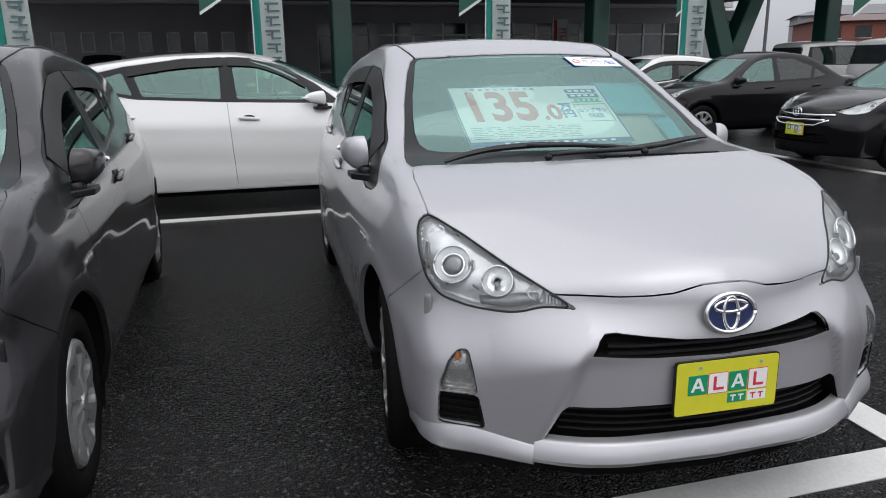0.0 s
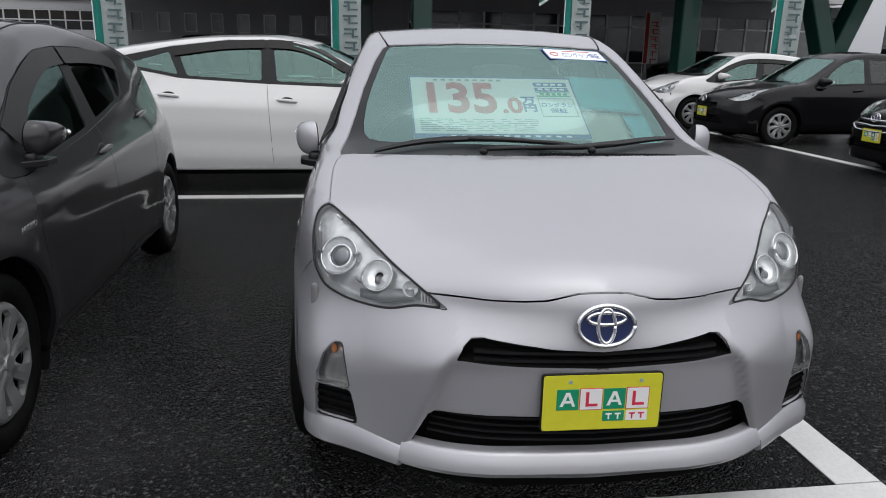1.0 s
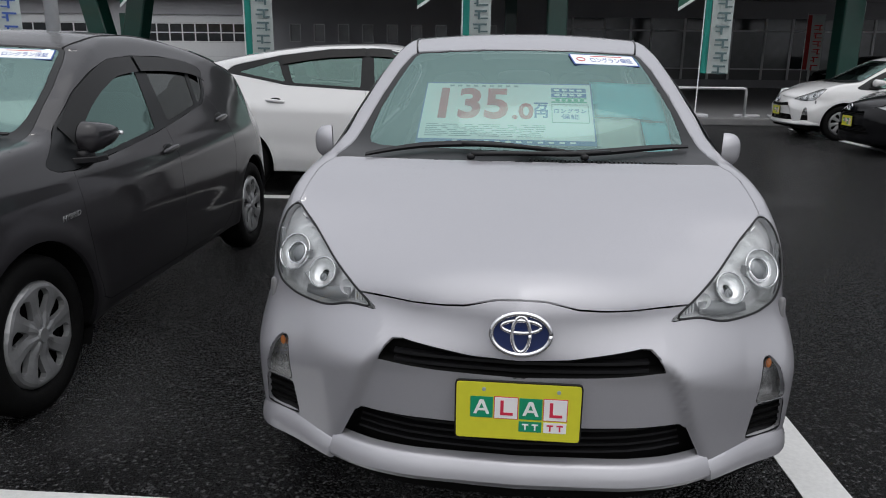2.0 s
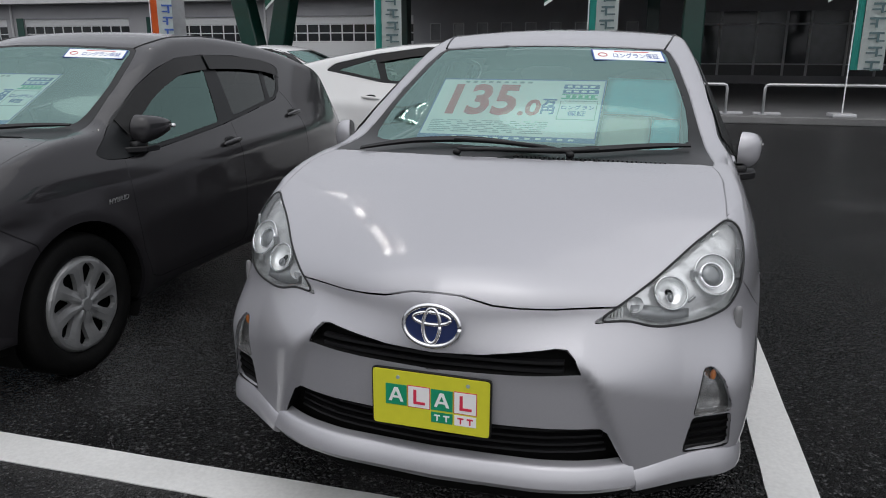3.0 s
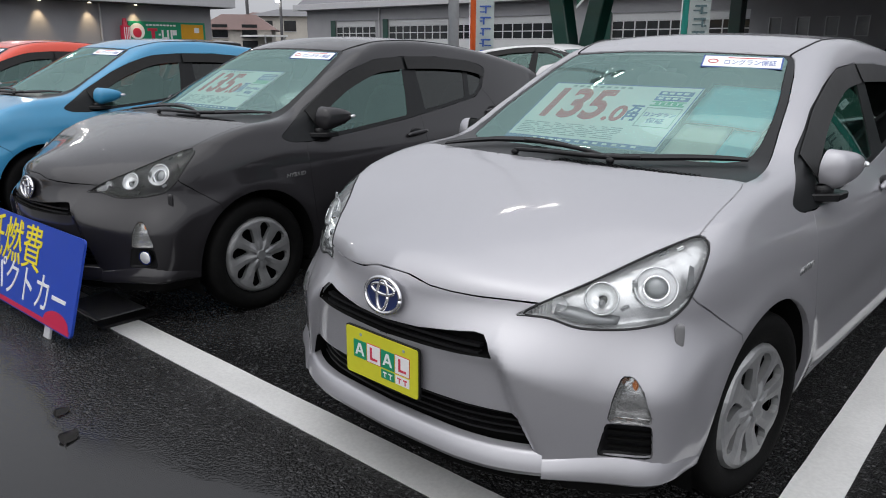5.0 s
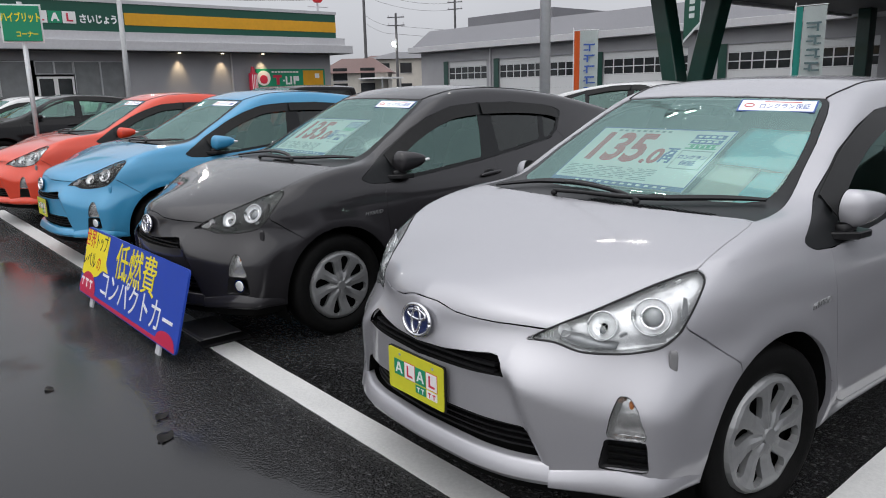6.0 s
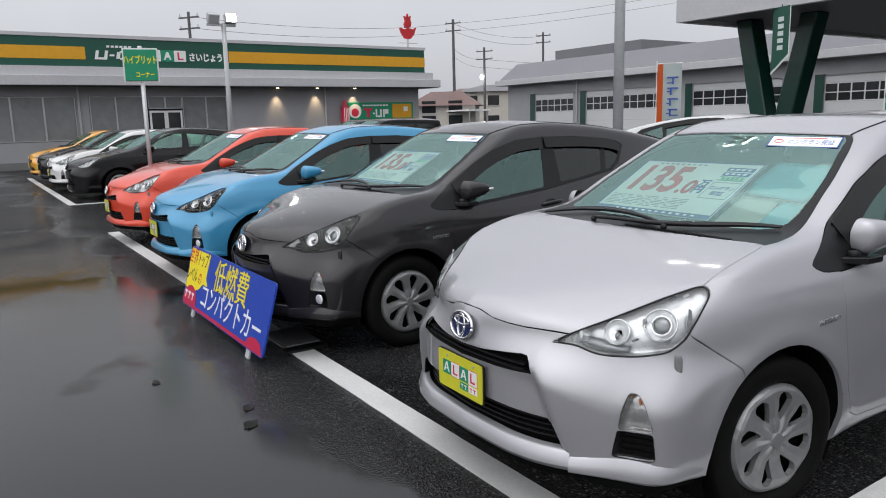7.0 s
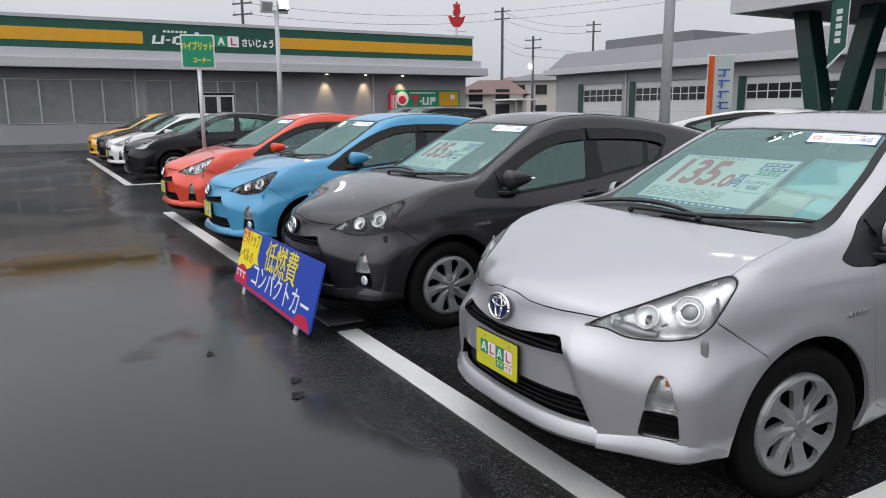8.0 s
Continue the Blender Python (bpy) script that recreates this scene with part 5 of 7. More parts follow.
def build_plate(ob, front, c):
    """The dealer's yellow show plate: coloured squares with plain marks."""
    w, h, z = 0.157, 0.078, c.get("plate_z", 0.480)
    y = min(front(0.0, z + h), front(0.0, z - h), front(0.15, z)) - 0.012
    pl = new("show_plate")
    pl.parent = ob
    pl.matrix_basis = pose(0, y, z, 90, 0, 0)
    q = bmesh.new()
    prism(q, rounded([(-w, -h), (w, -h), (w, h), (-w, h)], 0.01, 2), 0.008, pose(0, 0, -0.010))
    part("plate_frame", q, BLACK_PLASTIC, pl)
    q = bmesh.new()
    w2, h2 = w - 0.004, h - 0.003
    prism(q, rounded([(-w2, -h2), (w2, -h2), (w2, h2), (-w2, h2)], 0.008, 2), 0.004, pose(0, 0, -0.003))
    part("plate_board", q, PLATE_YELLOW, pl, "yellow plastic show plate")
    t = 0.001
    for i, (mat, mark) in enumerate(((PLATE_GREEN, "roof"), (WHITE, "angle"), (PLATE_GREEN, "roof"), (WHITE, "angle"))):
        x0 = -0.118 + i * 0.0605
        y0, s = -0.018, 0.056
        if mat is WHITE:
            q = bmesh.new()
            box(q, x0 - 0.002, x0 + s + 0.002, y0 - 0.002, y0 + s + 0.002, t, t + 0.0008)
            part("square_rim", q, PLATE_RED, pl)
        q = bmesh.new()
        box(q, x0, x0 + s, y0, y0 + s, t, t + 0.0016)
        part("square", q, mat, pl)
        q = bmesh.new()
        cx = x0 + s / 2
        if mark == "roof":
            prism(q, [(cx - 0.020, y0 + 0.010), (cx - 0.012, y0 + 0.010), (cx, y0 + 0.040), (cx + 0.012, y0 + 0.010), (cx + 0.020, y0 + 0.010), (cx + 0.005, y0 + 0.048), (cx - 0.005, y0 + 0.048)], 0.0012, pose(0, 0, t + 0.0016))
            box(q, cx - 0.010, cx + 0.010, y0 + 0.019, y0 + 0.025, t + 0.0016, t + 0.0026)
            part("mark", q, WHITE, pl)
        else:
            prism(q, [(cx - 0.014, y0 + 0.009), (cx + 0.017, y0 + 0.009), (cx + 0.017, y0 + 0.016), (cx - 0.006, y0 + 0.016), (cx - 0.006, y0 + 0.048), (cx - 0.014, y0 + 0.048)], 0.0012, pose(0, 0, t + 0.0016))
            part("mark", q, PLATE_RED, pl)
    for x0, mat, ink in ((0.003, PLATE_GREEN, WHITE), (0.064, WHITE, PLATE_RED)):
        q = bmesh.new()
        box(q, x0, x0 + 0.056, -0.052, -0.024, t, t + 0.0012)
        part("strip", q, mat, pl)
        for k in range(2):
            bx = x0 + 0.008 + 0.024 * k
            q = prism(bmesh.new(), [(bx, -0.030), (bx, -0.034), (bx + 0.006, -0.034), (bx + 0.006, -0.047), (bx + 0.010, -0.047), (bx + 0.010, -0.034), (bx + 0.016, -0.034), (bx + 0.016, -0.030)], 0.0008, pose(0, 0, t + 0.0012))
            part("strip_bar", q, ink, pl)
    for x in (-0.085, 0.098):
        q = bmesh.new()
        rod(q, (x, 0.058, 0), (x, 0.058, 0.003), 0.005, sides=10)
        part("screw", q, INK_GREY, pl)


def variant(kx, ky, kz, **over):
    """A larger or smaller car of the same making, with its own outlines put in."""
    c = dict(HATCH)
    for k in ("top", "tail"):
        c[k] = [(a * (ky if k == "top" else kz), v * (kz if k == "top" else ky)) for a, v in HATCH[k]]
    for k in ("lean", "nose"):
        c[k] = [(a * kz, v) for a, v in HATCH[k]]
    c["bow"] = [(a * ky, v * ky / kx**2) for a, v in HATCH["bow"]]
    c["crown"] = [(a * ky, v * kz) for a, v in HATCH["crown"]]
    c["plan"] = [(a * ky, v * kx) for a, v in HATCH["plan"]]
    for k in ("sweep", "sweep_up"):
        c[k] = [(a * kx, v) for a, v in HATCH[k]]
    c["length"], c["half"] = HATCH["length"] * ky, HATCH["half"] * kx
    for k in ("lamp", "grille", "mouth_hole"):
        c[k] = [(x * kx, z * kz) for x, z in HATCH[k]]
    c["hem"] = [(x * kx, z * kz) for x, z in HATCH["hem"]]
    for k in ("bonnet", "screen", "pane"):
        c[k] = [(x * kx, y * ky) for x, y in HATCH[k]]
    for k in ("dlo", "bumper"):
        c[k] = [(y * ky, z * kz) for y, z in HATCH[k]]
    for k in ("panes", "doors"):
        c[k] = [[(y * ky, z * kz) for y, z in q] for q in HATCH[k]]
    c["bulbs"] = [(x * kx, y * ky, z * kz, r) for x, y, z, r in HATCH["bulbs"]]
    c["wheels"] = tuple(w * ky for w in HATCH["wheels"])
    c["hub"] = 0.80 * kx
    c["handles"] = [(2.06 * ky, 0.85 * kz), (2.93 * ky, 0.945 * kz)]
    c["mirror"] = (1.30 * ky, 0.985 * kz)
    c["dash_y"], c["dash_z"], c["mirror_z"] = 1.02 * ky, 0.955 * kz, 1.245 * kz
    c["emblem"] = (0.0, 0.68 * kz)
    c["step"], c["fine"], c["mouth"], c["wipers"] = 0.06, 0.04, None, False
    for k in ("fog", "fog_hole", "lip"):
        c.pop(k)
    c.update(over)
    return c


LIFTBACK = variant(
    1.03, 1.116, 1.03,
    top=[(-0.06, 0.70), (0.0, 0.73), (0.05, 0.77), (0.4, 0.885), (0.95, 0.99), (1.15, 1.07), (1.55, 1.27), (1.95, 1.42), (2.3, 1.462), (2.8, 1.45), (3.4, 1.385), (4.0, 1.275), (4.3, 1.20), (4.36, 1.05), (4.44, 0.90), (4.5, 0.8)],
    dlo=rounded([(1.32, 0.985), (2.35, 1.015), (3.10, 1.055), (3.75, 1.17), (3.65, 1.24), (3.20, 1.335), (2.70, 1.40), (2.20, 1.41), (1.85, 1.335), (1.55, 1.17)], 0.03, 2),
    panes=[[(1.56, 1.02), (2.26, 1.04), (2.29, 1.375), (2.12, 1.372), (1.88, 1.31), (1.68, 1.19)], [(2.40, 1.045), (3.06, 1.08), (3.14, 1.30), (2.75, 1.355), (2.40, 1.375)], [(3.14, 1.09), (3.60, 1.175), (3.22, 1.285)]],
    doors=[[(1.26, 0.92), (1.28, 0.5), (1.38, 0.30), (2.31, 0.28), (2.35, 1.015), (1.40, 0.985)], [(2.35, 1.015), (2.31, 0.28), (3.02, 0.28), (3.24, 0.45), (3.42, 0.70), (3.45, 0.95), (3.32, 1.085), (3.10, 1.055)]],
    visors=([(1.62, 1.20), (1.85, 1.325), (2.10, 1.398), (2.33, 1.408)], [(2.37, 1.408), (2.70, 1.392), (3.18, 1.325)]), clear_rear=True,
    tail_lamp=[(0.55, 0.80), (0.90, 0.74), (0.90, 1.0), (0.72, 1.02), (0.62, 0.98)],
    handles=[(2.17, 0.87), (3.22, 0.91)], mirror=(1.50, 1.03), wheels=(0.92, 3.62), radius=0.315, cover=0.215, arch=0.365,
)
SEDAN = variant(
    1.0, 1.104, 1.01,
    top=[(-0.06, 0.66), (0.0, 0.70), (0.05, 0.74), (0.4, 0.84), (0.9, 0.93), (1.15, 0.985), (1.5, 1.17), (1.85, 1.36), (2.1, 1.435), (2.5, 1.46), (2.9, 1.43), (3.2, 1.33), (3.6, 1.12), (3.72, 1.075), (4.2, 1.04), (4.36, 1.0), (4.42, 0.88), (4.5, 0.75)],
    tail=[(0.15, 4.30), (0.3, 4.38), (0.8, 4.41), (1.0, 4.38), (1.2, 4.3)],
    dlo=rounded([(1.38, 0.925), (2.30, 0.955), (3.10, 0.985), (3.42, 1.045), (3.15, 1.23), (2.75, 1.345), (2.25, 1.365), (1.95, 1.31), (1.65, 1.13)], 0.03, 2),
    panes=[[(1.55, 0.95), (2.28, 0.975), (2.31, 1.335), (2.20, 1.335), (1.97, 1.28), (1.74, 1.13)], [(2.40, 0.98), (3.02, 1.005), (3.10, 1.20), (2.75, 1.318), (2.40, 1.335)], [(3.08, 1.01), (3.34, 1.05), (3.16, 1.17)]],
    doors=[[(1.30, 0.88), (1.32, 0.5), (1.42, 0.30), (2.32, 0.28), (2.36, 0.955), (1.45, 0.925)], [(2.36, 0.955), (2.32, 0.28), (2.95, 0.28), (3.20, 0.45), (3.35, 0.65), (3.36, 0.90), (3.25, 1.01), (3.1, 0.985)]],
    handles=[(2.15, 0.86), (3.10, 0.88)], mirror=(1.50, 0.98), wheels=(0.90, 3.50),
    tail_lamp=[(0.60, 0.84), (0.72, 0.83), (0.86, 0.84), (0.86, 0.94), (0.72, 0.95), (0.62, 0.93)],
    rear_pane=mirrored([(0.0, 3.10), (0.42, 3.08), (0.52, 3.12), (0.58, 3.55), (0.50, 3.62), (0.0, 3.66)]),
)
VAN = variant(
    1.06, 1.14, 1.28, spine=0.75,
    top=[(-0.06, 0.80), (0.0, 0.86), (0.05, 0.92), (0.3, 1.01), (0.7, 1.09), (0.95, 1.20), (1.4, 1.52), (1.75, 1.74), (2.0, 1.83), (2.6, 1.86), (3.6, 1.85), (4.2, 1.82), (4.45, 1.77), (4.52, 1.5), (4.58, 1.0), (4.6, 0.8)],
    tail=[(0.15, 4.42), (0.4, 4.54), (0.9, 4.55), (1.2, 4.50), (1.7, 4.38), (1.9, 4.30)],
    lean=[(0.17, 0.05), (0.26, 0.02), (0.45, 0.0), (0.8, 0.01), (1.05, 0.03), (1.2, 0.07), (1.5, 0.13), (1.8, 0.21)],
    dlo=rounded([(1.30, 1.09), (2.2, 1.11), (3.2, 1.12), (4.15, 1.14), (4.22, 1.25), (4.10, 1.66), (3.2, 1.70), (2.2, 1.70), (1.85, 1.62), (1.5, 1.32)], 0.03, 2),
    panes=[[(1.62, 1.13), (2.28, 1.14), (2.30, 1.66), (2.15, 1.66), (1.90, 1.58), (1.62, 1.34)], [(2.38, 1.14), (3.20, 1.15), (3.20, 1.66), (2.38, 1.66)], [(3.30, 1.15), (4.08, 1.17), (4.02, 1.62), (3.30, 1.66)]],
    doors=[[(1.25, 1.05), (1.28, 0.6), (1.45, 0.32), (2.30, 0.30), (2.34, 1.11), (1.35, 1.09)], [(2.34, 1.11), (2.30, 0.30), (3.2, 0.30), (3.25, 1.12)]],
    back_pane=rounded([(-0.72, 1.16), (0.72, 1.16), (0.66, 1.66), (-0.66, 1.66)], 0.05, 3),
    tail_lamp=[(0.68, 0.98), (0.95, 1.00), (0.95, 1.13), (0.82, 1.13), (0.74, 1.08)],
    handles=[(2.15, 1.0), (2.5, 1.0)], mirror=(1.45, 1.16), wheels=(0.92, 3.72), radius=0.335, cover=0.235, arch=0.39,
)
# ---- ground, lines ----
part("ground", boxed(-400, 400, -300, 500, -0.3, 0.0), ASPHALT)
tagged(bpy.data.objects["ground"], "black wet asphalt car park with puddles", "ground", kind="structure")


def line(x0, x1, y0, y1):
    b = bmesh.new()
    n = max(2, int(max(x1 - x0, y1 - y0) / 0.12))
    along = x1 - x0 > y1 - y0
    rng = random.Random(int((x0 + 50) * 13 + y1 * 7))
    lo, hi = [], []
    for i in range(n + 1):
        t = i / n
        j0, j1 = (rng.uniform(-0.0015, 0.0015) for _ in range(2))
        if along:
            lo.append(b.verts.new((x0 + (x1 - x0) * t, y0 + j0, 0.004)))
            hi.append(b.verts.new((x0 + (x1 - x0) * t, y1 + j1, 0.004)))
        else:
            lo.append(b.verts.new((x1 + j1, y0 + (y1 - y0) * t, 0.004)))
            hi.append(b.verts.new((x0 + j0, y0 + (y1 - y0) * t, 0.004)))
    for i in range(n):
        b.faces.new((lo[i], lo[i + 1], hi[i + 1], hi[i]))
    made = bmesh.ops.extrude_edge_only(b, edges=[e for e in b.edges if len(e.link_faces) == 1])
    for g in made["geom"]:
        if isinstance(g, bmesh.types.BMVert):
            g.co.z = -0.01
    ob = part("parking_line", b, LINE)
    return tagged(ob, "white painted line on wet black asphalt", "parking line", "parking lines", "structure")


line(-8.98, 1.078, 0.113, 0.265)
line(0.922, 1.078, 0.270, 19.0)
line(-8.98, 0.917, 5.13, 5.27)
line(-24.0, -13.7, 0.155, 0.30)
line(-13.845, -13.70, 0.305, 5.2)
line(5.98, 6.12, 3.5, 13.8)


# ---- low sales building that faces the aisle ----
low = thing("sales_building", "low grey sales building with a green and yellow fascia band", "building", kind="structure")
LX = -30.0
WARM = shade("lamp_glow", (1.0, 0.86, 0.62), 0.4, emit=2.0)
COOL = shade("flood_lamp_glow", (1.0, 0.97, 0.92), 0.4, emit=40.0)
b = bmesh.new()
box(b, LX - 12, LX, -34, 18.35, 0, 1.03)
box(b, LX - 12, LX, -34, 18.35, 2.78, 3.15)
for y0, y1 in ((2.52, 2.99), (8.52, 18.35), (-34, -33.5)):
    box(b, LX - 12, LX, y0, y1, 1.03, 2.78)
part("wall", b, WALL, low)
part("room_back", boxed(LX - 6, LX - 5.8, -33.5, 8.4, 1.03, 2.78), WALL_DARK, low)
part("wall_base", boxed(LX, LX + 0.06, -34, 18.35, 0, 0.28), CONCRETE, low)
part("eave", boxed(LX - 12, LX + 0.95, -34, 19.1, 3.15, 3.53, 0.02), FASCIA, low)
part("fascia", boxed(LX - 12, LX + 0.72, -34, 18.8, 3.53, 3.87), FASCIA, low)
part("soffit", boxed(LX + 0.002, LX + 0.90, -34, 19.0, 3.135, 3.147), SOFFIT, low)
part("sign_band", boxed(LX - 12, LX + 0.5, -34, 18.45, 3.87, 4.97), SIGN_GREEN, low)
part("band_cap", boxed(LX - 12, LX + 0.54, -34, 18.50, 4.97, 5.10), FASCIA, low)
for y0, y1 in ((-34, 2.98), (8.57, 18.453)):
    part("yellow_stripe", boxed(LX + 0.5, LX + 0.52, y0, y1, 4.15, 4.62), SIGN_YELLOW, low)
part("band_joint", boxed(LX + 0.5, LX + 0.506, 8.50, 8.53, 3.88, 4.96), FASCIA, low)
# a brand name, as plain leaning shapes
def lean_shape(y0, w, z0, z1):
    q = bmesh.new()
    k = 0.20 * (z1 - z0)
    prism(q, [(y0, z0), (y0 + w, z0), (y0 + w + k, z1), (y0 + k, z1)], 0.03, Matrix(((0, 0, 1, LX + 0.5), (1, 0, 0, 0), (0, 1, 0, 0), (0, 0, 0, 1))))
    part("name_shape", q, WHITE, low)


for y0, w, z0, z1 in ((3.30, 0.11, 4.16, 4.50), (3.42, 0.20, 4.16, 4.24), (3.63, 0.11, 4.16, 4.50), (3.84, 0.17, 4.29, 4.36), (4.08, 0.13, 4.20, 4.46), (4.22, 0.24, 4.16, 4.24), (4.22, 0.24, 4.42, 4.50), (4.55, 0.16, 4.16, 4.40)):
    lean_shape(y0, w, z0, z1)
for k in range(6):
    lean_shape(3.75 + 0.16 * k, 0.11, 4.62, 4.70)
for i, mat in enumerate((PLATE_GREEN, WHITE, PLATE_GREEN, WHITE)):
    y0 = 4.80 + i * 0.50
    part("name_square", boxed(LX + 0.5, LX + 0.53, y0, y0 + 0.47, 4.14, 4.58), mat, low)
    q = bmesh.new()
    at = pose(LX + 0.53, y0 + 0.235, 4.21, 90, 0, 90)
    if mat is WHITE:
        prism(q, [(-0.10, 0), (0.13, 0), (0.13, 0.06), (-0.03, 0.06), (-0.03, 0.30), (-0.10, 0.30)], 0.006, at)
    else:
        prism(q, [(-0.15, 0), (-0.08, 0), (-0.05, 0.08), (0.05, 0.08), (0.08, 0), (0.15, 0), (0.04, 0.30), (-0.04, 0.30)], 0.006, at)
    part("name_mark", q, PLATE_RED if mat is WHITE else WHITE, low)
words("place_sign", "さいじょう", 0.36, WHITE, low, pose(LX + 0.505, 7.60, 4.31, 90, 0, 90), 0.01, squeeze=0.80, bold=0.014)
# windows: frames and panes
def window_row(ys, z0, z1, pane):
    for a, c in zip(ys, ys[1:]):
        w = new("window_unit")
        w.parent = low
        part("pane", boxed(LX - 0.08, LX - 0.06, a + 0.03, c - 0.03, z0 + 0.03, z1 - 0.03), pane, w)
        f = bmesh.new()
        box(f, LX - 0.10, LX + 0.015, a, a + 0.03, z0, z1)
        box(f, LX - 0.10, LX + 0.015, c - 0.03, c, z0, z1)
        box(f, LX - 0.10, LX + 0.013, a + 0.03, c - 0.03, z0, z0 + 0.03)
        box(f, LX - 0.10, LX + 0.013, a + 0.03, c - 0.03, z1 - 0.03, z1)
        part("frame", f, GALVA, w)


window_row([2.50 - 1.11 * i for i in range(33)][::-1], 1.05, 2.76, PANE_GREY)
window_row([3.01, 3.98, 5.03], 1.05, 2.76, PANE_GREY)
window_row([5.22, 5.90, 6.58], 2.26, 2.76, PANE_GREY)
window_row([6.60, 7.59, 8.50], 1.05, 2.76, PANE_GREY)
for y0 in (5.24, 5.90):
    d = new("entrance_door")
    d.parent = low
    part("pane", boxed(LX - 0.02, LX + 0.012, y0 + 0.08, y0 + 0.58, 0.12, 2.10), PANE_DARK, d)
    f = bmesh.new()
    box(f, LX - 0.03, LX + 0.02, y0, y0 + 0.08, 0.0, 2.18)
    box(f, LX - 0.03, LX + 0.02, y0 + 0.58, y0 + 0.66, 0.0, 2.18)
    box(f, LX - 0.03, LX + 0.018, y0 + 0.08, y0 + 0.58, 0.0, 0.12)
    box(f, LX - 0.03, LX + 0.018, y0 + 0.08, y0 + 0.58, 2.10, 2.18)
    part("door_frame", f, WHITE, d)
for y in (2.62, 13.16):
    part("downpipe", rod(bmesh.new(), (LX + 0.06, y, 0), (LX + 0.06, y, 3.13), 0.04), FASCIA, low)
for i, y in enumerate((10.75, 12.67, 14.61)):
    part("down_light", rod(bmesh.new(), (LX + 0.30, y, 3.09), (LX + 0.30, y, 3.134), 0.07, 0.06), WARM, low)
    sp = new("wall_washer", bpy.data.lights.new("wall_washer", "SPOT"))
    sp.data.energy, sp.data.spot_size, sp.data.spot_blend, sp.data.color, sp.data.shadow_soft_size = 60, radians(62), 0.9, (1.0, 0.74, 0.44), 0.05
    sp.matrix_world = look((LX + 0.30, y, 3.02), (LX + 0.02, y, 2.2))
# green trade sign on its wall
tsign = thing("trade_sign", "green and yellow trade sign board on the wall", "sign", pose(LX + 0.02, 14.30, 1.62))
part("board", boxed(0, 0.06, 0.0, 3.66, 0, 0.84, 0.01), PLATE_GREEN, tsign)
part("yellow_field", boxed(0.06, 0.066, 2.45, 3.56, 0.08, 0.76), SIGN_YELLOW, tsign)
for y0, w, z0, z1, mat in ((0.85, 0.46, 0.44, 0.56, PLATE_RED), (1.02, 0.16, 0.10, 0.44, PLATE_RED), (1.35, 0.10, 0.26, 0.34, WHITE), (1.50, 0.09, 0.12, 0.50, WHITE), (1.60, 0.14, 0.12, 0.20, WHITE), (1.75, 0.09, 0.12, 0.50, WHITE), (1.92, 0.09, 0.12, 0.50, WHITE), (2.02, 0.20, 0.28, 0.50, WHITE)):
    part("name_shape", boxed(0.06, 0.068, y0, y0 + w, z0, z1, 0.003), mat, tsign)
for k in range(9):
    part("strip", boxed(0.06, 0.066, 0.80 + 0.16 * k, 0.92 + 0.16 * k, 0.66, 0.73), WHITE, tsign)
q = bmesh.new()
rod(q, (0.06, 0.38, 0.42), (0.07, 0.38, 0.42), 0.34, sides=28)
part("white_disc", q, WHITE, tsign)
q = bmesh.new()
rod(q, (0.07, 0.38, 0.36), (0.078, 0.38, 0.36), 0.20, 0.16, sides=20)
part("red_shape", q, PLATE_RED, tsign)
part("small_panel", boxed(0.066, 0.072, 3.10, 3.34, 0.40, 0.62), WHITE, tsign)
# a red column of drink cans painted beside it, and the red emblem on the roof
rp = thing("red_post", "red and white striped post before the wall", "post", pose(LX + 0.35, 14.02, 0))
part("post", rod(bmesh.new(), (0, 0, 0), (0, 0, 2.25), 0.20, 0.20, 16), PLATE_RED, rp, smooth=True)
part("cap", rod(bmesh.new(), (0, 0, 2.25), (0, 0, 2.55), 0.12, 0.07, 12), PLATE_RED, rp)
for k in range(4):
    a = 0.4 * k - 0.6
    part("stripe", boxed(0.195 * math.cos(a), 0.195 * math.cos(a) + 0.012, 0.2 * math.sin(a) - 0.015, 0.2 * math.sin(a) + 0.015, 0.2, 2.2), WHITE, rp)
em_roof = thing("roof_emblem", "plain red emblem on a short post on the roof", "sign", pose(LX - 0.3, 18.0, 4.97))
part("post", rod(bmesh.new(), (0, 0, 0), (0, 0, 0.75), 0.05, sides=10), FASCIA, em_roof)
part("perch", rod(bmesh.new(), (0, -0.55, 0.42), (0, 0.55, 0.42), 0.02, sides=8), FASCIA, em_roof)
RED_EMBLEM = shade("red_emblem_paint", (0.50, 0.015, 0.02), 0.4, grain=8, amount=0.08)
upright = Matrix(((0, 0, 1, -0.06), (1, 0, 0, 0), (0, 1, 0, 0.72), (0, 0, 0, 1)))
part("lower_shape", prism(bmesh.new(), rounded([(-0.16, -0.10), (0.16, -0.10), (0.36, 0.12), (0.50, 0.50), (0.30, 0.36), (0.14, 0.42), (-0.02, 0.44), (-0.20, 0.34), (-0.48, 0.46), (-0.36, 0.16)], 0.07, 4), 0.12, upright), RED_EMBLEM, em_roof)
part("upper_shape", prism(bmesh.new(), rounded([(-0.14, 0.44), (0.14, 0.44), (0.22, 0.66), (0.16, 0.84), (0.20, 1.06), (0.06, 0.94), (0.02, 1.16), (-0.06, 0.94), (-0.20, 1.02), (-0.12, 0.80), (-0.20, 0.62)], 0.05, 4), 0.12, upright), RED_EMBLEM, em_roof)

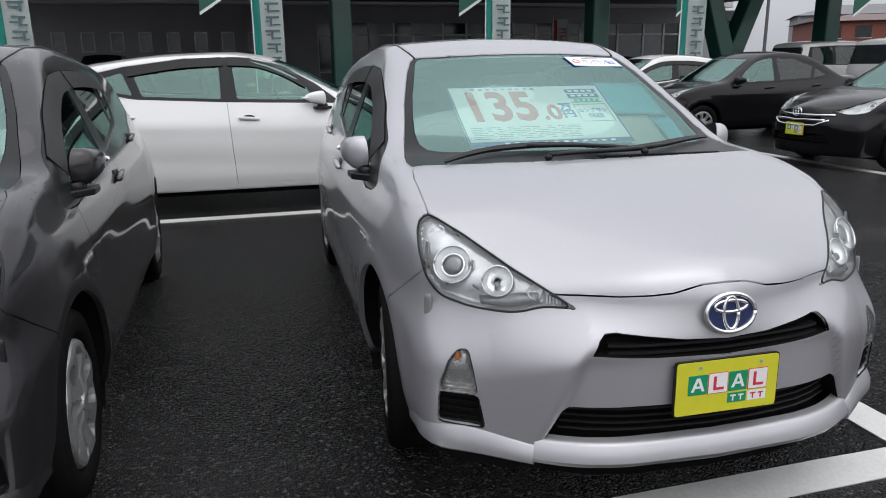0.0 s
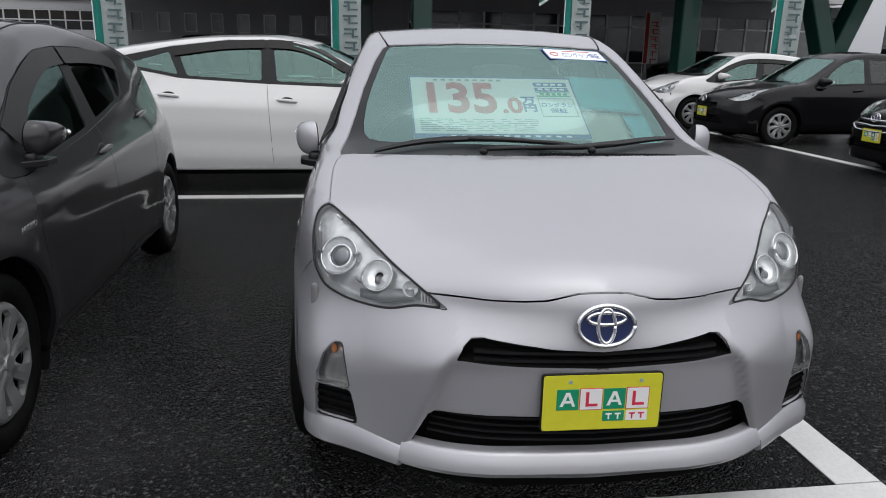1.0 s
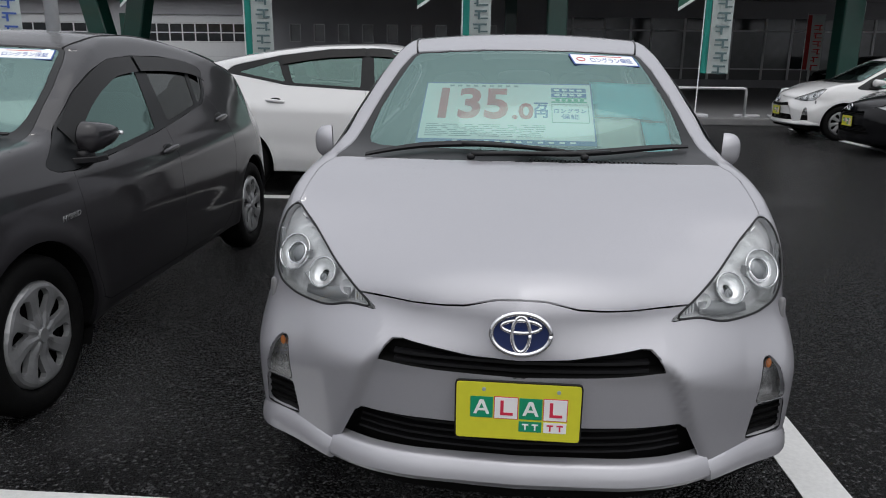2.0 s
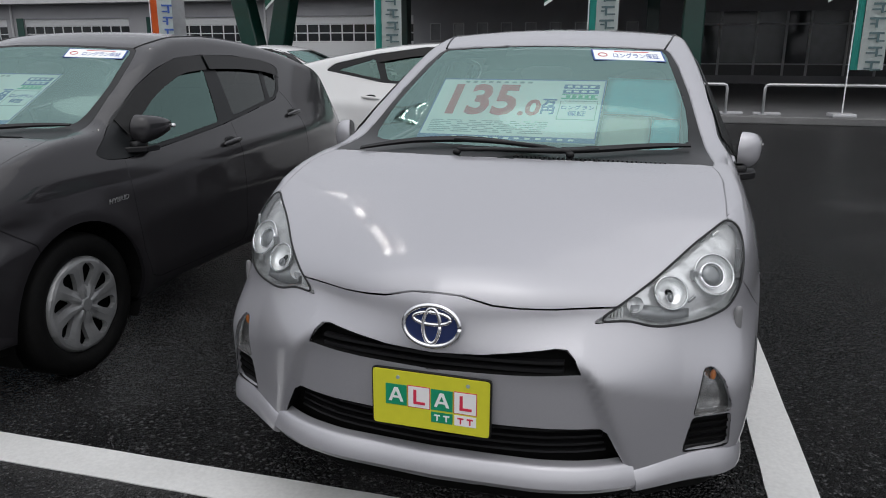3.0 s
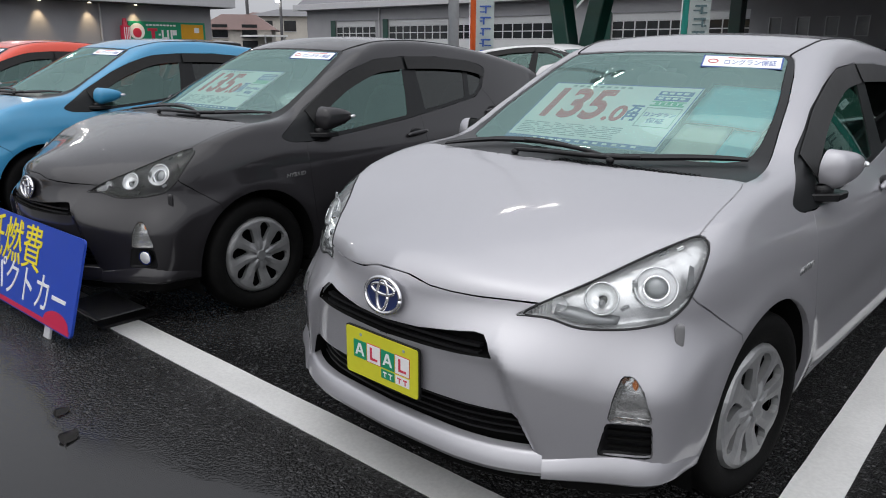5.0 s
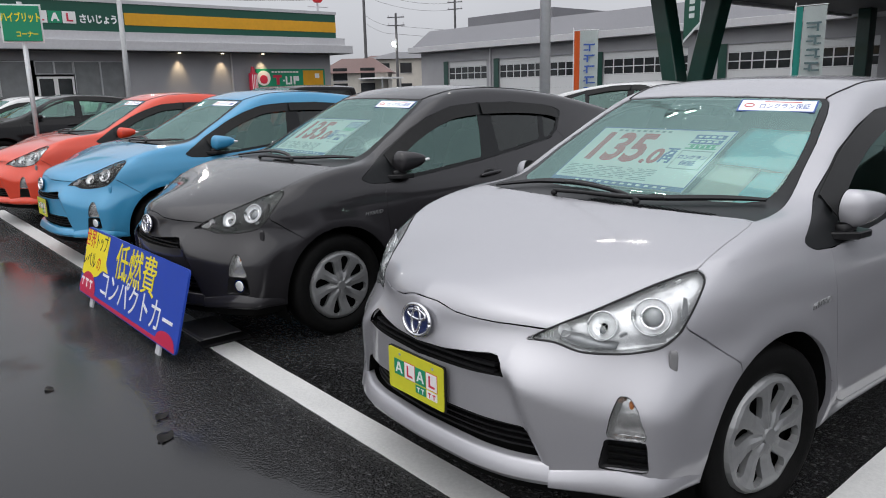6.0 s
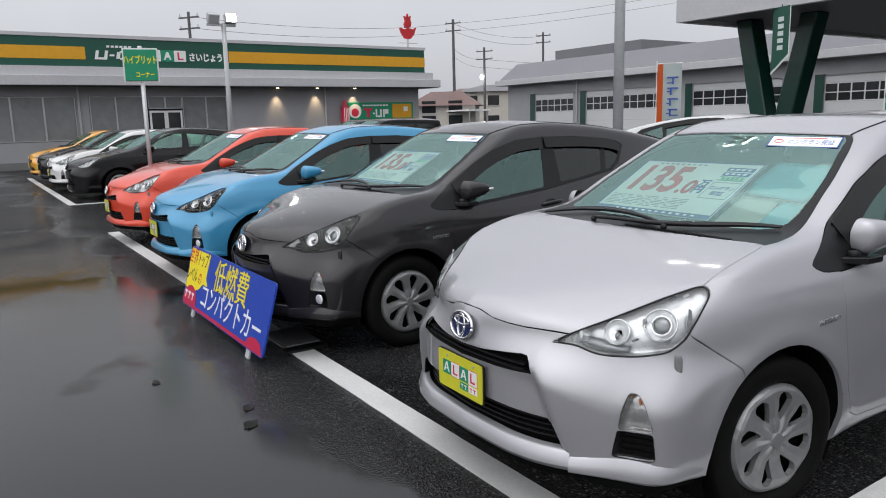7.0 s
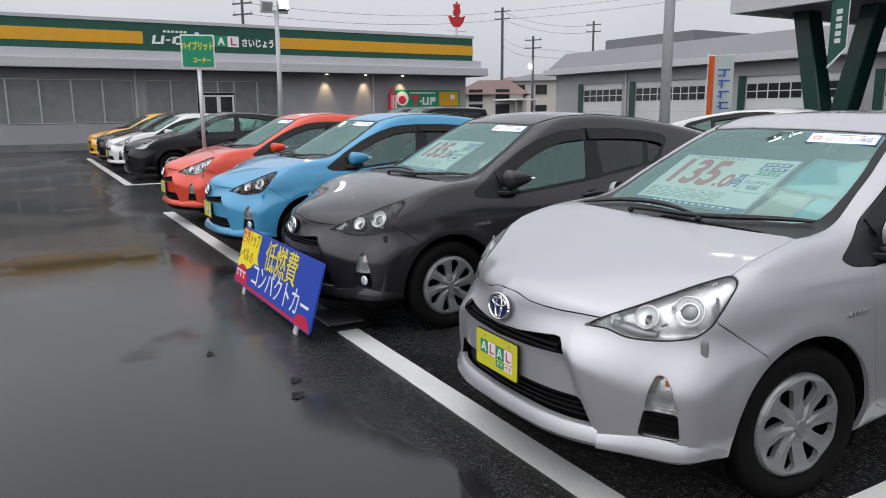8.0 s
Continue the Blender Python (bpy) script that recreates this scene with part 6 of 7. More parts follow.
# ---- workshop along the back ----
shop = thing("workshop", "long grey workshop with white panel doors and offices", "building", kind="structure")
SY = 34.0
doors_x = [(-39.2, -35.2), (-34.0, -27.0), (-25.4, -19.9), (-17.7, -10.7)]
def wall_bay(x0, x1, y0, y1, z0, z1):
    part("wall_panel", boxed(x0, x1, y0, y1, z0, z1), WALL, shop)


edge = -42.3
for x0, x1 in doors_x:
    wall_bay(edge, x0, SY, SY + 0.3, 0, 3.22)
    edge = x1
wall_bay(edge, 24, SY, SY + 0.3, 0, 0.5)
wall_bay(-42.3, -10.7, SY, SY + 0.3, 3.22, 3.98)
wins = [-9.85 + 1.165 * i for i in range(9)]
e = -10.7
for x in wins:
    wall_bay(e, x, SY, SY + 0.3, 0.5, 3.98)
    wall_bay(x, x + 0.55, SY, SY + 0.3, 0.5, 2.00)
    wall_bay(x, x + 0.55, SY, SY + 0.3, 2.84, 3.98)
    e = x + 0.55
wall_bay(e, 2.6, SY, SY + 0.3, 0.5, 3.98)
wall_bay(2.6, 24, SY, SY + 0.3, 3.22, 3.98)
wall_bay(23.7, 24, SY + 0.3, SY + 15, 0, 3.98)
wall_bay(23.3, 24, SY, SY + 0.3, 0.5, 3.22)
wall_bay(-42.3, -42.0, SY + 0.3, SY + 15, 0, 3.98)
wall_bay(-42.0, 23.7, SY + 6, SY + 6.3, 0, 3.98)
part("eave", boxed(-42.9, 24.4, SY - 0.8, SY + 0.3, 3.985, 4.38, 0.02), FASCIA, shop)
b = bmesh.new()
prism(b, [(SY - 0.55, 4.38), (SY + 16, 4.38), (SY + 16, 6.1), (SY + 1.2, 5.64)], 66.9, Matrix(((0, 0, 1, -42.7), (1, 0, 0, 0), (0, 1, 0, 0), (0, 0, 0, 1))))
part("roof", b, ROOFING, shop)
part("roof_monitor", boxed(-40.3, -31.9, SY + 3, SY + 9, 5.6, 6.5), ROOFING, shop)
part("downpipe", rod(bmesh.new(), (-34.75, SY - 0.08, 0), (-34.75, SY - 0.08, 3.98), 0.06), FASCIA, shop)
part("downpipe", rod(bmesh.new(), (-18.7, SY - 0.08, 0), (-18.7, SY - 0.08, 3.98), 0.06), FASCIA, shop)
for x0, x1 in doors_x:
    d = new("overhead_door")
    d.parent = shop
    n = max(5, int((x1 - x0) / 0.62))
    b = bmesh.new()
    for z0, z1 in ((0.0, 0.64), (0.65, 1.29), (1.30, 1.94)):
        box(b, x0, x1, SY + 0.10, SY + 0.14, z0, z1)
    box(b, x0, x1, SY + 0.10, SY + 0.14, 2.86, 3.22)
    part("door_panel", b, DOOR_WHITE, d)
    w = (x1 - x0) / n
    f = bmesh.new()
    for i in range(n + 1):
        box(f, x0 + i * w - 0.03, x0 + i * w + 0.03, SY + 0.09, SY + 0.14, 1.95, 2.85)
    for z in (1.95, 2.37, 2.80):
        box(f, x0, x1, SY + 0.092, SY + 0.138, z, z + 0.05)
    part("window_bars", f, DOOR_WHITE, d)
    for i in range(n):
        for z0, z1 in ((2.00, 2.37), (2.42, 2.80)):
            part("pane", boxed(x0 + i * w + 0.03, x0 + (i + 1) * w - 0.03, SY + 0.115, SY + 0.13, z0, z1), PANE_DARK, d)
    part("jamb", boxed(x0 - 0.45, x0 - 0.003, SY - 0.06, SY - 0.003, 0, 3.26), DEEP_GREEN, d)
for x in wins:
    w = new("small_window")
    w.parent = shop
    part("pane", boxed(x + 0.04, x + 0.51, SY + 0.10, SY + 0.12, 2.04, 2.80), PANE_PALE, w)
    f = bmesh.new()
    box(f, x, x + 0.04, SY - 0.02, SY + 0.13, 2.00, 2.84)
    box(f, x + 0.51, x + 0.55, SY - 0.02, SY + 0.13, 2.00, 2.84)
    box(f, x + 0.04, x + 0.51, SY - 0.018, SY + 0.13, 2.00, 2.04)
    box(f, x + 0.04, x + 0.51, SY - 0.018, SY + 0.13, 2.80, 2.84)
    part("frame", f, GALVA, w)
x = 2.6
i = 0
while x < 22.2:
    wd = (0.95, 1.5, 1.2)[i % 3]
    w = new("office_window")
    w.parent = shop
    for z0, z1, pm in ((0.5, 1.0, WALL_DARK), (1.0, 2.64, PANE_GREY if i % 3 else PANE_DARK), (2.72, 3.22, PANE_DARK if i % 2 else PANE_GREY)):
        part("pane", boxed(x + 0.05, x + wd - 0.05, SY + 0.08, SY + 0.10, z0, z1), pm, w)
    f = bmesh.new()
    box(f, x, x + 0.05, SY + 0.02, SY + 0.12, 0.5, 3.22)
    box(f, x + wd - 0.05, x + wd, SY + 0.02, SY + 0.12, 0.5, 3.22)
    box(f, x + 0.05, x + wd - 0.05, SY + 0.022, SY + 0.12, 2.64, 2.72)
    box(f, x + 0.05, x + wd - 0.05, SY + 0.022, SY + 0.12, 0.96, 1.02)
    part("frame", f, DOOR_WHITE, w)
    x += wd
    i += 1

# ---- canopy on slanted columns ----
can = thing("canopy", "wide flat canopy on deep green slanted columns", "canopy", kind="structure")
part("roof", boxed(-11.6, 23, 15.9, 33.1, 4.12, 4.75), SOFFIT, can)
part("rim", boxed(-11.8, 23.2, 15.7, 15.9, 4.02, 4.85), FASCIA, can)
part("rim", boxed(-11.8, -11.6, 15.9, 33.1, 4.02, 4.85), FASCIA, can)


def leg(x0, x1, y, w=0.25, d=0.30):
    """A slanted column: foot at x0, head at x1."""
    b = bmesh.new()
    prism(b, [(x0 - w, 0.0), (x0 + w, 0.0), (x1 + w, 4.12), (x1 - w, 4.12)], 2 * d, Matrix(((1, 0, 0, 0), (0, 0, 1, y - d), (0, 1, 0, 0), (0, 0, 0, 1))))
    bmesh.ops.bevel(b, geom=b.edges[:], offset=0.03, segments=1, affect="EDGES")
    bmesh.ops.recalc_face_normals(b, faces=b.faces[:])
    return part("column", b, DEEP_GREEN, can)


leg(-10.15, -11.05, 18.0)
leg(-10.18, -9.28, 18.3)
leg(1.50, 1.50, 18.0)
leg(0.6, 0.6, 31.0, 0.25)
leg(8.75, 8.75, 18.0)
leg(13.45, 12.0, 18.0)
leg(12.85, 14.45, 18.3)
leg(16.6, 16.6, 18.0)
leg(-10.2, -10.2, 31.0, 0.25)

# ---- walkway with rails ----
walkway = part("walkway", boxed(-13.5, 24, 14.4, 33.99, 0.0, 0.15, 0.02), CONCRETE)
tagged(walkway, "wet concrete walkway behind a kerb", "pavement", kind="structure")
for x0 in (-3.72, -0.42, 2.86, 6.14):
    r = thing("guard_rail", "low galvanised hoop rail on the walkway", "rail", pose(x0, 14.85, 0.15), "hoop rails")
    part("hoop", tube(bmesh.new(), [(0, 0, 0), (0, 0, 0.53), (0.02, 0, 0.59), (0.08, 0, 0.61), (2.47, 0, 0.61), (2.53, 0, 0.59), (2.55, 0, 0.53), (2.55, 0, 0)], 0.032, 10), GALVA, r, smooth=True)
    for x in (0, 2.55):
        part("foot_block", boxed(x - 0.18, x + 0.36, 0.05, 0.19, 0, 0.05, 0.015), FASCIA, r)
        part("foot_plate", boxed(x - 0.07, x + 0.07, -0.07, 0.045, 0, 0.012), GALVA, r)

# ---- posts, lamps, signs ----
lp = thing("lamp_post", "tall grey steel lamp post behind the stalls", "lamp post", pose(-4.45, 5.6, 0))
part("pole", rod(bmesh.new(), (0, 0, 0), (0, 0, 6.5), 0.068, 0.06, 16), POST_GREY, lp, smooth=True)
part("base_plate", boxed(-0.16, 0.16, -0.16, 0.16, 0, 0.02), GALVA, lp)
part("collar", rod(bmesh.new(), (0, 0, 0.02), (0, 0, 0.4), 0.085), POST_GREY, lp)
part("cross_bar", boxed(-0.45, 0.45, -0.04, 0.04, 6.50, 6.56), POST_GREY, lp)
for x in (-0.30, 0.30):
    h = part("lamp_head", boxed(-0.16, 0.16, -0.09, 0.09, -0.13, 0.13, 0.02), POST_GREY, lp)
    h.matrix_basis = pose(x, -0.02, 6.72, -35, 0, 35)
    part("lamp_glass", boxed(-0.14, 0.14, -0.098, -0.091, -0.11, 0.11), COOL, h, "lit white lamp glass")
fl = thing("flood_light_post", "grey pole with a lit flood lamp at its head", "lamp post", pose(-16.6, 4.39, 0))
part("pole", rod(bmesh.new(), (0, 0, 0), (0, 0, 4.02), 0.065, 0.055, 14), POST_GREY, fl, smooth=True)
part("cross_bar", boxed(-0.04, 0.04, -0.42, 0.30, 3.94, 4.00), POST_GREY, fl)
for y, tilt, mat in ((-0.25, 25, POST_GREY), (0.18, -10, COOL)):
    h = part("lamp_head", boxed(-0.10, 0.10, -0.14, 0.14, -0.12, 0.12, 0.02), POST_GREY, fl)
    h.matrix_basis = pose(0, y, 4.13, 0, tilt, 0)
    g = part("lamp_glass", boxed(0.101, 0.108, -0.12, 0.12, -0.10, 0.10), mat, h)
cs = thing("corner_sign", "green sign with yellow lettering on a thin post", "sign", pose(-8.95, 0.77, 0) @ pose(0, 0, 0, 0, 0, 74))
part("post", rod(bmesh.new(), (0, 0, 0.01), (0, 0, 2.60), 0.030, sides=12), GALVA, cs, smooth=True)
part("foot_plate", boxed(-0.15, 0.15, -0.15, 0.15, 0, 0.02), GALVA, cs)
part("board", boxed(-0.215, 0.215, -0.055, -0.036, 2.12, 2.55, 0.006), PLATE_GREEN, cs)
part("board_rim", boxed(-0.235, 0.235, -0.035, -0.020, 2.10, 2.57), WHITE, cs)
INK_YELLOW = shade("yellow_lettering", (0.85, 0.72, 0.02), 0.5)
words("lettering", "ハイブリット", 0.125, INK_YELLOW, cs, pose(0, -0.056, 2.40, 90, 0, 0), 0.002, squeeze=0.60, bold=0.003)
words("lettering", "コーナー", 0.085, INK_YELLOW, cs, pose(0.05, -0.056, 2.20, 90, 0, 0), 0.002, squeeze=0.75, bold=0.002)

# ---- banners on poles, along the walkway and by the workshop ----
BANNER_INK = shade("banner_ink", (0.07, 0.12, 0.13), 0.7)
TEAL = shade("teal_banner_cloth", (0.03, 0.36, 0.30), 0.7, grain=30, amount=0.08)
CLOTH = shade("white_banner_cloth", (0.62, 0.68, 0.67), 0.7, grain=30, amount=0.05)
ORANGE_CLOTH = shade("orange_banner_cloth", (0.75, 0.16, 0.03), 0.7, grain=30, amount=0.06)
RED_CLOTH = shade("red_banner_cloth", (0.45, 0.03, 0.03), 0.7, grain=30, amount=0.08)


def wave(bm, x0, x1, z0, z1, phase, y=0.0):
    """A cloth with a slight ripple."""
    n, k = 6, 14
    g = [[bm.verts.new((x0 + (x1 - x0) * i / n, y + 0.03 * math.sin(3.1 * i / n + phase + 2.0 * j / k) * i / n, z0 + (z1 - z0) * j / k)) for i in range(n + 1)] for j in range(k + 1)]
    for j in range(k):
        for i in range(n):
            bm.faces.new((g[j][i], g[j][i + 1], g[j + 1][i + 1], g[j + 1][i]))
    bmesh.ops.solidify(bm, geom=bm.faces[:], thickness=0.003)
    return bm


def banner(x, y, z, edge_mat, ink, turn, phase, label):
    o = thing("banner", label, "banner", pose(x, y, z, 0, 0, turn), "banners on poles")
    part("pole", rod(bmesh.new(), (-0.02, 0, 0.06), (-0.02, 0, 2.85), 0.014, 0.010, 8), WHITE, o)
    part("arm", rod(bmesh.new(), (-0.03, 0, 2.78), (0.62, 0, 2.78), 0.008, sides=8), WHITE, o)
    part("base", boxed(-0.25, 0.20, -0.22, 0.22, 0.0, 0.08, 0.03), FASCIA, o)
    part("cloth", wave(bmesh.new(), 0.14, 0.60, 0.92, 2.76, phase), CLOTH, o)
    part("edge", wave(bmesh.new(), 0.0, 0.139, 0.92, 2.76, phase), edge_mat, o)
    rng = random.Random(int(x * 10))
    for k in range(6):
        z0 = 2.40 - k * 0.27
        g = bmesh.new()
        box(g, 0.22 + rng.uniform(0, 0.06), 0.52, -0.040, -0.034, z0, z0 + 0.04)
        u = rng.uniform(0.26, 0.44)
        box(g, u, u + 0.045, -0.040, -0.034, z0 - 0.15, z0)
        v = rng.uniform(0.04, 0.10)
        box(g, 0.24, u - 0.004, -0.040, -0.034, z0 - v - 0.03, z0 - v)
        if rng.random() < 0.6:
            box(g, u + 0.049, 0.54, -0.040, -0.034, z0 - 0.14, z0 - 0.11)
        part("bar_mark", g, ink, o)
    return o


for i, (x, y) in enumerate(((-5.23, 14.65), (-0.46, 14.65), (4.62, 14.65), (9.6, 14.65), (14.9, 20.5), (17.6, 16.0))):
    banner(x - 0.3, y, 0.15, TEAL, BANNER_INK, (8, -6, 4, -10, 12, 3)[i], i * 1.7, "teal and white cloth banner on a pole")
banner(-10.75, 13.75, 0.0, ORANGE_CLOTH, INK_BLUE, 36, 0.6, "white and orange cloth banner on a pole")
banner(16.0, 22.0, 0.15, RED_CLOTH, RED_CLOTH, 5, 2.2, "red and white cloth banner on a pole")
banner(10.85, 25.7, 0.15, RED_CLOTH, RED_CLOTH, 5, 1.2, "red and white cloth banner on a pole")
for i, x in enumerate((-8.6, -1.55, 4.30, 10.05, 15.6)):
    o = thing("pennant", "green hanging pennant with a pointed foot", "pennant", pose(x, 15.68, 4.02, 0, 0, (-20, 10, -15, 12, 5)[i]), "pennants under the canopy")
    b = bmesh.new()
    prism(b, [(-0.30, 0.0), (-0.30, -1.55), (0.30, -1.15), (0.30, 0.0)], 0.006, pose(0, 0, 0, 90, 0, 0))
    part("cloth", b, SIGN_GREEN, o)
    b = bmesh.new()
    prism(b, [(-0.30, -1.551), (-0.30, -1.62), (0.33, -1.20), (0.33, 0.0), (0.301, 0.0), (0.301, -1.151)], 0.006, pose(0, 0, 0, 90, 0, 0))
    part("hem", b, CLOTH, o)
    for k in range(5):
        part("bar_mark", boxed(-0.10, 0.10, -0.014, -0.008, -0.35 - k * 0.17, -0.24 - k * 0.17), CLOTH, o)
    part("cord", rod(bmesh.new(), (0, 0, 0), (0, 0, 0.05), 0.01, sides=6), BLACK_PLASTIC, o)

# ---- plain walls that close the place behind the camera ----
for x0, x1, y0, y1, h in ((-70, 60, -26.4, -26, 1.8), (44, 44.4, -25.99, 30, 1.8)):
    w_ = part("wall_behind", boxed(x0, x1, y0, y1, 0, h), WALL)
    tagged(w_, "plain grey boundary wall", "wall", kind="structure")

# ---- distance: houses, poles and wires ----
HOUSE = shade("cream_house_wall", (0.56, 0.53, 0.48), 0.8, grain=4, amount=0.08)
TILE = shade("brown_roof_tiles", (0.15, 0.09, 0.08), 0.5, grain=6, amount=0.2)
TILE_GREY = shade("grey_roof_tiles", (0.16, 0.16, 0.17), 0.5, grain=6, amount=0.2)
BRICK_RED = shade("red_brown_cladding", (0.22, 0.07, 0.05), 0.7, grain=4, amount=0.12)


def house(x, y, w, d, h, roof, wall, turn=0.0, pitch=1.3):
    o = thing("house", "two-storey house with a tiled roof", "house", pose(x, y, 0, 0, 0, turn), "houses beyond the car park")
    part("wall", boxed(-w / 2, w / 2, -d / 2, d / 2, 0, h), wall, o)
    b = bmesh.new()
    e = 0.5
    lo = [b.verts.new(v) for v in ((-w / 2 - e, -d / 2 - e, h), (w / 2 + e, -d / 2 - e, h), (w / 2 + e, d / 2 + e, h), (-w / 2 - e, d / 2 + e, h))]
    hi = [b.verts.new(v) for v in ((-w / 4, 0, h + pitch), (w / 4, 0, h + pitch))]
    for f in ((lo[0], lo[1], hi[1], hi[0]), (lo[1], lo[2], hi[1]), (lo[2], lo[3], hi[0], hi[1]), (lo[3], lo[0], hi[0]), (lo[3], lo[2], lo[1], lo[0])):
        b.faces.new(f)
    part("roof", b, roof, o)
    for fz in (0.9, h / 2 + 0.8):
        for k in range(max(2, int(w / 2.6))):
            xx = -w / 2 + 1.0 + k * 2.5
            wn_ = part("window", boxed(xx, xx + 1.3, -d / 2 - 0.04, -d / 2 - 0.003, fz, fz + 1.1), PANE_DARK, o)
            part("sill", boxed(xx - 0.05, xx + 1.35, -d / 2 - 0.10, -d / 2 - 0.041, fz - 0.06, fz), FASCIA, wn_)
    return o


house(-57.5, 38.5, 6, 6, 2.9, TILE, HOUSE, 50, 1.4)
house(-67.5, 53, 9, 8, 4.7, TILE_GREY, HOUSE, 45, 0.9)
house(-62, 56, 8, 8, 4.9, TILE_GREY, HOUSE, 50, 0.8)
house(-78, 64, 10, 8, 5.0, TILE_GREY, WALL, 50)
house(-100, 74, 14, 9, 5.6, TILE, HOUSE, 60)
house(60, 57, 16, 10, 4.6, TILE, BRICK_RED, -30, 0.8)
house(70, 70, 16, 10, 6.0, TILE_GREY, WALL, -35)
house(62, 38, 12, 10, 4.0, TILE_GREY, BRICK_RED, -50)
house(90, 52, 20, 10, 6.0, TILE_GREY, HOUSE, -60)
for x, y, h, r in ((-58.3, 40.0, 11.2, 0.17), (-53.3, 40.0, 8.1, 0.14), (-58.8, 52.0, 10.6, 0.15), (-66.0, 56.0, 8.0, 0.13), (-48.0, 12.0, 8.9, 0.13), (40, 50, 9.5, 0.15), (56, 44, 9.0, 0.15)):
    o = thing("utility_pole", "concrete utility pole with cross arms", "utility pole", pose(x, y, 0, 0, 0, 35), "utility poles")
    part("pole", rod(bmesh.new(), (0, 0, 0), (0, 0, h), r, r * 0.7, 10), SOFFIT, o)
    for k, z in enumerate((h - 0.4, h - 1.1)):
        part("cross_arm", boxed(-0.8, 0.8, -0.05, 0.05, z, z + 0.09), SOFFIT, o)
        for xx in (-0.7, 0.0, 0.7):
            part("insulator", rod(bmesh.new(), (xx, 0, z + 0.09), (xx, 0, z + 0.28), 0.05, 0.03, 8), FASCIA, o)
wires = thing("overhead_wires", "thin black overhead wires between the poles", "wire")
def wire(a, c, sag=0.6):
    pts = []
    for i in range(13):
        t = i / 12
        pts.append((a[0] + (c[0] - a[0]) * t, a[1] + (c[1] - a[1]) * t, a[2] + (c[2] - a[2]) * t - 4 * sag * t * (1 - t)))
    part("wire", tube(bmesh.new(), pts, 0.013, 4), SOFFIT, wires)


for dz in (0.0, -0.7):
    wire((-58.3, 40.0, 10.8 + dz), (-48.0, 12.0, 8.6 + dz))
    wire((-58.3, 40.0, 10.8 + dz), (-58.8, 52.0, 10.2 + dz))
    wire((-58.3, 40.0, 8.4 + dz), (-53.3, 40.0, 7.0 + dz), 0.3)
    wire((-53.3, 40.0, 7.0 + dz), (-40.0, 60.0, 6.8 + dz), 0.6)
    wire((-58.3, 40.0, 10.8 + dz), (-20.0, 62.0, 14.5 + dz), 1.0)
    wire((40, 50, 9.2 + dz), (56, 44, 8.8 + dz))
    wire((40, 50, 9.2 + dz), (0, 70, 11.0 + dz), 1.0)
    wire((56, 44, 8.8 + dz), (110, 30, 9.0 + dz), 1.0)
# a lit street lamp on one of the poles, and a carport before the houses
sl = thing("street_lamp", "lit white lamp on an arm of the far pole", "lamp", pose(-53.2, 39.6, 5.4))
part("arm", boxed(-0.05, 0.05, 0.05, 0.38, -0.04, 0.04), SOFFIT, sl)
part("lamp_glass", blob(bmesh.new(), (0, 0, 0), (0.22, 0.08, 0.22), None, 2.4, 14), COOL, sl, "lit white lamp glass", smooth=True)
cp = thing("carport", "small white flat-roofed carport before the houses", "carport", pose(-53.3, 38.0, 0))
part("roof", boxed(-1.9, 1.9, -1.2, 1.2, 2.32, 2.46), WHITE, cp)
for x in (-1.7, 1.7):
    for y in (-1.0, 1.0):
        part("post", boxed(x - 0.05, x + 0.05, y - 0.05, y + 0.05, 0, 2.32), GALVA, cp)
# ---- the cars in the row ----
ROW = "hatchbacks in the row"
STALL = pose(0, 0, 0, 0, 0, -1.8)
silver = build_car("hatchback", "silver five-door hatchback with a yellow show plate", "car", HATCH, P_SILVER, STALL, ROW, badge="HYBRID")


def repaint(src, label, m, old, paint, swap=(), group=""):
    """A copy of a car in another paint."""
    ob = copy_thing(src, m)
    ob["label"] = label
    if group:
        ob["group"] = group
    swap = dict([(old, paint), *swap])
    for o in ob.children_recursive:
        if o.type == "MESH" and o.data.materials and o.data.materials[0] in swap:
            o.material_slots[0].link = "OBJECT"
            o.material_slots[0].material = swap[o.data.materials[0]]
    return ob


SMOKED = [(LAMP_GREY, LAMP_BLACK), (LAMP_TRAY, LAMP_BLACK)]
PLACES = [STALL, pose(-2.545, -0.018, 0, 0, 0, 0.6), pose(-5.32, 0, 0), pose(-8.02, 0, 0)]
dark_hatch = repaint(silver, "charcoal grey five-door hatchback beaded with rain", PLACES[1], P_SILVER, P_GREY, SMOKED + [(WASHER_GREY, P_GREY)])
blue_hatch = repaint(silver, "sky blue five-door hatchback with smoked headlights", PLACES[2], P_SILVER, P_BLUE, SMOKED + [(WASHER_GREY, P_BLUE)])
repaint(silver, "orange five-door hatchback parked in its stall", PLACES[3], P_SILVER, P_ORANGE)
# the sign board stands where the grey car's plate would be
for o in [o for o in dark_hatch.children if o.name.startswith("show_plate")]:
    for p in list(o.children_recursive):
        bpy.data.objects.remove(p)
    bpy.data.objects.remove(o)
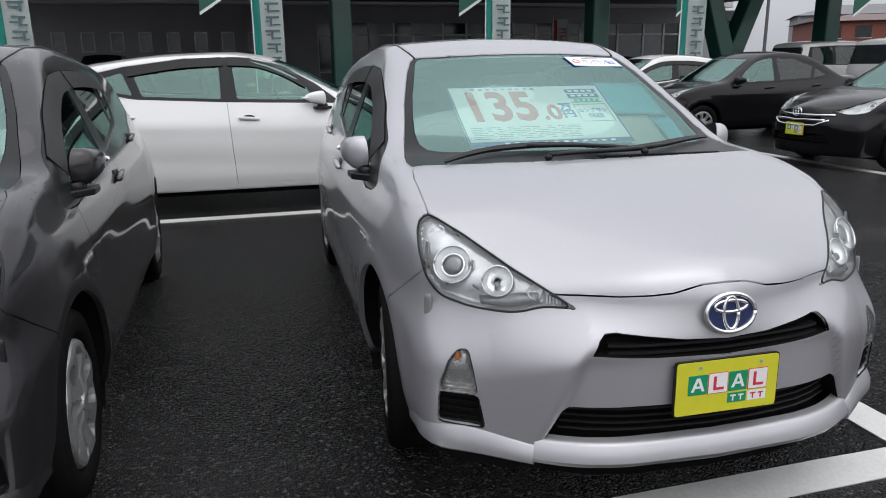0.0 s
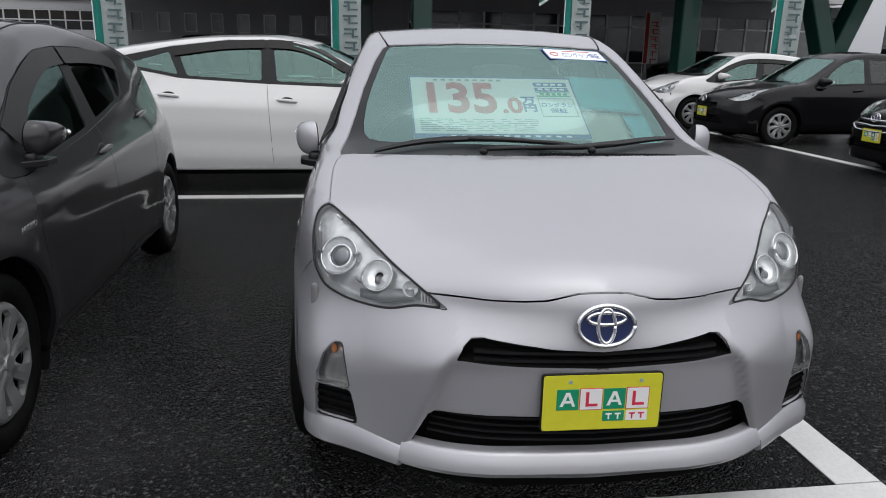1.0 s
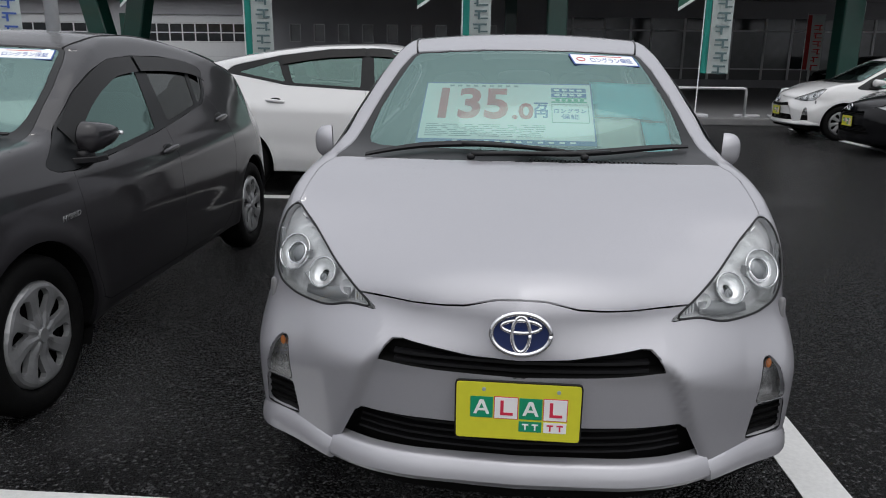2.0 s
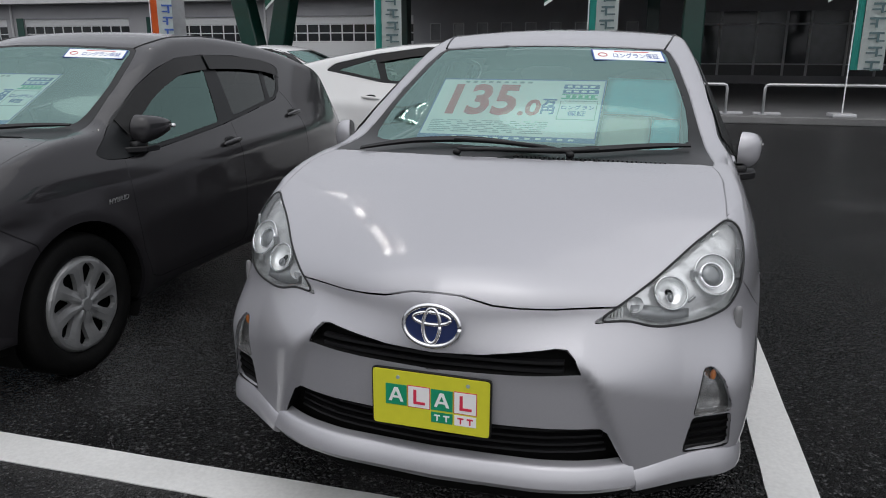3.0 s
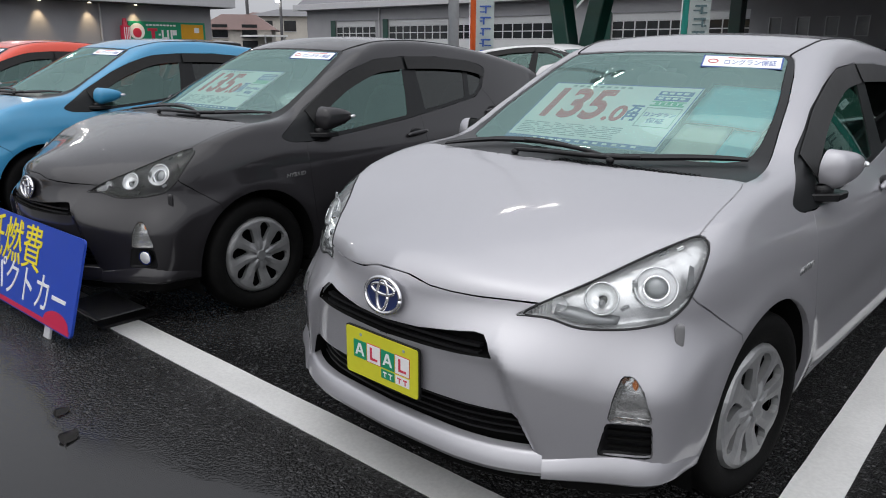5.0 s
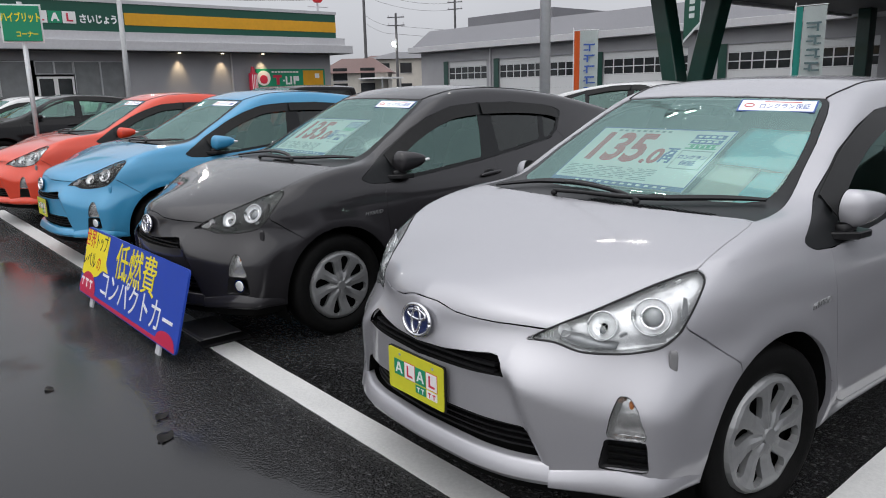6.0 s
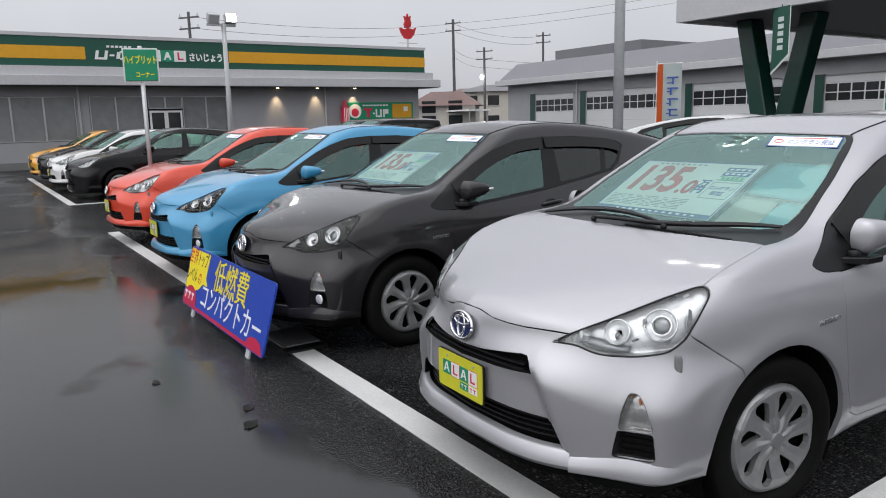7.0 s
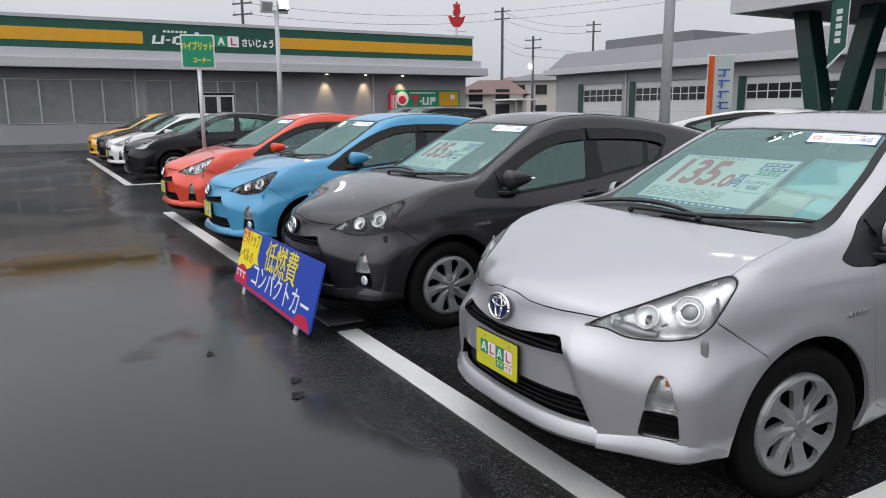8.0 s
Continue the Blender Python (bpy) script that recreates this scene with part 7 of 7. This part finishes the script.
# these two have round fog lamps in place of slats
front_w = surface(HATCH)[1]
for ob in (dark_hatch, blue_hatch):
    for o in [o for o in ob.children if o.name.startswith("fog_slat")]:
        bpy.data.objects.remove(o)
    for s in (1, -1):
        y = front_w(0.680, 0.385)
        aim = Vector((0.35 * s, -0.93, 0.0))
        p = Vector((0.680 * s, y + 0.022, 0.385))
        f = part("fog_lamp", rod(bmesh.new(), p, p + aim * 0.018, 0.036, 0.036, 24), CHROME, ob, "round clear fog lamp")
        q = blob(bmesh.new(), p + aim * 0.016, (0.031, 0.008, 0.031), pose(0, 0, 0, 0, 0, 20 * s), 2)
        part("lens", q, REFLECTOR, f, smooth=True)
# the far row, past the gap
FAR = "cars in the far row"
repaint(silver, "small white hatchback between two darker cars", pose(-17.5, 0.20, 0), P_SILVER, P_WHITE, (), FAR)
repaint(silver, "small dark grey hatchback beside a yellow one", pose(-20.0, 0.18, 0), P_SILVER, P_BLACK, SMOKED, FAR)
repaint(silver, "small yellow hatchback at the end of the row", pose(-22.4, 0.15, 0), P_SILVER, P_YELLOW, (), FAR)
# the silver car's front wheels are turned a little
for o in silver.children:
    if o.name.startswith("wheel") and o.type == "EMPTY" and o.location.y < 1:
        o.matrix_basis = o.matrix_basis @ pose(0, 0, 0, 0, 0, -6)

# ---- cars behind and across the lane ----
BACK = "cars across the lane"
white_lift = build_car("liftback", "white liftback parked crosswise behind the row", "car", LIFTBACK, P_WHITE, pose(1.05, 6.17, 0, 0, 0, 90), BACK, plate=False)
repaint(white_lift, "black liftback at the head of the far row", pose(-15.05, 0.31, 0), P_WHITE, P_BLACK, (), FAR)
saloon = build_car("saloon", "black saloon with a yellow show plate", "car", SEDAN, P_BLACK, pose(5.28, 9.85, 0, 0, 0, -90), BACK, visor=False)
twin = copy_thing(saloon, pose(5.50, 6.15, 0, 0, 0, -90))
twin["label"] = "black saloon with a broad chrome grille beside its twin"
front_s = surface(SEDAN)[1]
for pts in ([(-0.46, 0.66), (0.0, 0.655), (0.46, 0.66)], [(-0.44, 0.60), (-0.30, 0.535), (0.0, 0.525), (0.30, 0.535), (0.44, 0.60)], [(-0.40, 0.60), (-0.15, 0.60), (0.0, 0.59), (0.15, 0.60), (0.40, 0.60)]):
    fine_pts = [(x, front_s(abs(x), z) - 0.008, z) for a, b in zip(pts, pts[1:]) for x, z in [(a[0] + (b[0] - a[0]) * i / 6, a[1] + (b[1] - a[1]) * i / 6) for i in range(7)][:-1 if b is not pts[-1] else None]]
    part("grille_bar", tube(bmesh.new(), fine_pts, 0.013, 8), CHROME, twin, "chrome grille bar", smooth=True)
repaint(silver, "small white hatchback behind a black saloon", pose(5.15, 12.35, 0, 0, 0, -90), P_SILVER, P_WHITE, (), BACK)
white_van = build_car("van", "white people carrier with dark side windows", "car", VAN, P_WHITE, pose(19.75, 18.2, 0.0, 0, 0, 90), BACK, visor=False, plate=False, emblem=False)
repaint(white_van, "white people carrier parked past the saloons", pose(19.85, 15.0, 0, 0, 0, 90), P_WHITE, P_WHITE)
for x, y in ((-16.6, 6.8), (-19.0, 7.3)):
    repaint(white_van, "small black boxy wagon standing behind the far row", pose(x, y, 0) @ Matrix.Scale(0.85, 4), P_WHITE, P_BLACK)
repaint(white_lift, "white liftback parked crosswise beyond the first", pose(-2.6, 8.75, 0, 0, 0, 90), P_WHITE, P_WHITE)
for x in (-5.8, -3.2):
    repaint(white_van, "black boxy wagon parked before the workshop", pose(x, 26.0, 0.15) @ Matrix.Scale(0.9, 4), P_WHITE, P_BLACK)
repaint(white_lift, "black liftback parked before the offices", pose(13.0, 30.0, 0.15, 0, 0, -90), P_WHITE, P_BLACK)

repaint(silver, "grey hatchback parked on the walkway before the workshop", pose(-0.65, 28.6, 0.15), P_SILVER, P_GREY, SMOKED)
# ---- price boards, papers and stickers behind the windscreens ----
def price_board(m, figures, label):
    o = thing("price_board", label, "price board", m @ pose(-0.066, 1.072, 1.016, 28.6, 0, 0), "price boards")
    w, h = 0.338, 0.438
    part("board", boxed(-w, w, 0, h, -0.004, 0), PAPER, o)
    q = bmesh.new()
    for a in ((-w, w, 0, 0.030), (-w, w, h - 0.006, h), (-w, -w + 0.005, 0.030, h - 0.006), (w - 0.005, w, 0.030, h - 0.006)):
        box(q, *a, 0.0003, 0.0012)
    part("blue_border", q, INK_BLUE, o)
    words("price", figures, 0.300, INK_RED, o, pose(-0.148, 0.270, 0.001), 0.001, squeeze=0.71, bold=0.008)
    words("price_decimals", ".0", 0.150, INK_RED, o, pose(0.062, 0.222, 0.001), 0.001, squeeze=0.80, bold=0.004)
    words("unit", "万", 0.058, INK_BLUE, o, pose(0.134, 0.262, 0.001), 0.001, bold=0.002)
    words("unit", "円", 0.058, INK_BLUE, o, pose(0.134, 0.208, 0.001), 0.001, bold=0.002)
    for x0, x1, y0, y1, mat in ((0.175, 0.315, 0.372, 0.402, INK_BLUE), (0.175, 0.315, 0.335, 0.363, INK_BLUE), (0.175, 0.315, 0.295, 0.302, INK_GREEN), (0.175, 0.315, 0.324, 0.329, INK_GREEN)):
        q = bmesh.new()
        box(q, x0, x1, y0, y1, 0.0003, 0.0012)
        part("tag", q, mat, o)
    q = bmesh.new()
    for k in range(5):
        box(q, 0.192 + 0.024 * k, 0.208 + 0.024 * k, 0.305, 0.321, 0.0003, 0.0012)
    part("tag_bars", q, INK_GREEN, o)
    q = bmesh.new()
    for k in range(4):
        box(q, 0.188 + 0.03 * k, 0.208 + 0.03 * k, 0.380, 0.394, 0.0013, 0.0018)
        box(q, 0.188 + 0.03 * k, 0.208 + 0.03 * k, 0.343, 0.356, 0.0013, 0.0018)
    part("tag_bars", q, PAPER, o)
    q = bmesh.new()
    for a in ((0.175, 0.320, 0.150, 0.154), (0.175, 0.320, 0.278, 0.282), (0.175, 0.178, 0.154, 0.278), (0.317, 0.320, 0.154, 0.278)):
        box(q, *a, 0.0003, 0.0012)
    part("box_rule", q, INK_GREY, o)
    words("guarantee", "ロングラン", 0.032, INK_BLUE, o, pose(0.247, 0.232, 0.001), 0.0008, squeeze=0.82)
    words("guarantee", "保証", 0.036, INK_BLUE, o, pose(0.247, 0.190, 0.001), 0.0008)
    rng = random.Random(5)
    q = bmesh.new()
    for k in range(7):
        x, y = -0.310, 0.050 + k * 0.0125
        while x < 0.14:
            n = rng.uniform(0.02, 0.10)
            box(q, x, min(x + n, 0.15), y, y + 0.0045, 0.0003, 0.001)
            x += n + rng.uniform(0.008, 0.03)
    for k in range(9):
        box(q, -0.24 + 0.033 * k, -0.222 + 0.033 * k, 0.408, 0.420, 0.0003, 0.001)
    part("text_bars", q, INK_GREY, o)
    q = bmesh.new()
    for k in range(12):
        box(q, -0.20 + 0.04 * k, -0.18 + 0.04 * k, 0.010, 0.021, 0.0013, 0.0018)
    part("text_bars", q, PAPER, o)
    return o


price_board(PLACES[0], "135", "white price board with red figures behind the windscreen")
price_board(PLACES[1], "135", "white price board with red figures in the grey car")


def sheet(m, x0, x1, y0, y1, mat, label, lines=0):
    """A slack sheet of paper propped under the windscreen."""
    o = thing("paper_sheet", label, "paper", m @ pose(0, 0.95, 0.915, 28.6, 0, 0), "papers on the dashboard")
    k = math.cos(radians(28.6))
    a, c = (y0 - 0.95) / k, (y1 - 0.95) / k
    q = bmesh.new()
    n = 8
    g = [[q.verts.new((x0 + (x1 - x0) * i / n, a + (c - a) * j / n, 0.006 * math.sin(3 * i / n + j * 0.5) - 0.10 * max(0, x0 + (x1 - x0) * i / n - 0.3) ** 1.2)) for i in range(n + 1)] for j in range(n + 1)]
    for j in range(n):
        for i in range(n):
            q.faces.new((g[j][i], g[j][i + 1], g[j + 1][i + 1], g[j + 1][i]))
    bmesh.ops.solidify(q, geom=q.faces[:], thickness=0.001)
    part("sheet", q, mat, o, smooth=True)
    return o


CREAM = shade("pale_form_paper", (0.84, 0.88, 0.78), 0.6, grain=14, amount=0.05)
sheet(PLACES[0], 0.272, 0.560, 1.30, 1.545, PAPER_CYAN, "cyan sheet of paper propped inside the windscreen")
sheet(PLACES[0], 0.278, 0.455, 1.04, 1.298, CREAM, "pale printed form propped inside the windscreen")
sheet(PLACES[0], 0.460, 0.560, 1.06, 1.298, PAPER_CYAN, "narrow cyan leaflet propped inside the windscreen")
top_h = surface(HATCH)[2]
for i, m in enumerate(PLACES):
    # a sticker inside the head of the glass
    p = [Vector((x, y, top_h(x, y) - 0.0002)) for x, y in ((0.208, 1.538), (0.492, 1.622), (0.200, 1.626))]
    u, v = (p[1] - p[0]), (p[2] - p[0])
    w, h = u.length, v.length
    u.normalize()
    nrm = u.cross(v).normalized()
    v = nrm.cross(u)
    base = Matrix((u, v, nrm)).transposed().to_4x4()
    base.translation = p[0]
    o = thing("window_sticker", "white guarantee sticker with blue lettering on the windscreen", "sticker", m @ base, "windscreen stickers")
    part("backing", boxed(0, w, 0, h, -0.0006, 0), INK_BLUE, o)
    part("face", boxed(0.006, w - 0.006, 0.006, h - 0.006, 0.0002, 0.0008), PAPER, o)
    words("lettering", "ロングラン保証", 0.046, INK_BLUE, o, pose(w * 0.60, h * 0.42, 0.001), 0.0004, squeeze=0.60)
    q = bmesh.new()
    tube(q, [(0.042 + 0.018 * math.cos(t), h * 0.48 + 0.015 * math.sin(t), 0.0012) for t in (2 * math.pi * k / 20 for k in range(21))], 0.0022, 4)
    part("red_loop", q, INK_RED, o)
    q = bmesh.new()
    box(q, w * 0.32, w * 0.80, h * 0.78, h * 0.84, 0.0009, 0.0013)
    part("text_bar", q, INK_RED, o)

# ---- the low blue sign board in front of the grey car ----
SIGN_BLUE = shade("sign_blue", (0.014, 0.055, 0.40), 0.4, grain=8, amount=0.05)
SIGN_RED = shade("sign_red", (0.50, 0.012, 0.06), 0.4, grain=8, amount=0.05)
SIGN_LEMON = shade("sign_lemon", (0.85, 0.70, 0.02), 0.4, grain=8, amount=0.04)
INK_BLACK = shade("black_ink", (0.02, 0.02, 0.02), 0.5)
bs = thing("sign_board", "low blue leaning sign board with yellow and white lettering", "sign", pose(-2.815, -0.150, 0.065, 90 - 15.5, 0, 0.3) @ Matrix.Diagonal((1.064, 1.0, 1.0, 1.0)))
W2, H2 = 0.860, 0.466
q = bmesh.new()
prism(q, rounded([(-W2, 0), (W2, 0), (W2, H2), (-W2, H2)], 0.03, 4), 0.012, pose(0, 0, -0.012))
part("board", q, SIGN_BLUE, bs, "blue painted board")
q = bmesh.new()
box(q, -W2 + 0.02, W2 - 0.02, 0.006, 0.030, 0.0004, 0.0014)
part("red_band", q, SIGN_RED, bs)
q = bmesh.new()
prism(q, rounded([(-0.850, 0.135), (-0.66, 0.125), (-0.52, 0.165), (-0.44, 0.22), (-0.33, 0.215), (-0.40, 0.27), (-0.385, 0.452), (-0.850, 0.452)], 0.02, 3), 0.001, pose(0, 0, 0.0004))
part("yellow_burst", q, SIGN_LEMON, bs)
q = bmesh.new()
prism(q, [(-0.855, 0.032)] + [(-0.69 + 0.165 * math.cos(t), 0.032 + 0.135 * math.sin(t)) for t in (math.pi * k / 16 for k in range(17))], 0.001, pose(0, 0, 0.0018))
part("red_half_disc", q, SIGN_RED, bs)
q = bmesh.new()
prism(q, [(0.70 + 0.13 * math.cos(t), 0.030 + 0.06 * math.sin(t)) for t in (math.pi * k / 16 for k in range(17))], 0.001, pose(0, 0, 0.0010))
part("red_half_disc", q, SIGN_RED, bs)
words("lettering", "世界", 0.135, INK_RED, bs, pose(-0.765, 0.385, 0.0016), 0.001, squeeze=0.80)
words("lettering", "トップ", 0.130, INK_BLACK, bs, pose(-0.535, 0.385, 0.0016), 0.001, squeeze=0.62)
words("lettering", "レベル", 0.130, INK_BLACK, bs, pose(-0.735, 0.245, 0.0016), 0.001, squeeze=0.68)
words("lettering", "の", 0.115, INK_RED, bs, pose(-0.535, 0.240, 0.0016), 0.001, squeeze=0.75)
q = bmesh.new()
for k in range(3):
    x = -0.825 + 0.085 * k
    box(q, x, x + 0.06, 0.100, 0.116, 0.003, 0.004)
    box(q, x + 0.024, x + 0.040, 0.058, 0.099, 0.003, 0.004)
part("name_bars", q, WHITE, bs)
words("lettering", "低燃費", 0.250, SIGN_LEMON, bs, pose(0.12, 0.315, 0.001), 0.002, squeeze=0.92)
words("lettering", "コンパクトカー", 0.205, WHITE, bs, pose(0.17, 0.130, 0.001), 0.002, squeeze=0.86)
for x in (-0.60, 0.60):
    q = bmesh.new()
    box(q, x - 0.03, x + 0.03, -0.062, 0.02, -0.024, -0.013)
    part("foot", q, FASCIA, bs)
    q = bmesh.new()
    rod(q, (x * 0.8, 0.20, -0.013), (x * 0.8, -0.030, -0.125), 0.010, sides=8)
    part("back_stay", q, BLACK_PLASTIC, bs)
# a thin grey slab over the line, with a black strip beside it
wt = thing("weight_plate", "flat grey slab with a black strip behind the sign", "plate", pose(-2.315, 0.235, 0.0045))
part("slab", boxed(-0.26, 0.145, -0.12, 0.12, 0, 0.022, 0.006), CONCRETE, wt)
part("rubber_edge", boxed(0.147, 0.25, -0.16, 0.13, 0, 0.016, 0.004), BLACK_PLASTIC, wt)


# ---- a wet leaf, and leaf shapes for dark breaks in the water's reflection ----
def leaf(x, y, size, turn):
    o = thing("wet_leaf", "small dark leaf-shaped mark on the wet asphalt", "leaf", pose(x, y, 0.002, 0, 0, turn), "wet leaves")
    bm = bmesh.new()
    rows = []
    for i in range(7):
        t = i / 6
        w = size * 0.34 * math.sin(math.pi * min(0.98, 0.06 + 0.9 * t)) ** 0.8
        rows.append([bm.verts.new((size * (t - 0.5), w * k, 0.003 + 0.05 * size * abs(k) + 0.06 * size * math.sin(5 * t + k))) for k in (-1, -0.5, 0, 0.5, 1)])
    for a, b in zip(rows, rows[1:]):
        for k in range(4):
            bm.faces.new((a[k], a[k + 1], b[k + 1], b[k]))
    bmesh.ops.solidify(bm, geom=bm.faces[:], thickness=0.001)
    part("blade", bm, LEAF_MARK, o, smooth=True)
    part("stalk", tube(bmesh.new(), [(size * 0.48, 0, 0.004), (size * 0.7, 0.01, 0.004)], 0.0015, 5), LEAF_MARK, o)


LEAF_MARK = shade("dark_leaf_mark", (0.012, 0.010, 0.008), 0.3, grain=60, amount=0.4)
leaf(-2.048, -0.726, 0.06, 20)
# these two stand in for dark gaps in the reflecting water film
leaf(-1.346, -0.418, 0.08, -50)
leaf(-1.13, -0.48, 0.10, -38)
